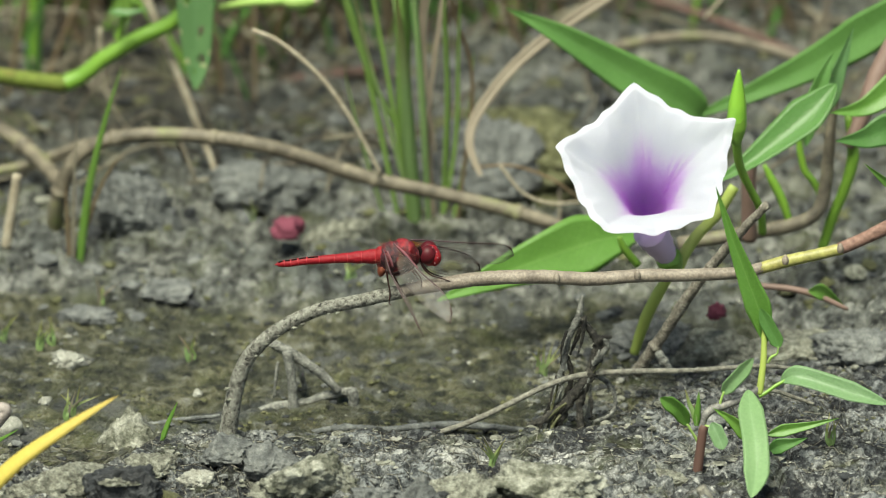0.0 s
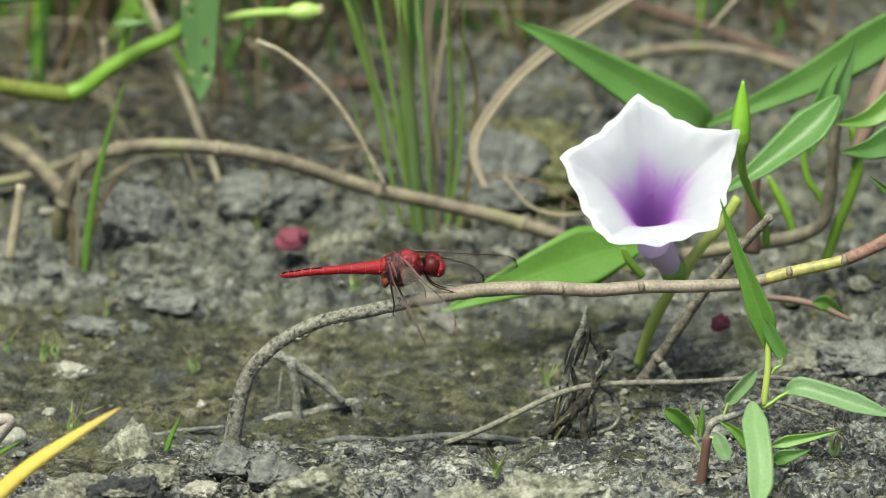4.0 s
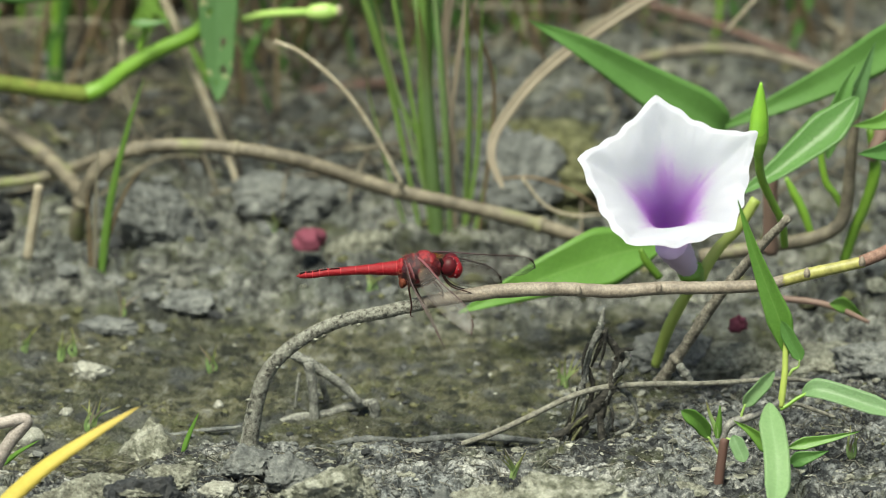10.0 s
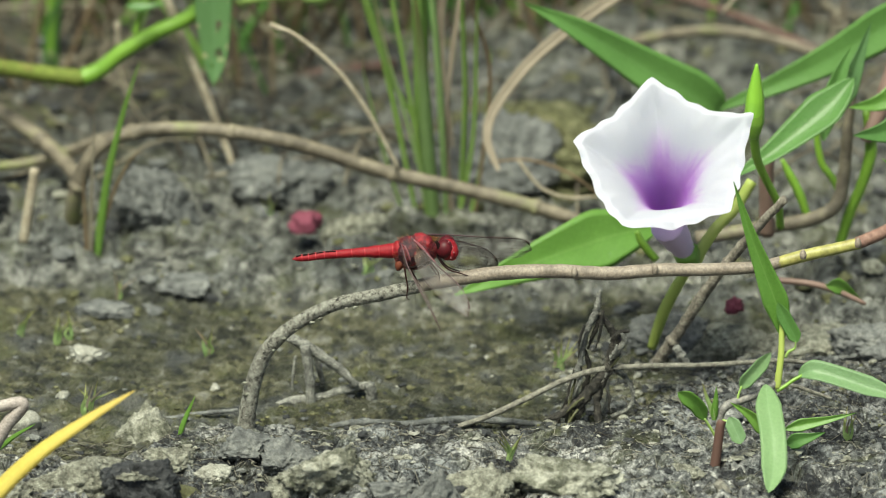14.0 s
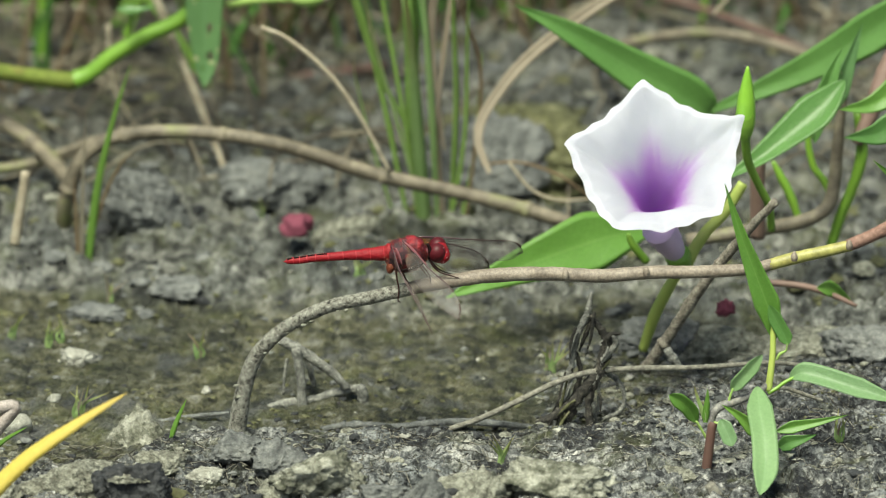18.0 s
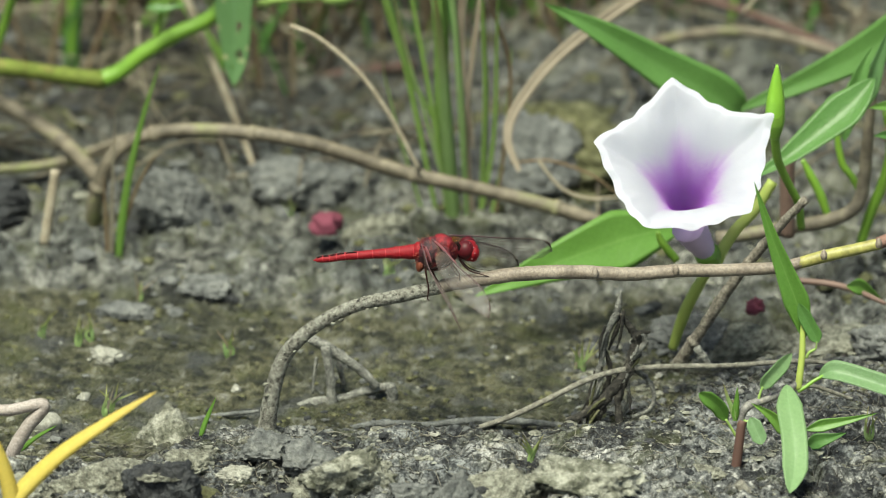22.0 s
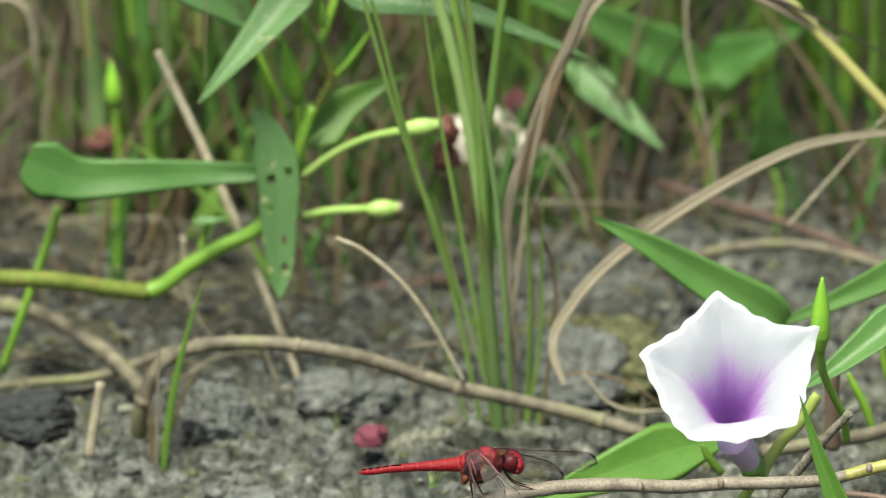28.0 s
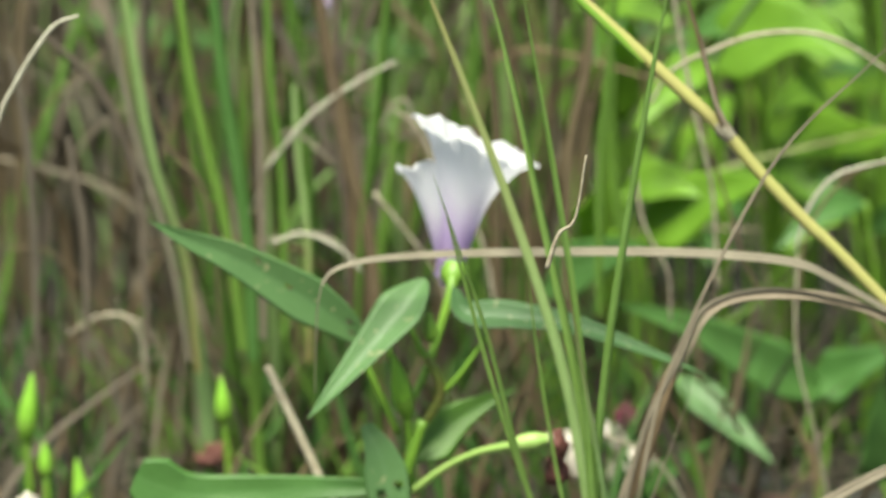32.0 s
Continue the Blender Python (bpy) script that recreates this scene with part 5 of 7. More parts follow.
M_WING = wing_material()
M_VEIN = plain("wing_vein", (0.06, 0.035, 0.028), 0.45, (0.03, 0.018, 0.014))
M_VEIN_RED = plain("wing_vein_brown", (0.09, 0.06, 0.045), 0.4, (0.045, 0.03, 0.022))
M_RED = plain("dragonfly_red", (0.29, 0.009, 0.016), 0.5, (0.13, 0.004, 0.008), 1500.0, 0.0, 0.0003, 0.25)
# maroon mottling; its palest tones paint the sheen and highlights
M_MAROON = grainy("dragonfly_maroon", [(0.38, (0.009, 0.003, 0.005)), (0.5, (0.05, 0.005, 0.011)), (0.61, (0.16, 0.01, 0.016)), (0.76, (0.26, 0.08, 0.08))], 520.0, 0.4, 0.0004, 4.0)
M_EYE = plain("dragonfly_eye", (0.1, 0.006, 0.01), 0.5, (0.03, 0.003, 0.006), 500.0, 0.0, 0.00004, 0.25)
M_CRIMSON = grainy("dragonfly_crimson", [(0.34, (0.03, 0.003, 0.007)), (0.47, (0.17, 0.007, 0.014)), (0.62, (0.3, 0.014, 0.022))], 600.0, 0.4, 0.0004, 4.0)
M_COSTA = plain("wing_edge", (0.1, 0.055, 0.06), 0.4, (0.05, 0.025, 0.03), 1500.0)
M_BLACK = plain("dragonfly_black", (0.012, 0.006, 0.006), 0.85, None, 600.0, 0.0, 0.0001, 0.08)
M_LEG = plain("dragonfly_leg", (0.045, 0.012, 0.01), 0.4, (0.02, 0.007, 0.006))


def egg(centre, size, mat, parent, name, tilt=0.0, bumps=0.0, label="", segs=20):
    bm = bmesh.new()
    bmesh.ops.create_uvsphere(bm, u_segments=segs, v_segments=segs * 2 // 3, radius=1)
    rot = Matrix.Rotation(radians(tilt), 3, "Y")
    for v in bm.verts:
        k = 1 + bumps * noise.noise(v.co * 2.3)
        v.co = rot @ Vector((v.co.x * size[0] * k, v.co.y * size[1] * k, v.co.z * size[2] * k)) + Vector(centre)
    return part(name, bm, mat, parent, label)


def wing(t, name, lead, trail, label=""):
    """A clear wing between its front and its hind edge, with a net of veins as a part of it."""
    lead, trail = local(t, lead), local(t, trail)
    nu, nv = 26, 7
    a, _ = curve_pts(lead, 40)
    b, _ = curve_pts(trail, 40)
    pick = lambda c, u: c[min(len(c) - 1, int(round(u * (len(c) - 1))))]
    at = lambda u, v: pick(a, u).lerp(pick(b, u), v) + Vector((0, 0, 0.00025 * math.sin(v * 9)))
    bm = bmesh.new()
    uvl = bm.loops.layers.uv.new("UVMap")
    g = [[bm.verts.new(at(i / nu, j / nv)) for j in range(nv + 1)] for i in range(nu + 1)]
    for i in range(nu):
        for j in range(nv):
            f = bm.faces.new((g[i][j], g[i][j + 1], g[i + 1][j + 1], g[i + 1][j]))
            for lp, q in zip(f.loops, ((i, j), (i, j + 1), (i + 1, j + 1), (i + 1, j))):
                lp[uvl].uv = (q[0] / nu, q[1] / nv)
    ob = part(name, bm, M_WING, t, label)
    part("front_edge", tube([at(k / 12, 0.02) for k in range(9)], [0.0002, 0.00015, 0.0001, 0.00007], 6, 3), M_COSTA, ob, "thick dark front edge")
    net = bmesh.new()
    for v, r in ((0, 0.00008), (0.07, 0.00005), (0.16, 0.00005), (0.24, 0.00005), (0.34, 0.00005), (0.45, 0.00005), (0.56, 0.000045), (0.68, 0.000045), (0.8, 0.00004), (0.9, 0.00004), (1, 0.00006)):
        tube([at(k / 12, v) for k in range(13)], [r, r, r * 0.7], 4, 3, bm=net)
    part("main_vein_net", net, M_VEIN, ob)
    net = bmesh.new()
    rnd = random.Random(len(name) + int(lead[-1].x * 1e5))
    lanes = (0, 0.07, 0.16, 0.24, 0.34, 0.45, 0.56, 0.68, 0.8, 0.9, 1)
    for k in range(1, 52):
        for v0, v1 in zip(lanes, lanes[1:]):
            u = (k + rnd.uniform(-0.4, 0.4)) / 52
            p0, p1 = at(u, v0), at(min(1, u + 0.012), v1)
            if (p1 - p0).length > 0.00005:
                tube([p0, p0.lerp(p1, 0.5), p1], [0.00003], 3, 1, bm=net)
    part("fine_vein_net", net, M_VEIN_RED, ob)
    spot = bmesh.new()
    tube([at(0.80, 0.035), at(0.85, 0.035), at(0.9, 0.04)], [0.0002, 0.00026, 0.0002], 6, 3, bm=spot)
    part("wing_spot", spot, M_VEIN, ob)


def dragonfly():
    c = Vector((-0.0105, 0, 0.0452))
    t = thing("dragonfly", c, "scarlet dragonfly with clear drooping wings perched on the twig", "dragonfly")
    mid = [(-0.0139, 0, 0.0453), (-0.0157, 0, 0.0452), (-0.0189, 0, 0.045), (-0.0222, 0, 0.0448), (-0.0252, 0, 0.0446), (-0.0287, 0, 0.0443), (-0.0316, 0, 0.0441), (-0.0336, 0, 0.0438), (-0.0353, 0, 0.0435), (-0.0368, 0, 0.0434), (-0.0383, 0, 0.0432)]
    rad = [0.0017, 0.00175, 0.0015, 0.0012, 0.00105, 0.00098, 0.00093, 0.0009, 0.00087, 0.00082, 0.0006]
    p = local(t, mid)
    for i in range(10):
        a, b = p[i], p[i + 1]
        part("abdomen_segment", pod(a, b + (b - a) * 0.03, [rad[i] * 0.98, rad[i], (rad[i] + rad[i + 1]) / 2, rad[i + 1] * 1.01, rad[i + 1] * 0.95], 16), M_RED, t)
        if 0 < i < 10:
            d = (b - a).normalized()
            part("joint_ring", pod(a - d * 0.00012, a + d * 0.00012, [rad[i] * 0.9, rad[i] * 1.025, rad[i] * 1.025, rad[i] * 0.9], 16), M_PINK, t)
        if 4 < i < 10:
            up = Vector((0, -0.34, 0.94))
            part("back_mark", tube([a.lerp(b, w) + up * (along(rad, (i + w) / 10) * 0.87) for w in (0.08, 0.35, 0.65, 0.92)], [0.00024, 0.00028, 0.00028, 0.00024], 6, 4), M_BLACK, t, "black mark on the back")
    part("tail_claspers", pod(p[10] + (p[9] - p[10]) * 0.3, p[10] + (p[10] - p[9]) * 0.5, [0.0004, 0.0003, 0.0001], 8), M_RED, t)
    egg(Vector((-0.0106, 0, 0.0448)) - c, (0.0051, 0.0034, 0.0041), M_MAROON, t, "thorax", -8, 0.14, "dark wine-red furry thorax")
    egg(Vector((-0.0088, 0.0002, 0.0473)) - c, (0.0027, 0.0027, 0.0019), M_CRIMSON, t, "shoulder", 24, 0.16)
    egg(Vector((-0.0123, 0.0002, 0.0471)) - c, (0.0028, 0.0022, 0.0014), M_MAROON, t, "wing_base", -15, 0.3)
    egg(Vector((-0.0144, 0, 0.0455)) - c, (0.0017, 0.0020, 0.0021), M_RED, t, "waist", 0, 0.15)
    rnd = random.Random(9)
    fur = bmesh.new()
    for k in range(170):
        d = Vector((rnd.gauss(0, 1), -abs(rnd.gauss(0, 1)), rnd.gauss(0.3, 1))).normalized()
        s = Vector((-0.0106, 0, 0.0448)) - c + Vector((d.x * 0.005, d.y * 0.0034, d.z * 0.0041))
        e = s + d * rnd.uniform(0.0005, 0.0011) + Vector((-0.0003, 0, 0))
        tube([s - d * 0.0002, s.lerp(e, 0.5), e], [0.00003, 0.00002], 3, 1, bm=fur)
    part("fur", fur, M_FUR, t, "fine tawny hairs")
    egg(Vector((-0.0142, -0.001, 0.0423)) - c, (0.001, 0.0014, 0.0017), M_AMBER, t, "amber_base", 10, 0.15, "amber hind-wing base")
    egg(Vector((-0.0111, -0.0026, 0.045)) - c, (0.0016, 0.0007, 0.0014), M_MAROON, t, "side_plate", 25, 0.1)
    egg(Vector((-0.0086, -0.0024, 0.0449)) - c, (0.0015, 0.0007, 0.0016), M_MAROON, t, "side_plate", 25, 0.1)
    part("neck", tube(local(t, [(-0.0064, 0, 0.0455), (-0.0051, 0, 0.0456), (-0.0042, 0, 0.0456)]), [0.0012, 0.0009, 0.0012], 10, 4), M_MAROON, t)
    hc = Vector((-0.0031, 0, 0.0456)) - c
    head = egg((0.0002, 0, -0.0001), (0.0022, 0.0027, 0.0025), M_RED, t, "head", 0, 0.05, "red face with maroon eyes")
    head.location = hc
    egg((-0.0005, -0.0012, 0.0004), (0.0021, 0.0021, 0.0023), M_EYE, head, "eye", 12, segs=28)
    egg((-0.0003, 0.0014, 0.0005), (0.0021, 0.0021, 0.0023), M_EYE, head, "eye", 12, segs=28)
    egg((0.0016, -0.0008, -0.0004), (0.0011, 0.0017, 0.0017), M_RED, head, "face_bump", 0, 0.14)
    egg((0.0012, -0.0003, -0.0018), (0.0010, 0.0013, 0.0008), M_RED, head, "jaw", 0, 0.12)
    part("wing_root", tube(local(t, [(-0.0108, -0.0042, 0.0493), (-0.0092, -0.0042, 0.0477), (-0.0075, -0.0042, 0.0457), (-0.0058, -0.0042, 0.0438)]), [0.0002, 0.00038, 0.0003, 0.00016], 6, 5), M_ROOT_PALE, t, "pale wing root")
    part("wing_root", tube(local(t, [(-0.0129, -0.0036, 0.0477), (-0.0122, -0.0036, 0.0458), (-0.0116, -0.0036, 0.0438)]), [0.00018, 0.0003, 0.00015], 6, 5), M_ROOT_PALE, t, "pale wing root")
    # black line along the underside of the thorax
    part("dark_belly_line", tube(local(t, [(-0.0119, -0.0034, 0.0421), (-0.0099, -0.0034, 0.0426), (-0.0079, -0.0034, 0.0433), (-0.0062, -0.0034, 0.0442)]), [0.0002, 0.0004, 0.0004, 0.0002], 6, 5), M_BLACK, t)
    # black strip painting the shade between eyes and thorax
    part("neck_shade_strip", tube(local(t, [(-0.0056, -0.0022, 0.0483), (-0.005, -0.0022, 0.0467), (-0.0052, -0.0022, 0.0447)]), [0.0003, 0.0005, 0.0003], 6, 5), M_BLACK, t, "black strip added as the shade behind the eyes")
    for q in [(0.0016, -0.0026, 0.0016), (0.0019, -0.0026, 0.0002), (0.0012, -0.0026, -0.0012), (0.0007, -0.0026, 0.0027)]:
        egg(q, (0.00018, 0.00014, 0.00024), M_ROOT_PALE, head, "face_spot", 0, 0.2, segs=8)
    for q in ([(-0.0052, -0.002, 0.0445), (-0.0042, -0.0017, 0.0425), (-0.0026, -0.0015, 0.041), (-0.0005, -0.0012, 0.0402), (0.0017, -0.001, 0.0394)], [(-0.005, 0.001, 0.0431), (-0.0034, 0.001, 0.0412), (-0.0016, 0.001, 0.0402), (0.0008, 0.001, 0.0395)],
              [(-0.0079, -0.002, 0.0437), (-0.0062, -0.0017, 0.0419), (-0.0051, -0.0015, 0.0401), (-0.005, -0.0012, 0.0381)], [(-0.0081, 0.0015, 0.0424), (-0.0066, 0.0012, 0.0405), (-0.0055, 0.001, 0.0387)],
              [(-0.0121, -0.002, 0.0431), (-0.0109, -0.0018, 0.04), (-0.0097, -0.0015, 0.0376), (-0.0091, -0.0013, 0.0362)], [(-0.0131, -0.0025, 0.0428), (-0.0127, -0.0022, 0.0396), (-0.0123, -0.0019, 0.0369), (-0.0125, -0.0016, 0.0342), (-0.0119, -0.0013, 0.0336)]):
        part("leg", tube(local(t, q), [0.00027, 0.0002, 0.00016, 0.00011], 6, 5), M_LEG, t)
    wing(t, "near_fore_wing", [(-0.0115, -0.001, 0.0488), (-0.0086, -0.0043, 0.047), (-0.0056, -0.0075, 0.0446), (-0.0023, -0.0108, 0.0427), (0.0004, -0.014, 0.0409), (0.002, -0.0172, 0.0382), (0.0017, -0.0205, 0.0363)], [(-0.011, -0.001, 0.0458), (-0.0105, -0.0043, 0.0442), (-0.009, -0.0075, 0.0415), (-0.0067, -0.0108, 0.0397), (-0.0042, -0.014, 0.0381), (-0.001, -0.0172, 0.0368), (0.0017, -0.0205, 0.0363)])
    wing(t, "near_hind_wing", [(-0.0139, -0.001, 0.0474), (-0.0131, -0.0044, 0.046), (-0.0121, -0.0078, 0.0439), (-0.0103, -0.0112, 0.0412), (-0.0083, -0.0147, 0.0386), (-0.0062, -0.0181, 0.0357), (-0.0045, -0.0215, 0.0332)], [(-0.0138, -0.001, 0.0444), (-0.0128, -0.0044, 0.0432), (-0.0112, -0.0078, 0.0419), (-0.0089, -0.0112, 0.0401), (-0.0072, -0.0147, 0.0379), (-0.0059, -0.0181, 0.0356), (-0.0045, -0.0215, 0.0332)])
    wing(t, "far_fore_wing", [(-0.0076, 0.001, 0.0489), (-0.0025, 0.0031, 0.048), (0.0021, 0.0052, 0.0469), (0.0076, 0.0072, 0.0459), (0.0129, 0.0093, 0.0449), (0.0156, 0.0114, 0.0433), (0.0166, 0.0135, 0.0405)], [(-0.0071, 0.001, 0.0468), (-0.0042, 0.0031, 0.0443), (0.0001, 0.0052, 0.0427), (0.005, 0.0072, 0.041), (0.0098, 0.0093, 0.0398), (0.014, 0.0114, 0.0395), (0.0166, 0.0135, 0.0405)])
    wing(t, "far_hind_wing", [(-0.0084, 0.001, 0.0484), (-0.0045, 0.0029, 0.0473), (0, 0.0048, 0.0457), (0.0037, 0.0068, 0.044), (0.0063, 0.0087, 0.0422), (0.0082, 0.0106, 0.0395), (0.0088, 0.0125, 0.0371)], [(-0.0079, 0.001, 0.0459), (-0.0051, 0.0029, 0.0427), (-0.0021, 0.0048, 0.0395), (0.0014, 0.0068, 0.038), (0.0045, 0.0087, 0.0371), (0.0071, 0.0106, 0.0368), (0.0088, 0.0125, 0.0371)])

    return head, hc

M_ROOT_PALE = plain("wing_root_pale", (0.32, 0.14, 0.15), 0.35, (0.16, 0.03, 0.04), 1500.0)
M_FUR = plain("dragonfly_fur", (0.3, 0.13, 0.07), 0.7, (0.2, 0.05, 0.03))
M_PINK = plain("dragonfly_pink", (0.4, 0.025, 0.035), 0.5, (0.3, 0.01, 0.02))
M_AMBER = plain("dragonfly_amber", (0.17, 0.04, 0.011), 0.7, (0.09, 0.014, 0.007), 900.0, 0.0, 0.0004)
HEAD, HEAD_AT = dragonfly()


# ---- dead wood and roots ----
def dead_stub():
    t = thing("withered_stump", rest((0.0277, 0.012, -0.0035)), "withered black-brown stump of tangled fibres in the crust", "dead plant")
    for i, (q, r) in enumerate((
            ([(0.0327, 0.012, 0.031), (0.0322, 0.012, 0.0279), (0.0317, 0.012, 0.0254), (0.0298, 0.012, 0.0211), (0.0285, 0.012, 0.0155), (0.0274, 0.012, 0.0095), (0.0261, 0.012, 0.0024), (0.0249, 0.012, -0.0059)], [0.00026, 0.00066, 0.00092, 0.00072, 0.00066, 0.00079, 0.00105, 0.00131]),
            ([(0.0324, 0.011, 0.0257), (0.0347, 0.0106, 0.0225), (0.0364, 0.0101, 0.0199), (0.0355, 0.0097, 0.0149), (0.0338, 0.0093, 0.0105), (0.0321, 0.0089, 0.005), (0.0323, 0.0084, -0.0016), (0.0327, 0.008, -0.0063)], [0.00052, 0.00079, 0.00124, 0.00144, 0.00118, 0.00079, 0.00092, 0.00092]),
            ([(0.0352, 0.009, 0.0132), (0.0317, 0.0093, 0.0086), (0.0283, 0.0097, 0.0036), (0.0254, 0.01, -0.0042)], [0.00131, 0.00144, 0.00131, 0.00157]),
            ([(0.0354, 0.012, 0.0115), (0.0389, 0.0118, 0.009), (0.0405, 0.0115, 0.0054), (0.0397, 0.0112, 0.0018), (0.0355, 0.011, -0.0004)], [0.00052, 0.00059, 0.00052, 0.00052, 0.00052]),
            ([(0.0285, 0.01, 0.0046), (0.0243, 0.009, 0.0016), (0.0198, 0.008, -0.0003)], [0.00118, 0.00105, 0.00052]),
            ([(0.0359, 0.009, 0.0203), (0.0374, 0.0085, 0.0219), (0.0395, 0.008, 0.0222)], [0.00079, 0.00052, 0.00026]),
            ([(0.0377, 0.008, 0.0218), (0.0384, 0.0083, 0.0197), (0.0367, 0.0087, 0.017), (0.0346, 0.009, 0.0142)], [0.00039, 0.00066, 0.00079, 0.00066]),
            ([(0.0329, 0.012, 0.0244), (0.0312, 0.0125, 0.0198), (0.0299, 0.013, 0.0159)], [0.00052, 0.00052, 0.00026]),
            ([(0.0291, 0.013, 0.0159), (0.0302, 0.0133, 0.0104), (0.0286, 0.0137, 0.004), (0.0268, 0.014, -0.0027)], [0.00039, 0.00066, 0.00066, 0.00052]),
            ([(0.0342, 0.014, 0.0087), (0.0347, 0.014, 0.003), (0.0337, 0.014, -0.0007), (0.0369, 0.014, -0.0044)], [0.00052, 0.00052, 0.00039, 0.00026]),
            ([(0.0267, 0.013, 0.0106), (0.0251, 0.0125, 0.0036), (0.0222, 0.012, -0.0036)], [0.00039, 0.00052, 0.00039]),)):
        part("fibre", tube(local(t, q), r, 9, 8, 0.32, i), M_CHAR if i % 3 else M_DEAD_GREY, t)
    rnd = random.Random(6)
    strands = [[(0.0322, 0.011, 0.0269), (0.028, 0.011, 0.0127), (0.0254, 0.011, -0.0029)], [(0.0364, 0.009, 0.0203), (0.0346, 0.009, 0.0121), (0.0323, 0.009, -0.0021)], [(0.0351, 0.009, 0.0126), (0.0291, 0.009, 0.0047), (0.0256, 0.009, -0.0033)]]
    for k in range(16):
        c, us = curve_pts(local(t, rnd.choice(strands)), 8)
        i = rnd.randint(0, 11)
        j = min(len(c) - 1, i + rnd.randint(2, 6))
        off = Vector((rnd.gauss(0, 0.0007), rnd.gauss(-0.0004, 0.0008), 0))
        bend = Vector((rnd.gauss(0, 0.0013), 0, rnd.gauss(0, 0.0006)))
        part("fibre", tube([c[i] + off, c[(i + j) // 2] + off * 1.3 + bend * 0.5, c[j] + off + bend], [rnd.uniform(0.0002, 0.0005), 0.0004, 0.0001], 5, 5, 0.3, k), rnd.choice((M_CHAR, M_CHAR, M_DEAD_GREY, M_MOSS)), t)


def forked_wood():
    t = thing("fallen_forked_twig", rest((-0.0354, 0.03, -0.0066)), "grey forked dead twig lying in the damp hollow", "twig")
    for i, (q, r) in enumerate((
            ([(-0.0409, 0.03, 0.0126), (-0.0367, 0.03, 0.0103), (-0.032, 0.03, 0.007), (-0.028, 0.03, 0.0037), (-0.0247, 0.03, 0)], [0.0011, 0.0013, 0.0012, 0.0011, 0.0009]),
            ([(-0.0369, 0.028, 0.0111), (-0.0361, 0.028, 0.0056), (-0.0356, 0.028, -0.0001), (-0.0355, 0.028, -0.0061)], [0.0013, 0.0011, 0.0011, 0.0014]),
            ([(-0.0346, 0.034, 0.0076), (-0.0336, 0.034, 0.003), (-0.0328, 0.034, -0.001)], [0.0009, 0.0008, 0.0006]),
            ([(-0.0391, 0.03, 0.0077), (-0.0397, 0.03, 0.0031), (-0.0401, 0.03, -0.0015)], [0.0004, 0.0004, 0.0003]),
            ([(-0.0488, 0.028, -0.007), (-0.041, 0.0292, -0.0038), (-0.0334, 0.0305, -0.0031), (-0.026, 0.0317, -0.0011), (-0.0214, 0.033, -0.0012)], [0.0011, 0.0012, 0.0011, 0.0011, 0.0013]),
            ([(-0.0217, 0.03, 0.0006), (-0.0212, 0.03, -0.0023), (-0.0209, 0.03, -0.0052)], [0.0013, 0.0014, 0.001]))):
        part("branch", tube(local(t, q), r, 9, 6, 0.14, i), M_DEAD_GREY, t)
    lone_stem("sunken_root", [(-0.0318, 0.012, -0.0034), (-0.0231, 0.0116, -0.0019), (-0.0125, 0.0112, -0.0022), (-0.0005, 0.0108, -0.0009), (0.0114, 0.0104, -0.0013), (0.0234, 0.01, -0.0023)], [0.0006, 0.0009, 0.0007, 0.0009, 0.0008, 0.0005], M_GREY_CLOD, "dark wet root along the edge of the crust", "root", 0.25, seed=5)
    lone_stem("sunken_root", [(-0.0807, 0.02, -0.0063), (-0.0699, 0.0187, -0.004), (-0.0605, 0.0173, -0.002), (-0.0525, 0.016, -0.0006)], [0.0004, 0.0006, 0.0006, 0.0004], M_GREY_CLOD, "thin dark root in the damp hollow", "root", 0.2, seed=6)
    lone_stem("stick_piece", [(0.0506, 0.02, 0.0138), (0.0522, 0.02, 0.0112), (0.0538, 0.02, 0.0087)], [0.001, 0.0011, 0.001], M_DEAD_GREY, "short grey broken stick piece", "stick", 0.12, seed=7)
    lone_stem("stick_piece", [(0.0587, -0.045, 0.0054), (0.061, -0.045, 0.0015), (0.0631, -0.045, -0.004)], [0.0012, 0.0016, 0.0018], M_ROOT, "pale stick end in the crust", "stick", 0.12, seed=8)
    lone_stem("stick_piece", [(0.0674, -0.02, -0.0056), (0.0702, -0.02, -0.0014), (0.0728, -0.02, 0.0017)], [0.0008, 0.0008, 0.0007], M_DEAD, "short dark stick under the leaves", "stick", 0.12, seed=9)
    lone_stem("straw", [(0.0717, -0.008, 0.0137), (0.0769, -0.008, 0.0148), (0.0825, -0.008, 0.0129), (0.0862, -0.008, 0.0115)], [0.0004, 0.0005, 0.0004], M_ROOT, "thin pale straw on the crust", "straw", 0.08, seed=10)


M_CHAR = grainy("blackened_wood", [(0.3, (0.012, 0.011, 0.01)), (0.55, (0.05, 0.045, 0.038)), (0.75, (0.2, 0.18, 0.15))], 700.0, 0.85, 0.0006, 4.0)
M_DEAD_GREY = grainy("dead_wood_grey", [(0.3, (0.05, 0.05, 0.048)), (0.5, (0.19, 0.185, 0.17)), (0.7, (0.36, 0.35, 0.32))], 500.0, 0.85, 0.0004, 4.0)
dead_stub()
forked_wood()


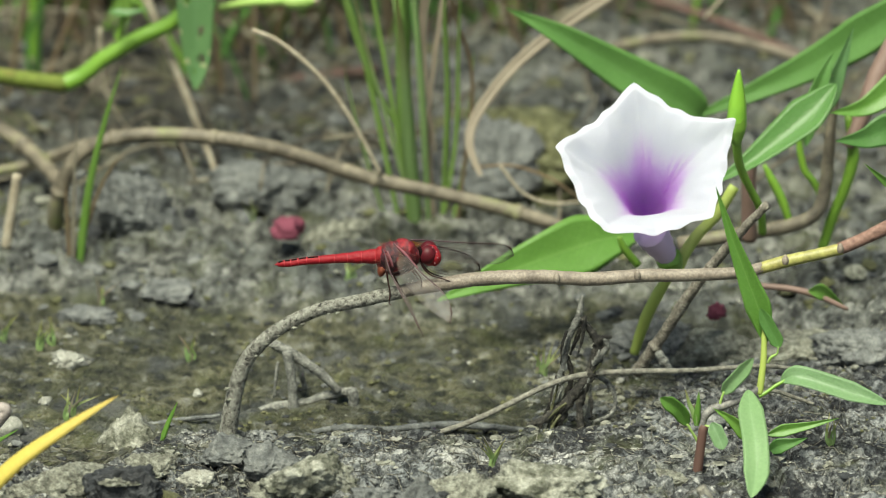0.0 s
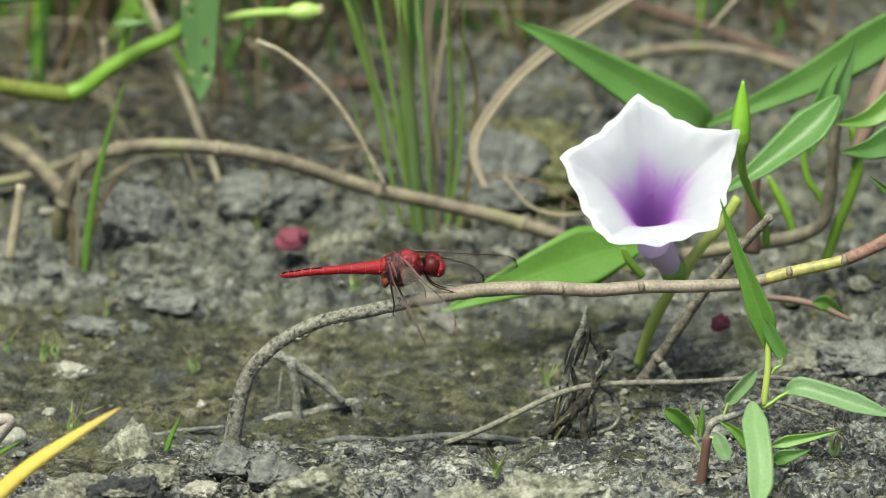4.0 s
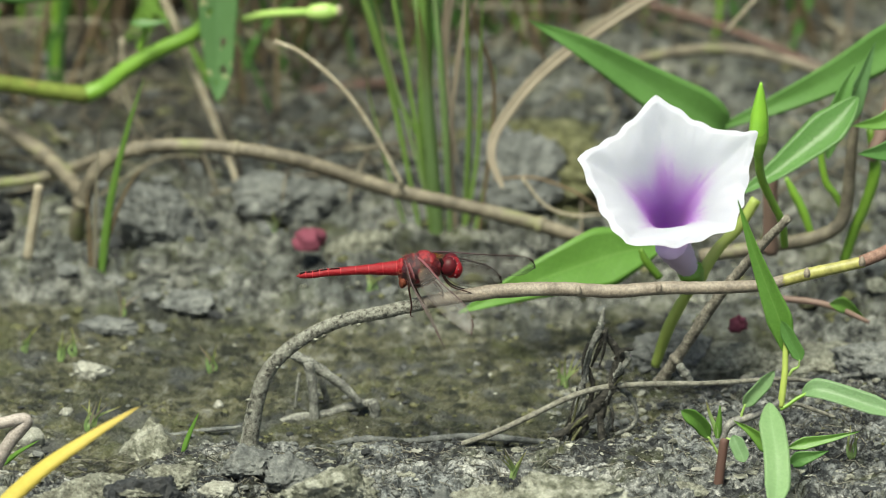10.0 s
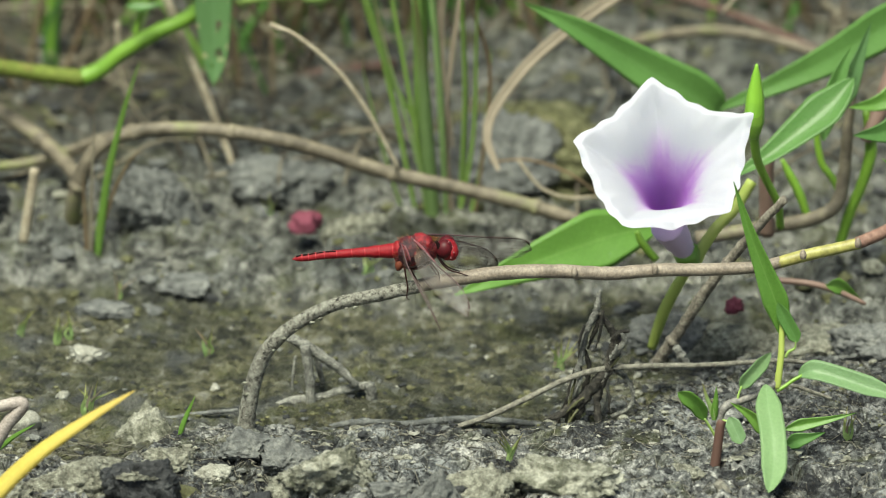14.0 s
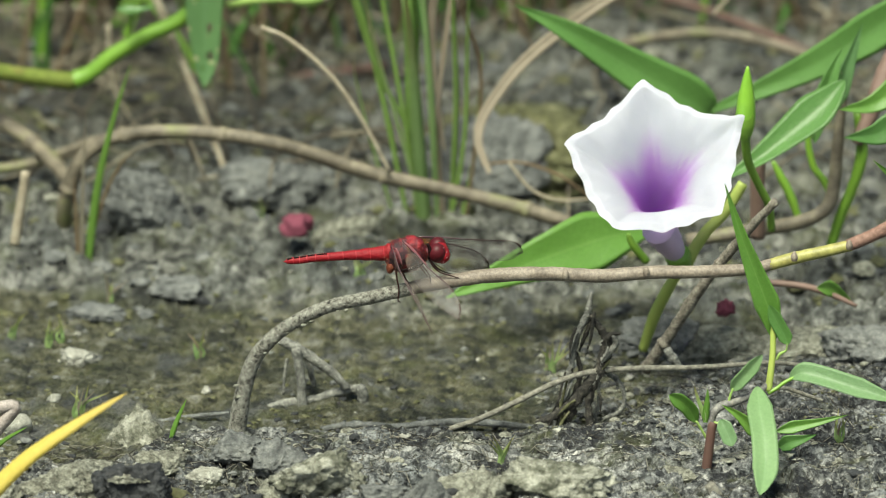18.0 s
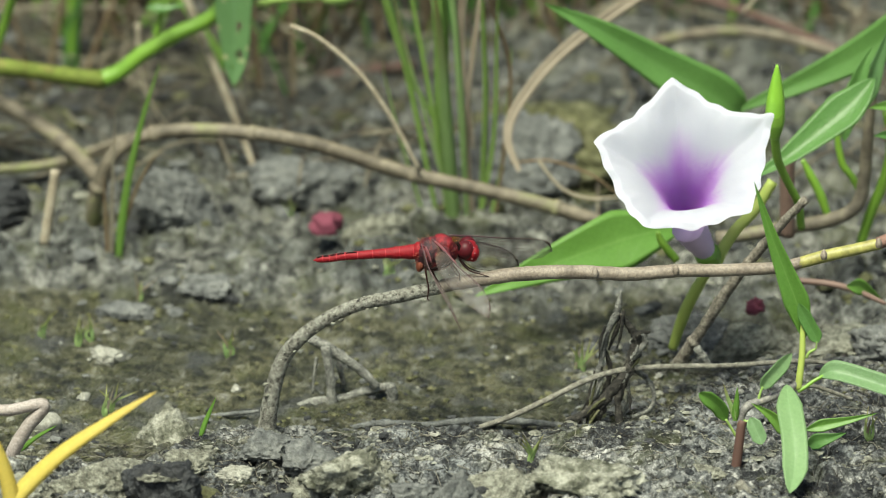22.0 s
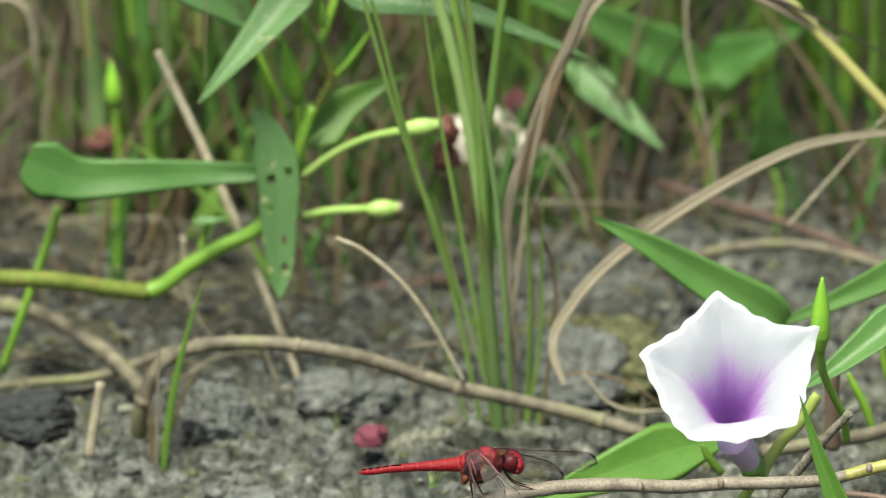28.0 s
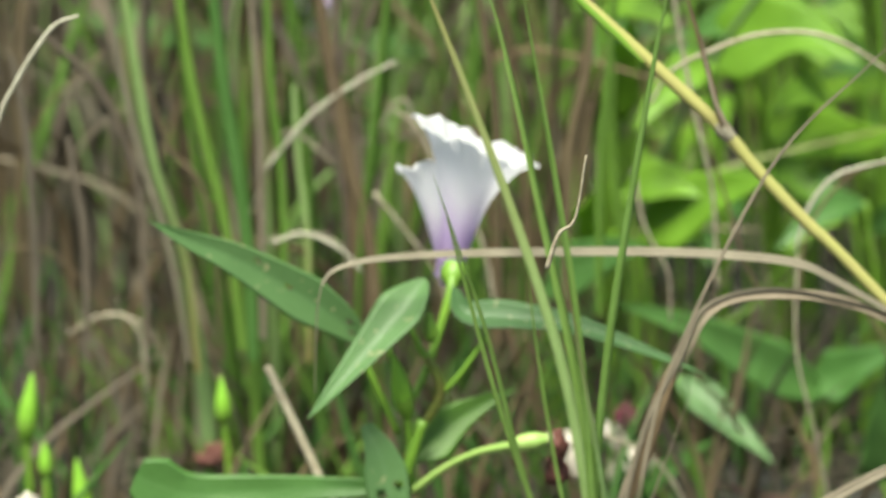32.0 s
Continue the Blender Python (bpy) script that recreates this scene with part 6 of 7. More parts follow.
# ---- stones, clods and crumbs ----
def lump(size, seed, subdiv=3, jag=0.5, facets=8):
    """An irregular clod: broken facets, pits and a flattened foot."""
    bm = bmesh.new()
    bmesh.ops.create_icosphere(bm, subdivisions=subdiv, radius=1)
    off = Vector((seed * 3.7, seed * 1.3, seed * 2.1))
    rnd = random.Random(seed)
    cuts = [(Vector((rnd.gauss(0, 1), rnd.gauss(0, 1), rnd.gauss(0.2, 1))).normalized(), rnd.uniform(0.5, 0.82)) for _ in range(facets)]
    for v in bm.verts:
        d = v.co.copy()
        c = d * (1 + jag * 0.5 * noise.noise(d * 1.3 + off))
        for nrm, k in cuts:
            over = c.dot(nrm) - k
            if over > 0:
                c -= nrm * over
        c += d * (jag * 0.22 * noise.noise(d * 3.7 + off) + jag * 0.16 * noise.noise(d * 9.5 + off) + jag * 0.1 * noise.noise(d * 21.0 - off) + jag * (0.3 * (0.5 - abs(noise.noise(d * 6.0 - off))) + 0.12 * (0.5 - abs(noise.noise(d * 15.0 + off))) if subdiv > 4 else 0.0))
        v.co = Vector((c.x * size[0] * 1.25, c.y * size[1] * 1.25, max(c.z, -0.55) * size[2] * 1.25))
    return bm


def wedge(bm, top=0.5):
    zs = [v.co.z for v in bm.verts]
    lo, hi = min(zs), max(zs)
    for v in bm.verts:
        k = 1.25 - (1.25 - top) * (v.co.z - lo) / (hi - lo)
        v.co.x *= k
        v.co.y *= k
    return bm


def stones():
    rows = (
        ((-0.0736, 0.004, -0.0008), (0.0072, 0.005, 0.0072), M_MOSSY_STONE, "pointed pale grey clod with moss beside the twig", "clod"),
        ((-0.0723, -0.047, 0.0049), (0.007, 0.005, 0.0058), M_SHADE_PAINTED_CLOD, "broken clod, its shaded black front and lit pale crumbly top painted", "clod"),
        ((-0.0899, -0.04, -0.002), (0.009, 0.006, 0.0055), M_STONE, "pale crumbly clod of dry mud", "clod"),
        ((-0.1039, -0.045, -0.0025), (0.008, 0.006, 0.0055), M_STONE, "pale crumbly clod of dry mud", "clod"),
        ((-0.029, -0.042, -0.0024), (0.0095, 0.006, 0.006), M_MOSSY_STONE, "pale crumbly clod of dry mud", "clod"),
        ((0.0053, -0.046, 0.0003), (0.009, 0.006, 0.0058), M_STONE, "pale flat-topped clod of dry mud", "clod"),
        ((0.0241, -0.044, -0.0005), (0.0105, 0.007, 0.0056), M_MOSSY_STONE, "pale flat-topped clod of dry mud", "clod"),
        ((-0.0063, -0.052, 0.0002), (0.0055, 0.004, 0.0062), M_GREY_CLOD, "grey pointed clod of mud", "clod"),
        ((-0.0454, -0.046, 0.0012), (0.0033, 0.003, 0.0032), M_DARK_CLOD, "small black clod on the crust", "clod"),
        ((-0.0564, -0.03, 0.0037), (0.0042, 0.003, 0.0022), M_PALE_CLOD, "pale flake of dry mud", "clod"),
        ((-0.0395, -0.028, 0.006), (0.007, 0.005, 0.0045), M_GREY_CLOD, "dark clod at the twig's foot", "clod"),
        ((-0.0502, -0.02, 0.005), (0.006, 0.004, 0.0035), M_GREY_CLOD, "dark clod at the twig's foot", "clod"),
        ((-0.0626, -0.04, 0.0045), (0.004, 0.003, 0.004), M_MOSS, "mossy brown clod of mud", "clod"),
        ((-0.0805, -0.03, 0.0019), (0.0062, 0.004, 0.0035), M_STONE, "pale crumbly clod of dry mud", "clod"),
        ((-0.067, -0.025, 0.0063), (0.005, 0.004, 0.003), M_STONE, "pale clod beside the twig", "clod"),
        ((-0.0393, -0.04, -0.0004), (0.005, 0.004, 0.004), M_STONE, "pale crumbly clod of dry mud", "clod"),
        ((-0.0159, -0.05, 0.0001), (0.005, 0.004, 0.0035), M_GREY_CLOD, "grey crumbly clod of mud", "clod"),
        ((0.051, -0.026, 0.0066), (0.0045, 0.003, 0.0025), M_STONE, "pale crumbly clod of dry mud", "clod"),
        ((-0.075, 0.13, 0.0046), (0.0085, 0.006, 0.009), M_GREY_CLOD, "pale crumbly heap of worm-cast soil", "clod"),
        ((-0.0267, 0.125, 0.0042), (0.007, 0.006, 0.006), M_STONE, "pale crumbly heap of worm-cast soil", "clod"),
        ((-0.0452, 0.16, 0.0176), (0.009, 0.008, 0.006), M_GREY_CLOD, "grey soil lump under a runner", "clod"),
        ((-0.1241, 0.14, 0.0006), (0.009, 0.007, 0.004), M_DARK_CLOD, "black damp soil lump", "clod"),
        ((-0.0671, 0.1, -0.0011), (0.005, 0.005, 0.0016), M_GREY_CLOD, "blue-grey soil lump behind the hollow", "clod"),
        ((-0.0876, 0.09, -0.0091), (0.0052, 0.004, 0.0014), M_GREY_CLOD, "grey damp soil lump", "clod"),
        ((0.0094, 0.16, 0.0116), (0.012, 0.009, 0.009), M_GREY_CLOD, "grey soil lump beside the tuft", "clod"),
        ((0.0202, 0.17, 0.023), (0.02, 0.014, 0.009), M_MOSS, "mossy soil hump behind the flower", "clod"),
        ((0.0499, 0.065, -0.0012), (0.007, 0.006, 0.004), M_GREY_CLOD, "grey soil lump at the bank", "clod"),
        ((0.0647, 0.06, 0.0022), (0.009, 0.006, 0.0035), M_STONE, "pale soil lump at the bank", "clod"),
        ((0.0878, 0.06, 0.0036), (0.012, 0.007, 0.004), M_STONE, "pale soil lump at the bank", "clod"),
        ((0.1022, 0.05, 0.0088), (0.009, 0.006, 0.004), M_GREY_CLOD, "grey soil lump at the bank", "clod"),
        ((-0.0584, 0.035, -0.0028), (0.0014, 0.0012, 0.001), M_PALE_CLOD, "small white pebble in the hollow", "pebble"),
        ((-0.0944, 0.03, -0.0006), (0.0016, 0.0014, 0.0013), M_PALE_CLOD, "small white pebble in the hollow", "pebble"),
        ((-0.1021, 0.01, 0.0018), (0.003, 0.002, 0.0025), M_PALE_CLOD, "small pinkish pebble in soil", "pebble"),
        ((-0.0896, 0.06, 0.0022), (0.005, 0.004, 0.002), M_PALE_CLOD, "pale flake of dry mud", "clod"),
    )
    for i, (p, s, m, lab, cat) in enumerate(rows):
        soft = "lump" in lab or "hump" in lab
        bm = lump(s, i + 2, 5 if max(s) > 0.004 else 3, 0.75 if soft else 0.6, 2 if soft else 9)
        if "pointed" in lab:
            wedge(bm)
        ob = part("clod" if cat == "clod" else "pebble", bm, m, None)
        ob.location = rest(p, -s[2] * (0.3 if "dry mud" in lab else 0.0 if "crumbly top" in lab else -0.42 if "pointed pale" in lab else 0.42))
        tagged(ob, lab, cat, "clods on the crust")
        if "crumbly top" in lab:
            ob.location.z = p[2]
        if "crumbly top" in lab:
            # paler cap: light on the clod's top put into a lighter piece
            cap = lump((s[0] * 0.6, s[1] * 0.72, s[2] * 0.17), 77, 5, 0.9, 1)
            for v in cap.verts:
                v.co.z += s[2] * 0.68
            part("cap", cap, M_STONE, ob, "pale crumbly cap painted as the lit top")


def scatter(name, count, area, sizes, mats, label, category, seed, flat=0.7, sink=0.3):
    """Very many small loose pieces as one object."""
    rnd = random.Random(seed)
    shapes = []
    for k in range(10):
        bm = lump((1, 1, flat), k + 50 + seed, 2 if sizes[1] > 0.0012 else 1, 0.6)
        bm.verts.ensure_lookup_table()
        bm.faces.ensure_lookup_table()
        shapes.append((np.array([v.co for v in bm.verts]), np.array([[v.index for v in f.verts] for f in bm.faces])))
        bm.free()
    x0, x1, y0, y1 = area
    px = np.array([rnd.uniform(x0, x1) for _ in range(count)])
    py = np.array([rnd.uniform(y0, y1) for _ in range(count)])
    keep = fractal(px, py, 60, seed, 3) > 0.42
    px, py = px[keep], py[keep]
    pz = height(px, py)
    vs, fs, mi, base = [], [], [], 0
    for x, y, z in zip(px, py, pz):
        v, f = shapes[rnd.randrange(10)]
        s = sizes[0] + (sizes[1] - sizes[0]) * rnd.random() ** 4
        a = rnd.uniform(0, 6.28)
        rot = np.array([[math.cos(a), -math.sin(a), 0], [math.sin(a), math.cos(a), 0], [0, 0, 1]])
        vs.append(v @ rot.T * s * np.array([1, rnd.uniform(0.6, 1), rnd.uniform(0.5, 1)]) + np.array([x, y, z + s * flat * (0.5 - sink)]))
        fs.append(f + base)
        mi += [rnd.choices(range(len(mats)), [m[1] for m in mats])[0]] * len(f)
        base += len(v)
    me = bpy.data.meshes.new(name)
    me.from_pydata(np.concatenate(vs).tolist(), [], np.concatenate(fs).tolist())
    for m, _ in mats:
        me.materials.append(m)
    me.polygons.foreach_set("material_index", mi)
    me.shade_flat()
    tagged(new(name, me), label, category, kind="stuff")


M_PALE_CLOD = grainy("pale_clod", [(0.3, (0.2, 0.19, 0.165)), (0.7, (0.42, 0.41, 0.37))], 500.0, 0.9, 0.0004, 5.0)
stones()
scatter("crumbs", 16000, (-0.16, 0.15, -0.085, 0.01), (0.00012, 0.0006), [(M_STONE, 3), (M_DARK_CLOD, 5), (M_GREY_CLOD, 3), (M_PALE_CLOD, 1.5)], "fine crumbs of grey and black mud with pale specks", "soil", 7, 0.5)
scatter("crumbs", 2400, (-0.16, 0.15, -0.085, 0.015), (0.0003, 0.0015), [(M_STONE, 4), (M_DARK_CLOD, 4), (M_GREY_CLOD, 4), (M_PALE_CLOD, 0.6)], "loose crumbs of grey and black dry mud", "soil", 3)
scatter("crust_flakes", 900, (-0.16, 0.15, -0.085, 0.008), (0.0005, 0.0026), [(M_STONE, 5), (M_PALE_CLOD, 2), (M_DARK_CLOD, 3)], "ragged pale and dark flakes of dried mud crust", "soil", 13, 0.16, 0.1)
scatter("crumbs", 5000, (0.02, 0.15, 0.0, 0.07), (0.0002, 0.0013), [(M_STONE, 3), (M_DARK_CLOD, 4), (M_GREY_CLOD, 4), (M_PALE_CLOD, 0.5)], "loose crumbs of grey dry mud", "soil", 4)
scatter("crumbs", 4200, (-0.17, 0.12, 0.0, 0.1), (0.0002, 0.0011), [(M_MOSS, 6), (M_DARK_CLOD, 3), (M_GREY_CLOD, 1.5), (M_PALE_CLOD, 0.4)], "damp mossy grit in the hollow", "soil", 5)
scatter("crumbs", 5200, (-0.19, 0.16, 0.085, 0.34), (0.0005, 0.0027), [(M_STONE, 1), (M_DARK_CLOD, 3), (M_GREY_CLOD, 5), (M_MOSS, 4)], "lumpy grey soil crumbs behind the hollow", "soil", 6)


# ---- small grass and shoots ----
def shoot(pts, width, mat, label, face=FRONT, fold=0.4, name="young_grass", group="", more=()):
    t = thing(name, rest(pts[0], 0), label, "grass", group)
    leaf(t, pts, width, mat, face, name="blade", rows=1, fold=fold, thick=0.12)
    for q, w, m in more:
        leaf(t, q, w, m, face, name="blade", rows=1, fold=fold, thick=0.12)


def small_grass():
    shoot([(-0.1087, -0.07, 0.0013), (-0.106, -0.07, 0.0102), (-0.0958, -0.07, 0.0212), (-0.0842, -0.07, 0.0299), (-0.0729, -0.07, 0.0375)], 0.0044, M_YELLOW, "two broad yellowing grass blades in the foreground", (0.1, -0.7, 0.7), 0.2, "yellow_grass",
          more=(([(-0.1079, -0.07, 0.0013), (-0.106, -0.07, 0.0102), (-0.1079, -0.07, 0.0198), (-0.1109, -0.07, 0.028), (-0.1146, -0.07, 0.0362)], 0.0040, M_YELLOW),))
    shoot([(-0.0656, -0.005, 0.0012), (-0.064, -0.005, 0.0058), (-0.0618, -0.005, 0.011)], 0.0013, M_LEAF_BRIGHT, "single short bright green blade")
    shoot([(-0.1072, -0.012, 0.0005), (-0.1036, -0.012, 0.0037), (-0.0986, -0.012, 0.0068)], 0.0012, M_LEAF_BRIGHT, "short green blade beside a bent twig")
    shoot([(-0.09, 0.118, -0.0016), (-0.0888, 0.118, 0.0095), (-0.0867, 0.118, 0.0228), (-0.0831, 0.118, 0.0376), (-0.0787, 0.118, 0.0519)], 0.0021, M_GRASS, "slender green and tan blades beside a runner", more=(
        ([(-0.0915, 0.118, -0.0084), (-0.0915, 0.118, 0.0036), (-0.0909, 0.118, 0.0214), (-0.0899, 0.118, 0.039)], 0.0012, M_DRY), ([(-0.0889, 0.118, 0.0065), (-0.0858, 0.118, 0.0169), (-0.0819, 0.118, 0.025), (-0.0779, 0.118, 0.0295)], 0.0011, M_BROWN), ([(-0.0911, 0.118, -0.0076), (-0.0923, 0.118, 0.0006), (-0.0929, 0.118, 0.0154), (-0.0931, 0.118, 0.0228)], 0.0012, M_BROWN)))
    rnd = random.Random(5)
    for q in [(-0.1061, 0.0715, 0), (-0.0942, 0.0696, 0), (-0.061, 0.0561, 0), (0.0225, 0.0503, 0), (0.0245, 0.0503, 0), (-0.0974, 0.0657, 0), (-0.0873, 0.0203, 0), (-0.0478, 0.1378, 0), (0.1037, 0.0503, 0), (-0.0836, 0.0972, 0), (-0.0227, 0.0972, 0), (0.0903, -0.009, 0), (0.0113, -0.0197, 0), (-0.0885, 0.0166, 0), (-0.0202, 0.1295, 0)]:
        n = rnd.randint(2, 4)
        x, y, z = rest(q, 0.0005)
        mk = lambda: [(x, y, z), (x + rnd.gauss(0, 0.0006), y, z + rnd.uniform(0.002, 0.003)), (x + rnd.gauss(0.0005, 0.0022), y + rnd.gauss(0, 0.001), z + rnd.uniform(0.005, 0.009))]
        shoot(mk(), 0.0009, M_GRASS_PALE, "tiny green grass seedling in the soil", name="seedling", group="seedlings", more=[(mk(), 0.0008, M_GRASS_PALE if rnd.random() < 0.7 else M_DRY) for _ in range(n)])


small_grass()


# ---- wilted flowers and bud shoots behind ----
def wilted():
    def blob(p, size, mat, label, seed):
        t = thing("wilted_flower", rest(p, 0), label, "flower")
        c = Vector(p) - t.location
        for k in range(4):
            bm = lump(tuple(s * (1 - 0.15 * k) for s in size), seed + k, 3, 1.3, 0)
            for v in bm.verts:
                v.co += c + Vector((0.35 * size[0] * math.sin(k * 2.1 + seed), 0.3 * size[1] * k, 0.35 * size[2] * math.cos(k * 1.7)))
            part("petal", bm, mat, t)
    blob((-0.0382, 0.115, 0.0097), (0.0026, 0.0024, 0.0026), M_WILT_RED, "crumpled dark pink fallen flower on the soil", 3)
    blob((0.0655, 0.06, 0.0085), (0.0015, 0.0014, 0.0018), M_WILT_RED, "crumpled dark red fallen flower", 8)
    blob((-0.02, 0.155, 0.0692), (0.0022, 0.002, 0.0032), M_WILT_BROWN, "shrivelled brown flower on its stalk", 12)
    blob((-0.0189, 0.15, 0.0777), (0.0013, 0.0012, 0.003), M_WILT_BROWN, "shrivelled brown flower on its stalk", 17)
    blob((-0.1129, 0.3, 0.0273), (0.0034, 0.003, 0.0028), M_WILT_BROWN, "shrivelled brown flower on its stalk", 21)
    blob((-0.0026, 0.32, 0.0312), (0.0026, 0.0024, 0.0026), M_WILT_RED, "withered purple-red flower behind the tuft", 25)
    blob((-0.0086, 0.3, 0.0246), (0.009, 0.006, 0.0065), M_WILT_WHITE, "withered white flower behind the tuft", 29)
    blob((-0.1138, 0.31, 0.0241), (0.003, 0.003, 0.0026), M_WILT_BROWN, "shrivelled brown flower on its stalk", 33)
    blob((-0.0944, 0.5, 0.0958), (0.0042, 0.004, 0.008), M_WILT_LILAC, "far lilac flower among the grass", 37)
    blob((-0.1561, 0.2, 0.0353), (0.003, 0.003, 0.009), M_WILT_WHITE, "white petal among the leaves", 41)


def bud_shoots():
    for base, tip, foot, r in (((-0.1601, 0.26, 0.0458), (-0.1579, 0.26, 0.0636), (-0.1604, 0.26, 0.0138), 0.0026), ((-0.1085, 0.27, 0.047), (-0.1087, 0.27, 0.06), (-0.1083, 0.27, 0.0196), 0.0023),
                               ((-0.1442, 0.25, 0.0264), (-0.1462, 0.25, 0.0432), (-0.1438, 0.25, -0.0049), 0.0025), ((-0.155, 0.26, 0.0353), (-0.1553, 0.26, 0.0447), (-0.1561, 0.26, 0.0075), 0.0019)):
        t = thing("bud_shoot", rest(foot, 0), "slim shoot with one pointed green bud", "plant", "bud shoots")
        bud(t, base, tip, r, M_BUD)
        b, f = Vector(base), Vector(foot)
        g = Vector((f.x, f.y, t.location.z - 0.001))
        stem(t, "stalk", [b, b.lerp(f, 0.5) + Vector((0.001, 0, 0)), f, g], [0.001, 0.0009, 0.001, 0.0011], M_STEM_GREEN)


M_WILT_RED = plain("wilted_red", (0.19, 0.04, 0.07), 0.85, (0.09, 0.02, 0.034), 400.0, 0, 0.0004)
M_WILT_BROWN = plain("wilted_brown", (0.17, 0.06, 0.045), 0.7, (0.07, 0.025, 0.02), 400.0, 0, 0.0004)
M_WILT_WHITE = plain("wilted_white", (0.62, 0.58, 0.5), 0.7, (0.45, 0.4, 0.34), 300.0, 0, 0.0004)
M_WILT_LILAC = plain("wilted_lilac", (0.62, 0.52, 0.72), 0.6, (0.5, 0.38, 0.62), 200.0, 0, 0.0003)
wilted()
bud_shoots()


# ---- broad leaves behind ----
def leafy_vine(name, label, rows):
    foot = min((q[0] for q, _, _, _ in rows), key=lambda v: v[2])
    t = thing(name, rest(foot, 0), label, "plant", "vines behind")
    for i, (q, w, m, st) in enumerate(rows):
        leaf(t, q, w, m, shape=width_lance, fold=0.25, wave=0.02, seed=i + 60, face=(0.1 * math.sin(i), -0.8, 0.55))
        a = Vector(q[0])
        d = Vector(st) if st else Vector((a.x + 0.004, a.y + 0.01, ground_z(a.x + 0.004, a.y + 0.01)))
        stem(t, "leaf_stalk", [a, a.lerp(d, 0.4) + Vector((0.002, 0, 0.001)), d], [0.0008, 0.0009, 0.001], M_STEM_GREEN)


def leaf_thicket():
    rnd = random.Random(33)
    for k in range(74):
        y = rnd.uniform(0.34, 0.8)
        x = rnd.uniform(-0.01, 0.16)
        z = max(0.03, 0.6968 - (1.785 + y) * math.tan(radians(rnd.uniform(13.5, 16.5))))
        b = Vector((x, y, z))
        rows = []
        for j in range(rnd.randint(2, 4)):
            d = Vector((rnd.uniform(-1, 1), -0.5, rnd.uniform(-0.35, 0.35))).normalized() * rnd.uniform(0.018, 0.036)
            o = b + Vector((rnd.gauss(0, 0.012), rnd.gauss(0, 0.01), rnd.gauss(0, 0.014)))
            rows.append(([o, o + d * 0.33 + Vector((0, 0, 0.002)), o + d * 0.7, o + d - Vector((0, 0, 0.004))], rnd.uniform(0.007, 0.014), M_LEAF_PAINTED_SUN if rnd.random() < 0.55 else M_LEAF, None))
        leafy_vine("broad_leaf_vine", "bright green vine leaves, many painted as backlit, among the tall grass", rows)


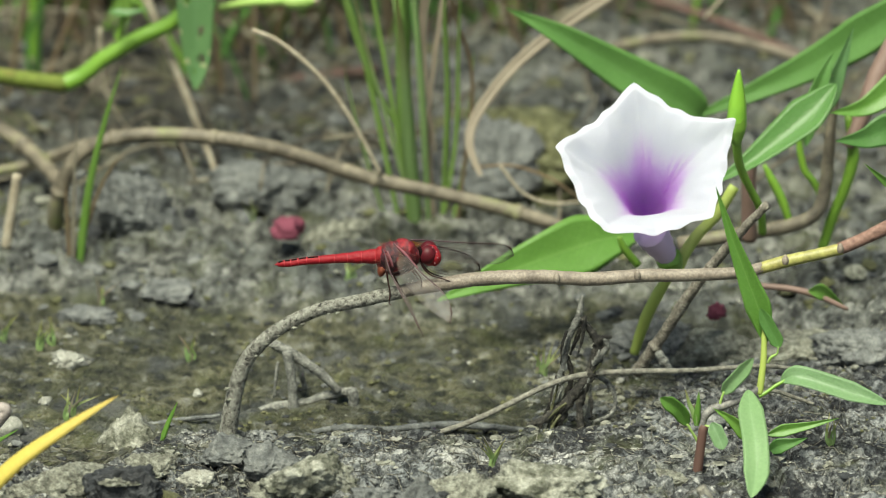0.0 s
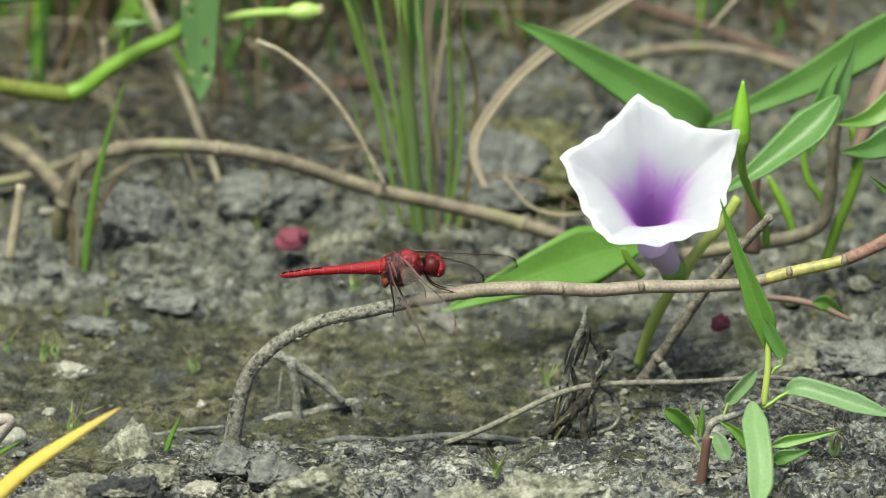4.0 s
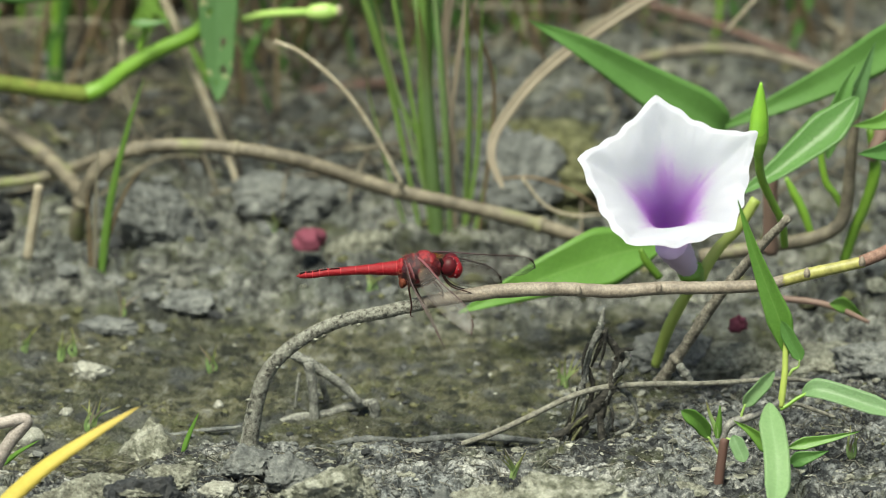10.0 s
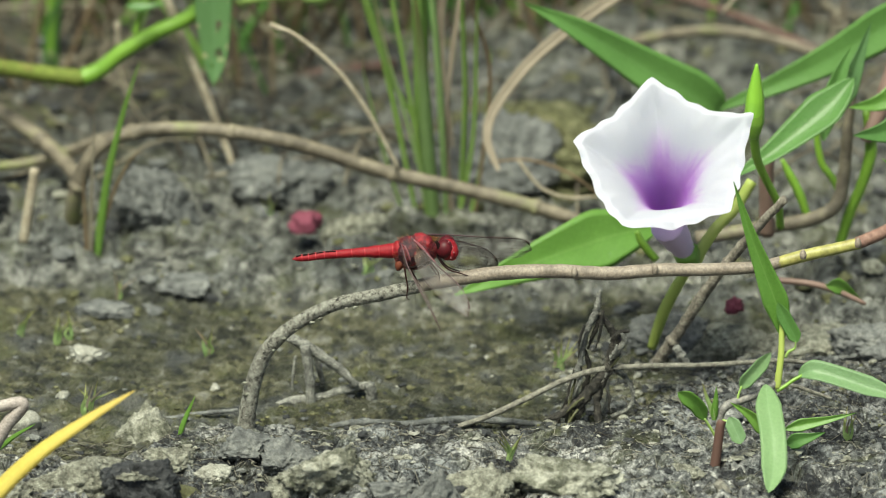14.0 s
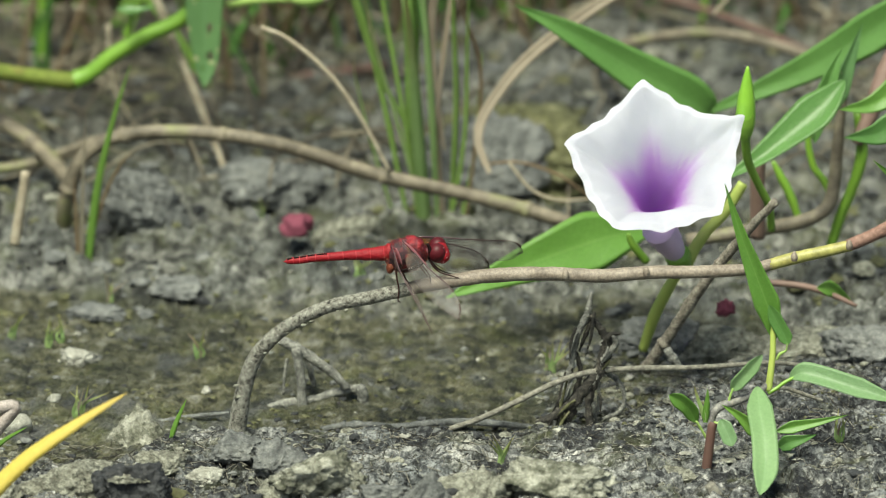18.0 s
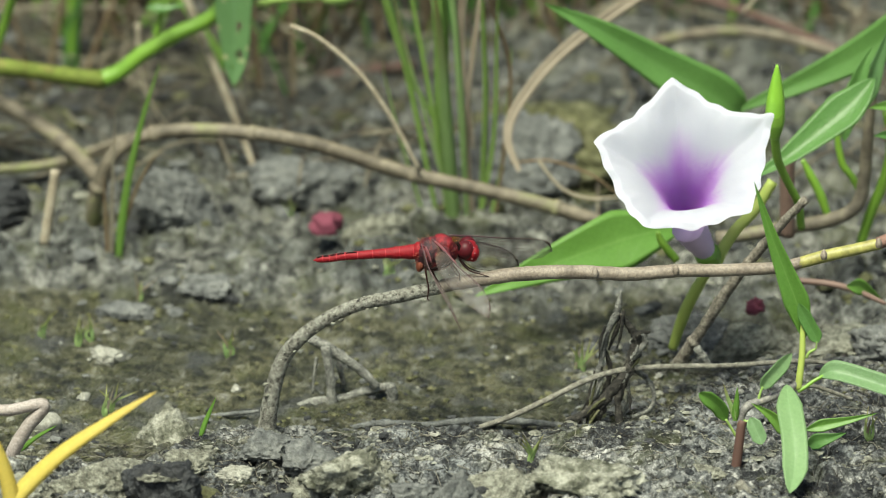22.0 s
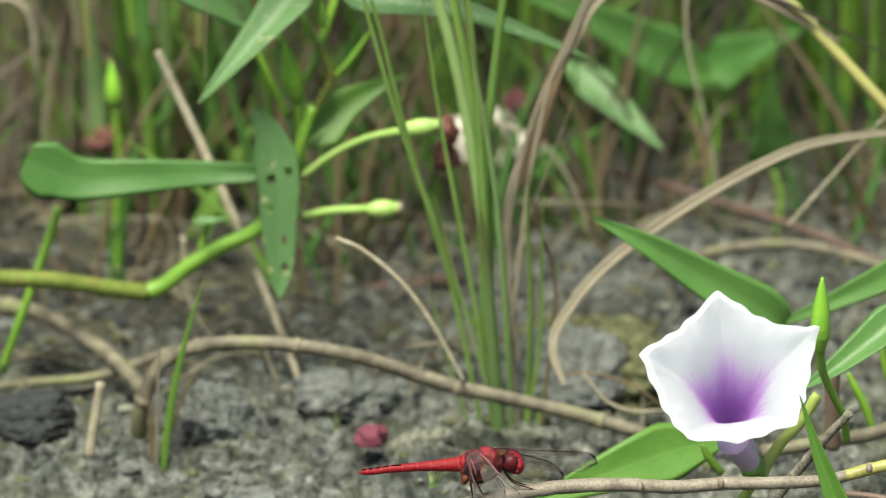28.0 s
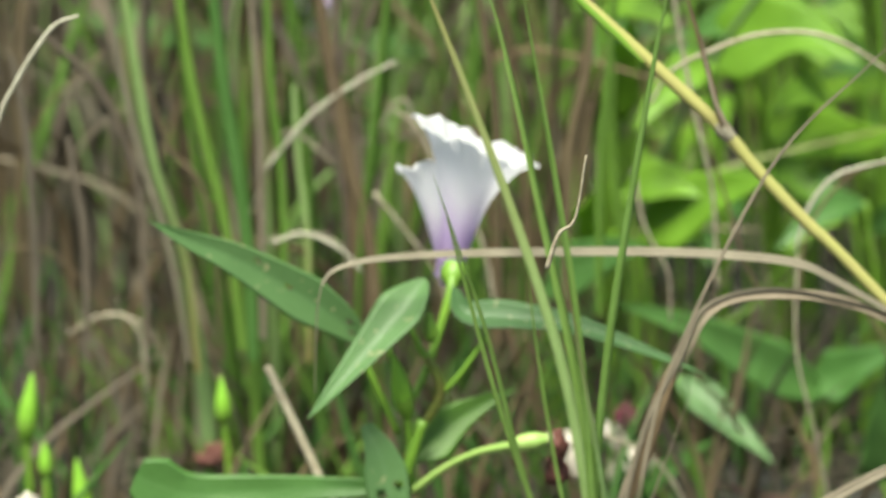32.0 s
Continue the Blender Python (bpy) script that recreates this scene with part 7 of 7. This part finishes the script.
def vines_behind():
    leafy_vine("broad_leaf_vine", "green vine with broad pointed leaves in the shade", (
        ([(0.0531, 0.34, 0.0314), (0.0406, 0.33, 0.0402), (0.0283, 0.32, 0.0497), (0.013, 0.31, 0.0607), (-0.005, 0.3, 0.0701)], 0.0165, M_LEAF, (0.0472, 0.35, -0.0074)),
        ([(0.0469, 0.34, 0.0346), (0.0545, 0.3367, 0.038), (0.062, 0.3333, 0.043), (0.0756, 0.33, 0.0504)], 0.0155, M_LEAF, (0.0503, 0.35, -0.0075)),
        ([(0.0107, 0.3, 0.0496), (0.0189, 0.2933, 0.0446), (0.0278, 0.2867, 0.038), (0.0364, 0.28, 0.0317)], 0.0105, M_LEAF_BLUE, None),
        ([(0.0654, 0.28, 0.0258), (0.0649, 0.2767, 0.0339), (0.0642, 0.2733, 0.0444), (0.0646, 0.27, 0.0576)], 0.0125, M_LEAF, (0.0658, 0.28, 0.0045)),
        ([(-0.0083, 0.3, 0.0117), (-0.0008, 0.2967, 0.0183), (0.0098, 0.2933, 0.0265), (0.0218, 0.29, 0.0362)], 0.0095, M_LEAF, None)))
    leafy_vine("broad_leaf_vine", "bright green vine leaves, most painted as backlit, among tall grass", (
        ([(0.0009, 0.36, 0.0708), (0.0116, 0.35, 0.08), (0.0238, 0.34, 0.0892), (0.0358, 0.33, 0.0952)], 0.021, M_LEAF_PAINTED_SUN, None),
        ([(-0.0099, 0.36, 0.0628), (-0.0129, 0.3533, 0.0728), (-0.0113, 0.3467, 0.0811), (-0.0082, 0.34, 0.091)], 0.018, M_LEAF_PAINTED_SUN, None),
        ([(0.0197, 0.38, 0.1164), (0.0319, 0.37, 0.1237), (0.0455, 0.36, 0.1279), (0.0605, 0.35, 0.1226)], 0.028, M_LEAF_PAINTED_SUN, None),
        ([(-0.0098, 0.38, 0.0957), (-0.0051, 0.37, 0.1112), (-0.0019, 0.36, 0.1234), (-0.0004, 0.35, 0.1355)], 0.016, M_LEAF_PAINTED_SUN, None),
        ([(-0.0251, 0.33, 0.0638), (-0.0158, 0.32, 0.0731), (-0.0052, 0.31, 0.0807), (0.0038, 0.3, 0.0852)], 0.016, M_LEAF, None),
        ([(0.037, 0.4, 0.0899), (0.0492, 0.3867, 0.0919), (0.0612, 0.3733, 0.0939), (0.0731, 0.36, 0.1008)], 0.018, M_LEAF_PAINTED_SUN, None)))
    leafy_vine("broad_leaf_vine", "dark green vine leaves low in the grass", (
        ([(-0.0522, 0.3, 0.0185), (-0.049, 0.2933, 0.0254), (-0.0457, 0.2867, 0.0338), (-0.0485, 0.28, 0.0422)], 0.011, M_LEAF, None),
        ([(-0.1691, 0.4, -0.0127), (-0.1727, 0.3867, -0.0034), (-0.1762, 0.3733, 0.0058), (-0.1844, 0.36, 0.0134)], 0.012, M_LEAF_BRIGHT, None),
        ([(-0.1585, 0.5, 0.097), (-0.1445, 0.4833, 0.0979), (-0.1274, 0.4667, 0.0989), (-0.1121, 0.45, 0.1016)], 0.012, M_LEAF, None),
        ([(-0.082, 0.5, 0.0898), (-0.0717, 0.4833, 0.0917), (-0.0647, 0.4667, 0.0944), (-0.0563, 0.45, 0.0997)], 0.012, M_LEAF, None)))


vines_behind()
leaf_thicket()


# ---- long stalks and curls of dry grass behind ----
def width_stalk(u):
    return 0.55 + 0.45 * math.sin(math.pi * (0.15 + 0.7 * u))


M_PALE_STRAW = grainy("pale_straw", [(0.3, (0.34, 0.31, 0.25)), (0.7, (0.52, 0.48, 0.4))], 300.0, 0.8)


def tall_stalks():
    t = thing("tall_grass", rest((-0.1143, 0.3, 0.0161)), "tall clump of green and straw-coloured grass", "grass")
    for i, (q, w, m) in enumerate((
            ([(-0.1132, 0.3, -0.0062), (-0.1152, 0.3, 0.0479), (-0.1234, 0.3, 0.0887), (-0.1316, 0.3, 0.123), (-0.1355, 0.3, 0.1477)], 0.0046, M_GRASS_PALE), ([(-0.1162, 0.3, -0.0062), (-0.1178, 0.3, 0.0668), (-0.126, 0.3, 0.1043), (-0.1335, 0.3, 0.1384)], 0.0026, M_DRY),
            ([(-0.1015, 0.31, -0.0096), (-0.1013, 0.31, 0.0447), (-0.1034, 0.31, 0.0935), (-0.1048, 0.31, 0.1418)], 0.0050, M_GRASS), ([(-0.0954, 0.31, -0.0097), (-0.0966, 0.31, 0.0542), (-0.098, 0.31, 0.1013), (-0.0988, 0.31, 0.1418)], 0.0034, M_GRASS_PALE),
            ([(-0.1066, 0.32, -0.013), (-0.1085, 0.32, 0.048), (-0.1166, 0.32, 0.0986), (-0.1218, 0.32, 0.1392)], 0.0044, M_GRASS), ([(-0.0995, 0.3, -0.0063), (-0.1011, 0.3, 0.0336), (-0.1042, 0.3, 0.0698), (-0.111, 0.3, 0.1074)], 0.0026, M_GRASS),
            ([(-0.0702, 0.34, 0.0029), (-0.074, 0.34, 0.0609), (-0.0772, 0.34, 0.1006), (-0.0813, 0.34, 0.1337)], 0.0062, M_BROWN), ([(-0.0826, 0.34, -0.0036), (-0.088, 0.34, 0.0449), (-0.088, 0.34, 0.0928), (-0.0897, 0.34, 0.1306)], 0.0032, M_GRASS),
            ([(-0.0671, 0.34, 0.0029), (-0.0695, 0.34, 0.0528), (-0.0675, 0.34, 0.0847), (-0.0608, 0.34, 0.1289)], 0.0032, M_GRASS), ([(-0.1224, 0.33, -0.0098), (-0.124, 0.33, 0.0257), (-0.121, 0.33, 0.0609)], 0.0014, M_DRY),
            ([(-0.0302, 0.36, 0.0157), (-0.0251, 0.36, 0.0707), (-0.0164, 0.36, 0.1026), (-0.0124, 0.36, 0.1312)], 0.0046, M_BROWN), ([(-0.0209, 0.36, 0.0157), (-0.0158, 0.36, 0.0707), (-0.0126, 0.36, 0.1026), (-0.0063, 0.36, 0.128)], 0.0040, M_BROWN),
            ([(0.0024, 0.36, 0.0221), (-0.0035, 0.36, 0.0706), (-0.0064, 0.36, 0.0994), (-0.0048, 0.36, 0.1264)], 0.0030, M_GRASS), ([(-0.1292, 0.3, 0.0289), (-0.1265, 0.3, 0.0479), (-0.1231, 0.3, 0.0652)], 0.0015, M_DRY))):
        leaf(t, q, w, m, face=(0.4 * math.sin(i * 1.9), -0.9, 0.2), name="blade", rows=1, fold=0.35, twist=20 * math.sin(i * 2.2), thick=0.12, seed=i)
    t = thing("tall_grass", rest((-0.12, 0.29, 0)), "long green and tan grass stalks among dead stems", "grass")
    for i, (q, w, m) in enumerate((
            ([(-0.12, 0.29, 0.1657), (-0.1168, 0.29, 0.1382), (-0.1128, 0.29, 0.1166), (-0.108, 0.29, 0.0949), (-0.1041, 0.29, 0.0605)], 0.003, M_GRASS),
            ([(-0.1108, 0.29, 0.1657), (-0.108, 0.29, 0.135), (-0.1047, 0.29, 0.1103), (-0.1022, 0.29, 0.0871), (-0.1012, 0.29, 0.0574)], 0.0039, M_LEAF),
            ([(-0.0963, 0.29, 0.1656), (-0.0954, 0.29, 0.1334), (-0.0929, 0.29, 0.1056), (-0.0928, 0.29, 0.0636)], 0.0024, M_GRASS),
            ([(-0.0635, 0.29, 0.1654), (-0.0669, 0.29, 0.1348), (-0.0697, 0.29, 0.1102), (-0.0722, 0.29, 0.0916), (-0.0742, 0.29, 0.0572)], 0.0027, M_GRASS),
            ([(-0.0895, 0.29, 0.1334), (-0.0883, 0.29, 0.1103), (-0.0864, 0.29, 0.0901), (-0.0865, 0.29, 0.0573)], 0.00195, M_GRASS_PALE),
            ([(-0.1395, 0.29, 0.1658), (-0.1347, 0.29, 0.1367), (-0.13, 0.29, 0.1136), (-0.1231, 0.29, 0.0887), (-0.1184, 0.29, 0.0575)], 0.0021, M_DRY),
            ([(-0.1345, 0.29, 0.1658), (-0.1309, 0.29, 0.1382), (-0.1263, 0.29, 0.1105), (-0.1187, 0.29, 0.084), (-0.116, 0.29, 0.0543)], 0.0039, M_GRASS_PALE),
            ([(-0.1008, 0.29, 0.1656), (-0.0991, 0.29, 0.135), (-0.0984, 0.29, 0.1165), (-0.0987, 0.29, 0.0636)], 0.00225, M_DRY),
            ([(-0.0836, 0.29, 0.1655), (-0.0791, 0.29, 0.1333), (-0.0749, 0.29, 0.1102), (-0.07, 0.29, 0.09), (-0.0679, 0.29, 0.0572)], 0.0039, M_BROWN),
            ([(-0.0771, 0.29, 0.1655), (-0.0786, 0.29, 0.1256), (-0.077, 0.29, 0.1102), (-0.0757, 0.29, 0.0604)], 0.00195, M_GREYDRY),
            ([(-0.1574, 0.29, 0.1491), (-0.1501, 0.29, 0.1429), (-0.1414, 0.29, 0.1337), (-0.1365, 0.29, 0.1236), (-0.1309, 0.29, 0.1043), (-0.1293, 0.29, 0.0606)], 0.00195, M_GREYDRY),
            ([(-0.1492, 0.29, 0.1199), (-0.1473, 0.29, 0.1059), (-0.1454, 0.29, 0.0904), (-0.1455, 0.29, 0.0576)], 0.0021, M_GREYDRY),
            ([(-0.1635, 0.29, 0.1415), (-0.1603, 0.29, 0.123), (-0.1588, 0.29, 0.0951), (-0.1588, 0.29, 0.0576)], 0.0024, M_GREYDRY),
            ([(-0.1287, 0.29, 0.1367), (-0.1225, 0.29, 0.1166), (-0.1152, 0.29, 0.1073), (-0.1111, 0.29, 0.0902), (-0.1099, 0.29, 0.0574)], 0.00135, M_BROWN),
            ([(-0.0416, 0.29, 0.1653), (-0.0386, 0.29, 0.1423), (-0.0362, 0.29, 0.1193), (-0.036, 0.29, 0.0696)], 0.0024, M_BROWN),
            ([(-0.0106, 0.29, 0.1651), (-0.0123, 0.29, 0.1376), (-0.0169, 0.29, 0.1161), (-0.0187, 0.29, 0.0695)], 0.0027, M_BROWN),
            ([(-0.0047, 0.29, 0.1651), (-0.0071, 0.29, 0.1329), (-0.0092, 0.29, 0.1098), (-0.0097, 0.29, 0.0695)], 0.00225, M_GRASS),)):
        leaf(t, q, w, m, face=(0.4 * math.sin(i * 2.9), -0.9, 0.2), name="blade", rows=1, fold=0.35, twist=20 * math.sin(i * 1.3), thick=0.12, seed=i + 20, shape=width_stalk)
    for i, q in enumerate((
            [(-0.1371, 0.17, 0.1839), (-0.143, 0.17, 0.1816), (-0.1482, 0.17, 0.175), (-0.1534, 0.17, 0.1664), (-0.1573, 0.17, 0.1584), (-0.1602, 0.17, 0.1446), (-0.1616, 0.17, 0.1124)],
            [(0.0039, 0.24, 0.1412), (0.0097, 0.24, 0.1502), (0.0198, 0.24, 0.1554), (0.0314, 0.24, 0.1595), (0.0444, 0.24, 0.16), (0.0545, 0.24, 0.1567), (0.0653, 0.24, 0.1494)],
            [(0.0412, 0.24, 0.1018), (0.0444, 0.24, 0.1128), (0.0517, 0.24, 0.1219), (0.0654, 0.24, 0.126)],
            [(0.0093, 0.26, 0.1697), (0.0127, 0.26, 0.1486), (0.0163, 0.26, 0.1304), (0.0202, 0.26, 0.1113), (0.0214, 0.26, 0.0845)],
            [(-0.0973, 0.29, 0.1103), (-0.0912, 0.29, 0.118), (-0.0836, 0.29, 0.1264), (-0.0716, 0.29, 0.1348), (-0.0627, 0.29, 0.1394)],
            [(-0.0625, 0.28, 0.1291), (-0.0567, 0.28, 0.1237), (-0.0494, 0.28, 0.1083), (-0.0407, 0.28, 0.0943), (-0.0364, 0.28, 0.0726)],
            [(-0.0947, 0.26, 0.0989), (-0.0859, 0.26, 0.1012), (-0.0771, 0.26, 0.0973), (-0.0713, 0.26, 0.0911)],
            [(-0.1407, 0.28, 0.0731), (-0.1348, 0.28, 0.0731), (-0.1304, 0.28, 0.0668), (-0.129, 0.28, 0.0512)],)):
        lone_stem("dry_straw", q, [0.0004, 0.0007, 0.0006, 0.0005], M_STRAW if i % 2 else M_PALE_STRAW, "long arching straw of dry grass", "straw", 0.04, "dry straws", 6, i)
    curls = ([(-0.1686, 0.32, 0.08), (-0.1595, 0.32, 0.0802), (-0.1491, 0.32, 0.072), (-0.1433, 0.32, 0.0593), (-0.1416, 0.32, 0.0354), (-0.1414, 0.32, 0.0097)], [(-0.0979, 0.3, 0.0878), (-0.0888, 0.3, 0.0901), (-0.0799, 0.3, 0.0877), (-0.071, 0.3, 0.0772)], [(-0.0003, 0.26, 0.1181), (0.0025, 0.26, 0.1028), (0.0084, 0.26, 0.0905), (0.0091, 0.26, 0.0767)],
             [(0.0425, 0.24, 0.0872), (0.0439, 0.24, 0.1054), (0.0519, 0.24, 0.1189), (0.062, 0.24, 0.1246), (0.0794, 0.24, 0.1256)], [(0.0418, 0.24, 0.1008), (0.0415, 0.24, 0.075), (0.0462, 0.24, 0.0535), (0.0506, 0.24, 0.0303)], [(-0.151, 0.3, 0.0622), (-0.1404, 0.3, 0.0677), (-0.1299, 0.3, 0.0637), (-0.1256, 0.3, 0.0542)],
             [(-0.1708, 0.33, 0.0259), (-0.1682, 0.33, 0.0643), (-0.1625, 0.33, 0.1086), (-0.1422, 0.33, 0.132)], [(-0.0795, 0.3, 0.1087), (-0.0913, 0.3, 0.1181), (-0.0975, 0.3, 0.1073), (-0.1038, 0.3, 0.0886)], [(-0.0685, 0.28, 0.1066), (-0.0612, 0.28, 0.0973), (-0.0525, 0.28, 0.0849), (-0.0496, 0.28, 0.0756)], [(0.009, 0.2, 0.0598), (0.0148, 0.2, 0.0462), (0.0191, 0.2, 0.031), (0.0234, 0.2, 0.0271)],
             [(0.066, 0.18, 0.0435), (0.0773, 0.18, 0.057), (0.0897, 0.18, 0.0719), (0.0998, 0.18, 0.0823)], [(-0.0113, 0.24, 0.0532), (0.0033, 0.24, 0.047), (0.0121, 0.24, 0.0346), (0.0165, 0.24, 0.0207)], [(0.0072, 0.13, 0.0212), (0.017, 0.13, 0.0217), (0.0268, 0.13, 0.0182), (0.0338, 0.13, 0.013)], [(0.0142, 0.13, 0.0217), (0.0198, 0.13, 0.0145), (0.0268, 0.13, 0.0118), (0.0339, 0.13, 0.0122)],
             [(-0.0877, 0.2, 0.0343), (-0.0872, 0.2, 0.0206), (-0.0838, 0.2, 0.0114), (-0.0795, 0.2, 0.0052)], [(-0.1239, 0.3, 0.0058), (-0.1264, 0.3, 0.0329), (-0.1227, 0.3, 0.0644), (-0.1209, 0.3, 0.0801)], [(-0.0585, 0.3, 0.1164), (-0.0599, 0.3, 0.1257), (-0.0644, 0.3, 0.1242), (-0.0674, 0.3, 0.118)],
             [(-0.0212, 0.1, 0.139), (-0.0184, 0.1, 0.1474), (-0.0143, 0.1, 0.1516), (-0.0116, 0.1, 0.1671)], [(0.0158, 0.25, 0.139), (0.0244, 0.25, 0.1102), (0.0288, 0.25, 0.0949), (0.0347, 0.25, 0.0842)])
    for i, q in enumerate(curls):
        lone_stem("dry_straw", q, [0.0003 + 0.0002 * (i % 3), 0.0004, 0.0003], M_STRAW if i % 3 else M_BROWN, "thin curling straw of dry grass", "straw", 0.04, "dry straws", 6, i)


tall_stalks()


def dead_litter():
    """Matted dead stems on the soil behind: very many, one object."""
    rnd = random.Random(21)
    bm = bmesh.new()
    for k in range(420):
        y = 0.26 + 1.0 * rnd.random() ** 1.1
        x = rnd.uniform(-0.26, 0.22) * (1.9 + y) / 2.1
        a = rnd.uniform(-1.3, 1.3)
        ln = rnd.uniform(0.02, 0.09)
        d = Vector((math.cos(a), math.sin(a) * 0.7, rnd.gauss(0.03, 0.16))) * ln
        p = rest((x, y, 0), -rnd.uniform(0.0, 0.012))
        tube([p - d * 0.5, p + Vector((0, 0, rnd.uniform(0, 0.006))), p + d * 0.5], [rnd.uniform(0.0003, 0.0009)], 5, 3, 0.1, k, bm)
    for k in range(420):
        y = rnd.uniform(0.16, 0.5)
        x = rnd.uniform(-0.2, 0.17)
        a, ln = rnd.uniform(0, 6.28), rnd.uniform(0.012, 0.05)
        d = Vector((math.cos(a), math.sin(a), rnd.uniform(-0.05, 0.35))) * ln
        p = rest((x, y, 0), -0.0006)
        e = p + d
        e.z = max(e.z, ground_z(e.x, e.y))
        h = p.lerp(e, 0.5) + Vector((rnd.gauss(0, 0.003), 0, abs(rnd.gauss(0.003, 0.004))))
        tube([p, h, e], [rnd.uniform(0.0002, 0.0005)], 4, 4, 0.0, k, bm)
    ob = part("dead_stems", bm, M_LITTER)
    tagged(ob, "matted brown and grey dead stems on the soil", "litter", kind="stuff")


def crust_fibres():
    rnd = random.Random(8)
    for name, mat, lab in (("pale_fibres", M_ROOT, "short pale dry fibres matted on the crust"), ("dark_fibres", M_CHAR, "short dark root fibres matted on the crust")):
        bm = bmesh.new()
        lines = []
        for k in range(2400):
            x = rnd.uniform(-0.15, 0.14)
            y = rnd.uniform(-0.08, 0.0) if x < 0.03 or rnd.random() < 0.5 else rnd.uniform(0.0, 0.06)
            a, ln = rnd.uniform(0, 6.28), rnd.uniform(0.001, 0.0055)
            dx, dy = math.cos(a) * ln, math.sin(a) * ln
            lines += [(x + dx * u + rnd.gauss(0, 0.0003), y + dy * u) for u in (0, 0.5, 1)]
        flat = np.array(lines)
        z = height(flat[:, 0], flat[:, 1])
        for k in range(2400):
            r, rings = rnd.uniform(0.00006, 0.00015), []
            for j in range(3):
                (x, y), h = lines[3 * k + j], z[3 * k + j] + 0.0003 + rnd.uniform(0, 0.0004)
                rings.append([bm.verts.new((x + r * cx, y + r * cy, h + r * cz)) for cx, cy, cz in ((0.7, 0.5, -0.5), (-0.7, -0.5, -0.5), (0, 0, 1))])
            for p, q in zip(rings, rings[1:]):
                for i in range(3):
                    bm.faces.new((p[i], p[(i + 1) % 3], q[(i + 1) % 3], q[i]))
        tagged(part(name, bm, mat), lab, "litter", kind="stuff")


def meadow():
    """The grass that goes on around and behind: very many blades, one object."""
    rnd = np.random.RandomState(4)
    n = 9000
    x, y = rnd.uniform(-6, 6, n), rnd.uniform(-5, 9, n)
    far = (y > 1.25) | (np.abs(x) > 0.55) & ((y > 0.35) | (np.abs(x) > 1.3))
    x, y = x[far], y[far]
    z = height(x, y)
    n = len(x)
    h, w = rnd.uniform(0.1, 0.38, n), rnd.uniform(0.003, 0.008, n)
    a, lean = rnd.uniform(0, 6.28, n), rnd.normal(0, 0.3, (n, 2))
    cx, cy = np.cos(a) * w / 2, np.sin(a) * w / 2
    mx, my = x + lean[:, 0] * h * 0.4, y + lean[:, 1] * h * 0.4
    tx, ty = x + lean[:, 0] * h * 1.2, y + lean[:, 1] * h * 1.2
    co = np.stack([np.stack(v, -1) for v in ((x - cx, y - cy, z - 0.01), (x + cx, y + cy, z - 0.01), (mx + cx, my + cy, z + h * 0.55), (mx - cx, my - cy, z + h * 0.55), (tx, ty, z + h))], 1)
    b = np.arange(n) * 5
    quads = np.stack([b, b + 1, b + 2, b + 3], -1).tolist()
    tris = np.stack([b + 3, b + 2, b + 4], -1).tolist()
    me = bpy.data.meshes.new("meadow_grass")
    me.from_pydata(co.reshape(-1, 3).tolist(), [], quads + tris)
    for m in (M_GRASS, M_BROWN):
        me.materials.append(m)
    pick = (rnd.rand(n) < 0.4).astype(int)
    me.polygons.foreach_set("material_index", np.concatenate([pick, pick]))
    tagged(new("meadow_grass", me), "rough grass around the bare patch", "grass", kind="stuff")


M_LITTER = grainy("litter", [(0.3, (0.03, 0.022, 0.015)), (0.48, (0.1, 0.08, 0.058)), (0.62, (0.27, 0.24, 0.18))], 25.0, 0.85, 0.0002, 30.0)
dead_litter()
crust_fibres()
meadow()


# ---- what moves: the dragonfly's head turns and tilts a little ----
def motions():
    turns = ((0, 0, 0, 0), (2.5, 2, 3, -3), (5, 0, 0, 6), (7.5, 0, -2, 10), (9.5, -3, 0, 6), (11, 0, 3, 4), (13.5, 0, 0, 8), (16, 0, 0, 5), (17.3, 6, 6, 2), (18.2, 12, 8, -4), (19.2, 4, 2, 4),
             (21, 0, 0, 8), (23, 0, 0, 4), (26, 0, 0, 5), (32, 0, 0, 5))
    walk(HEAD, [(t, pose(*HEAD_AT, rx, ry, -rz)) for t, rx, ry, rz in turns])


motions()
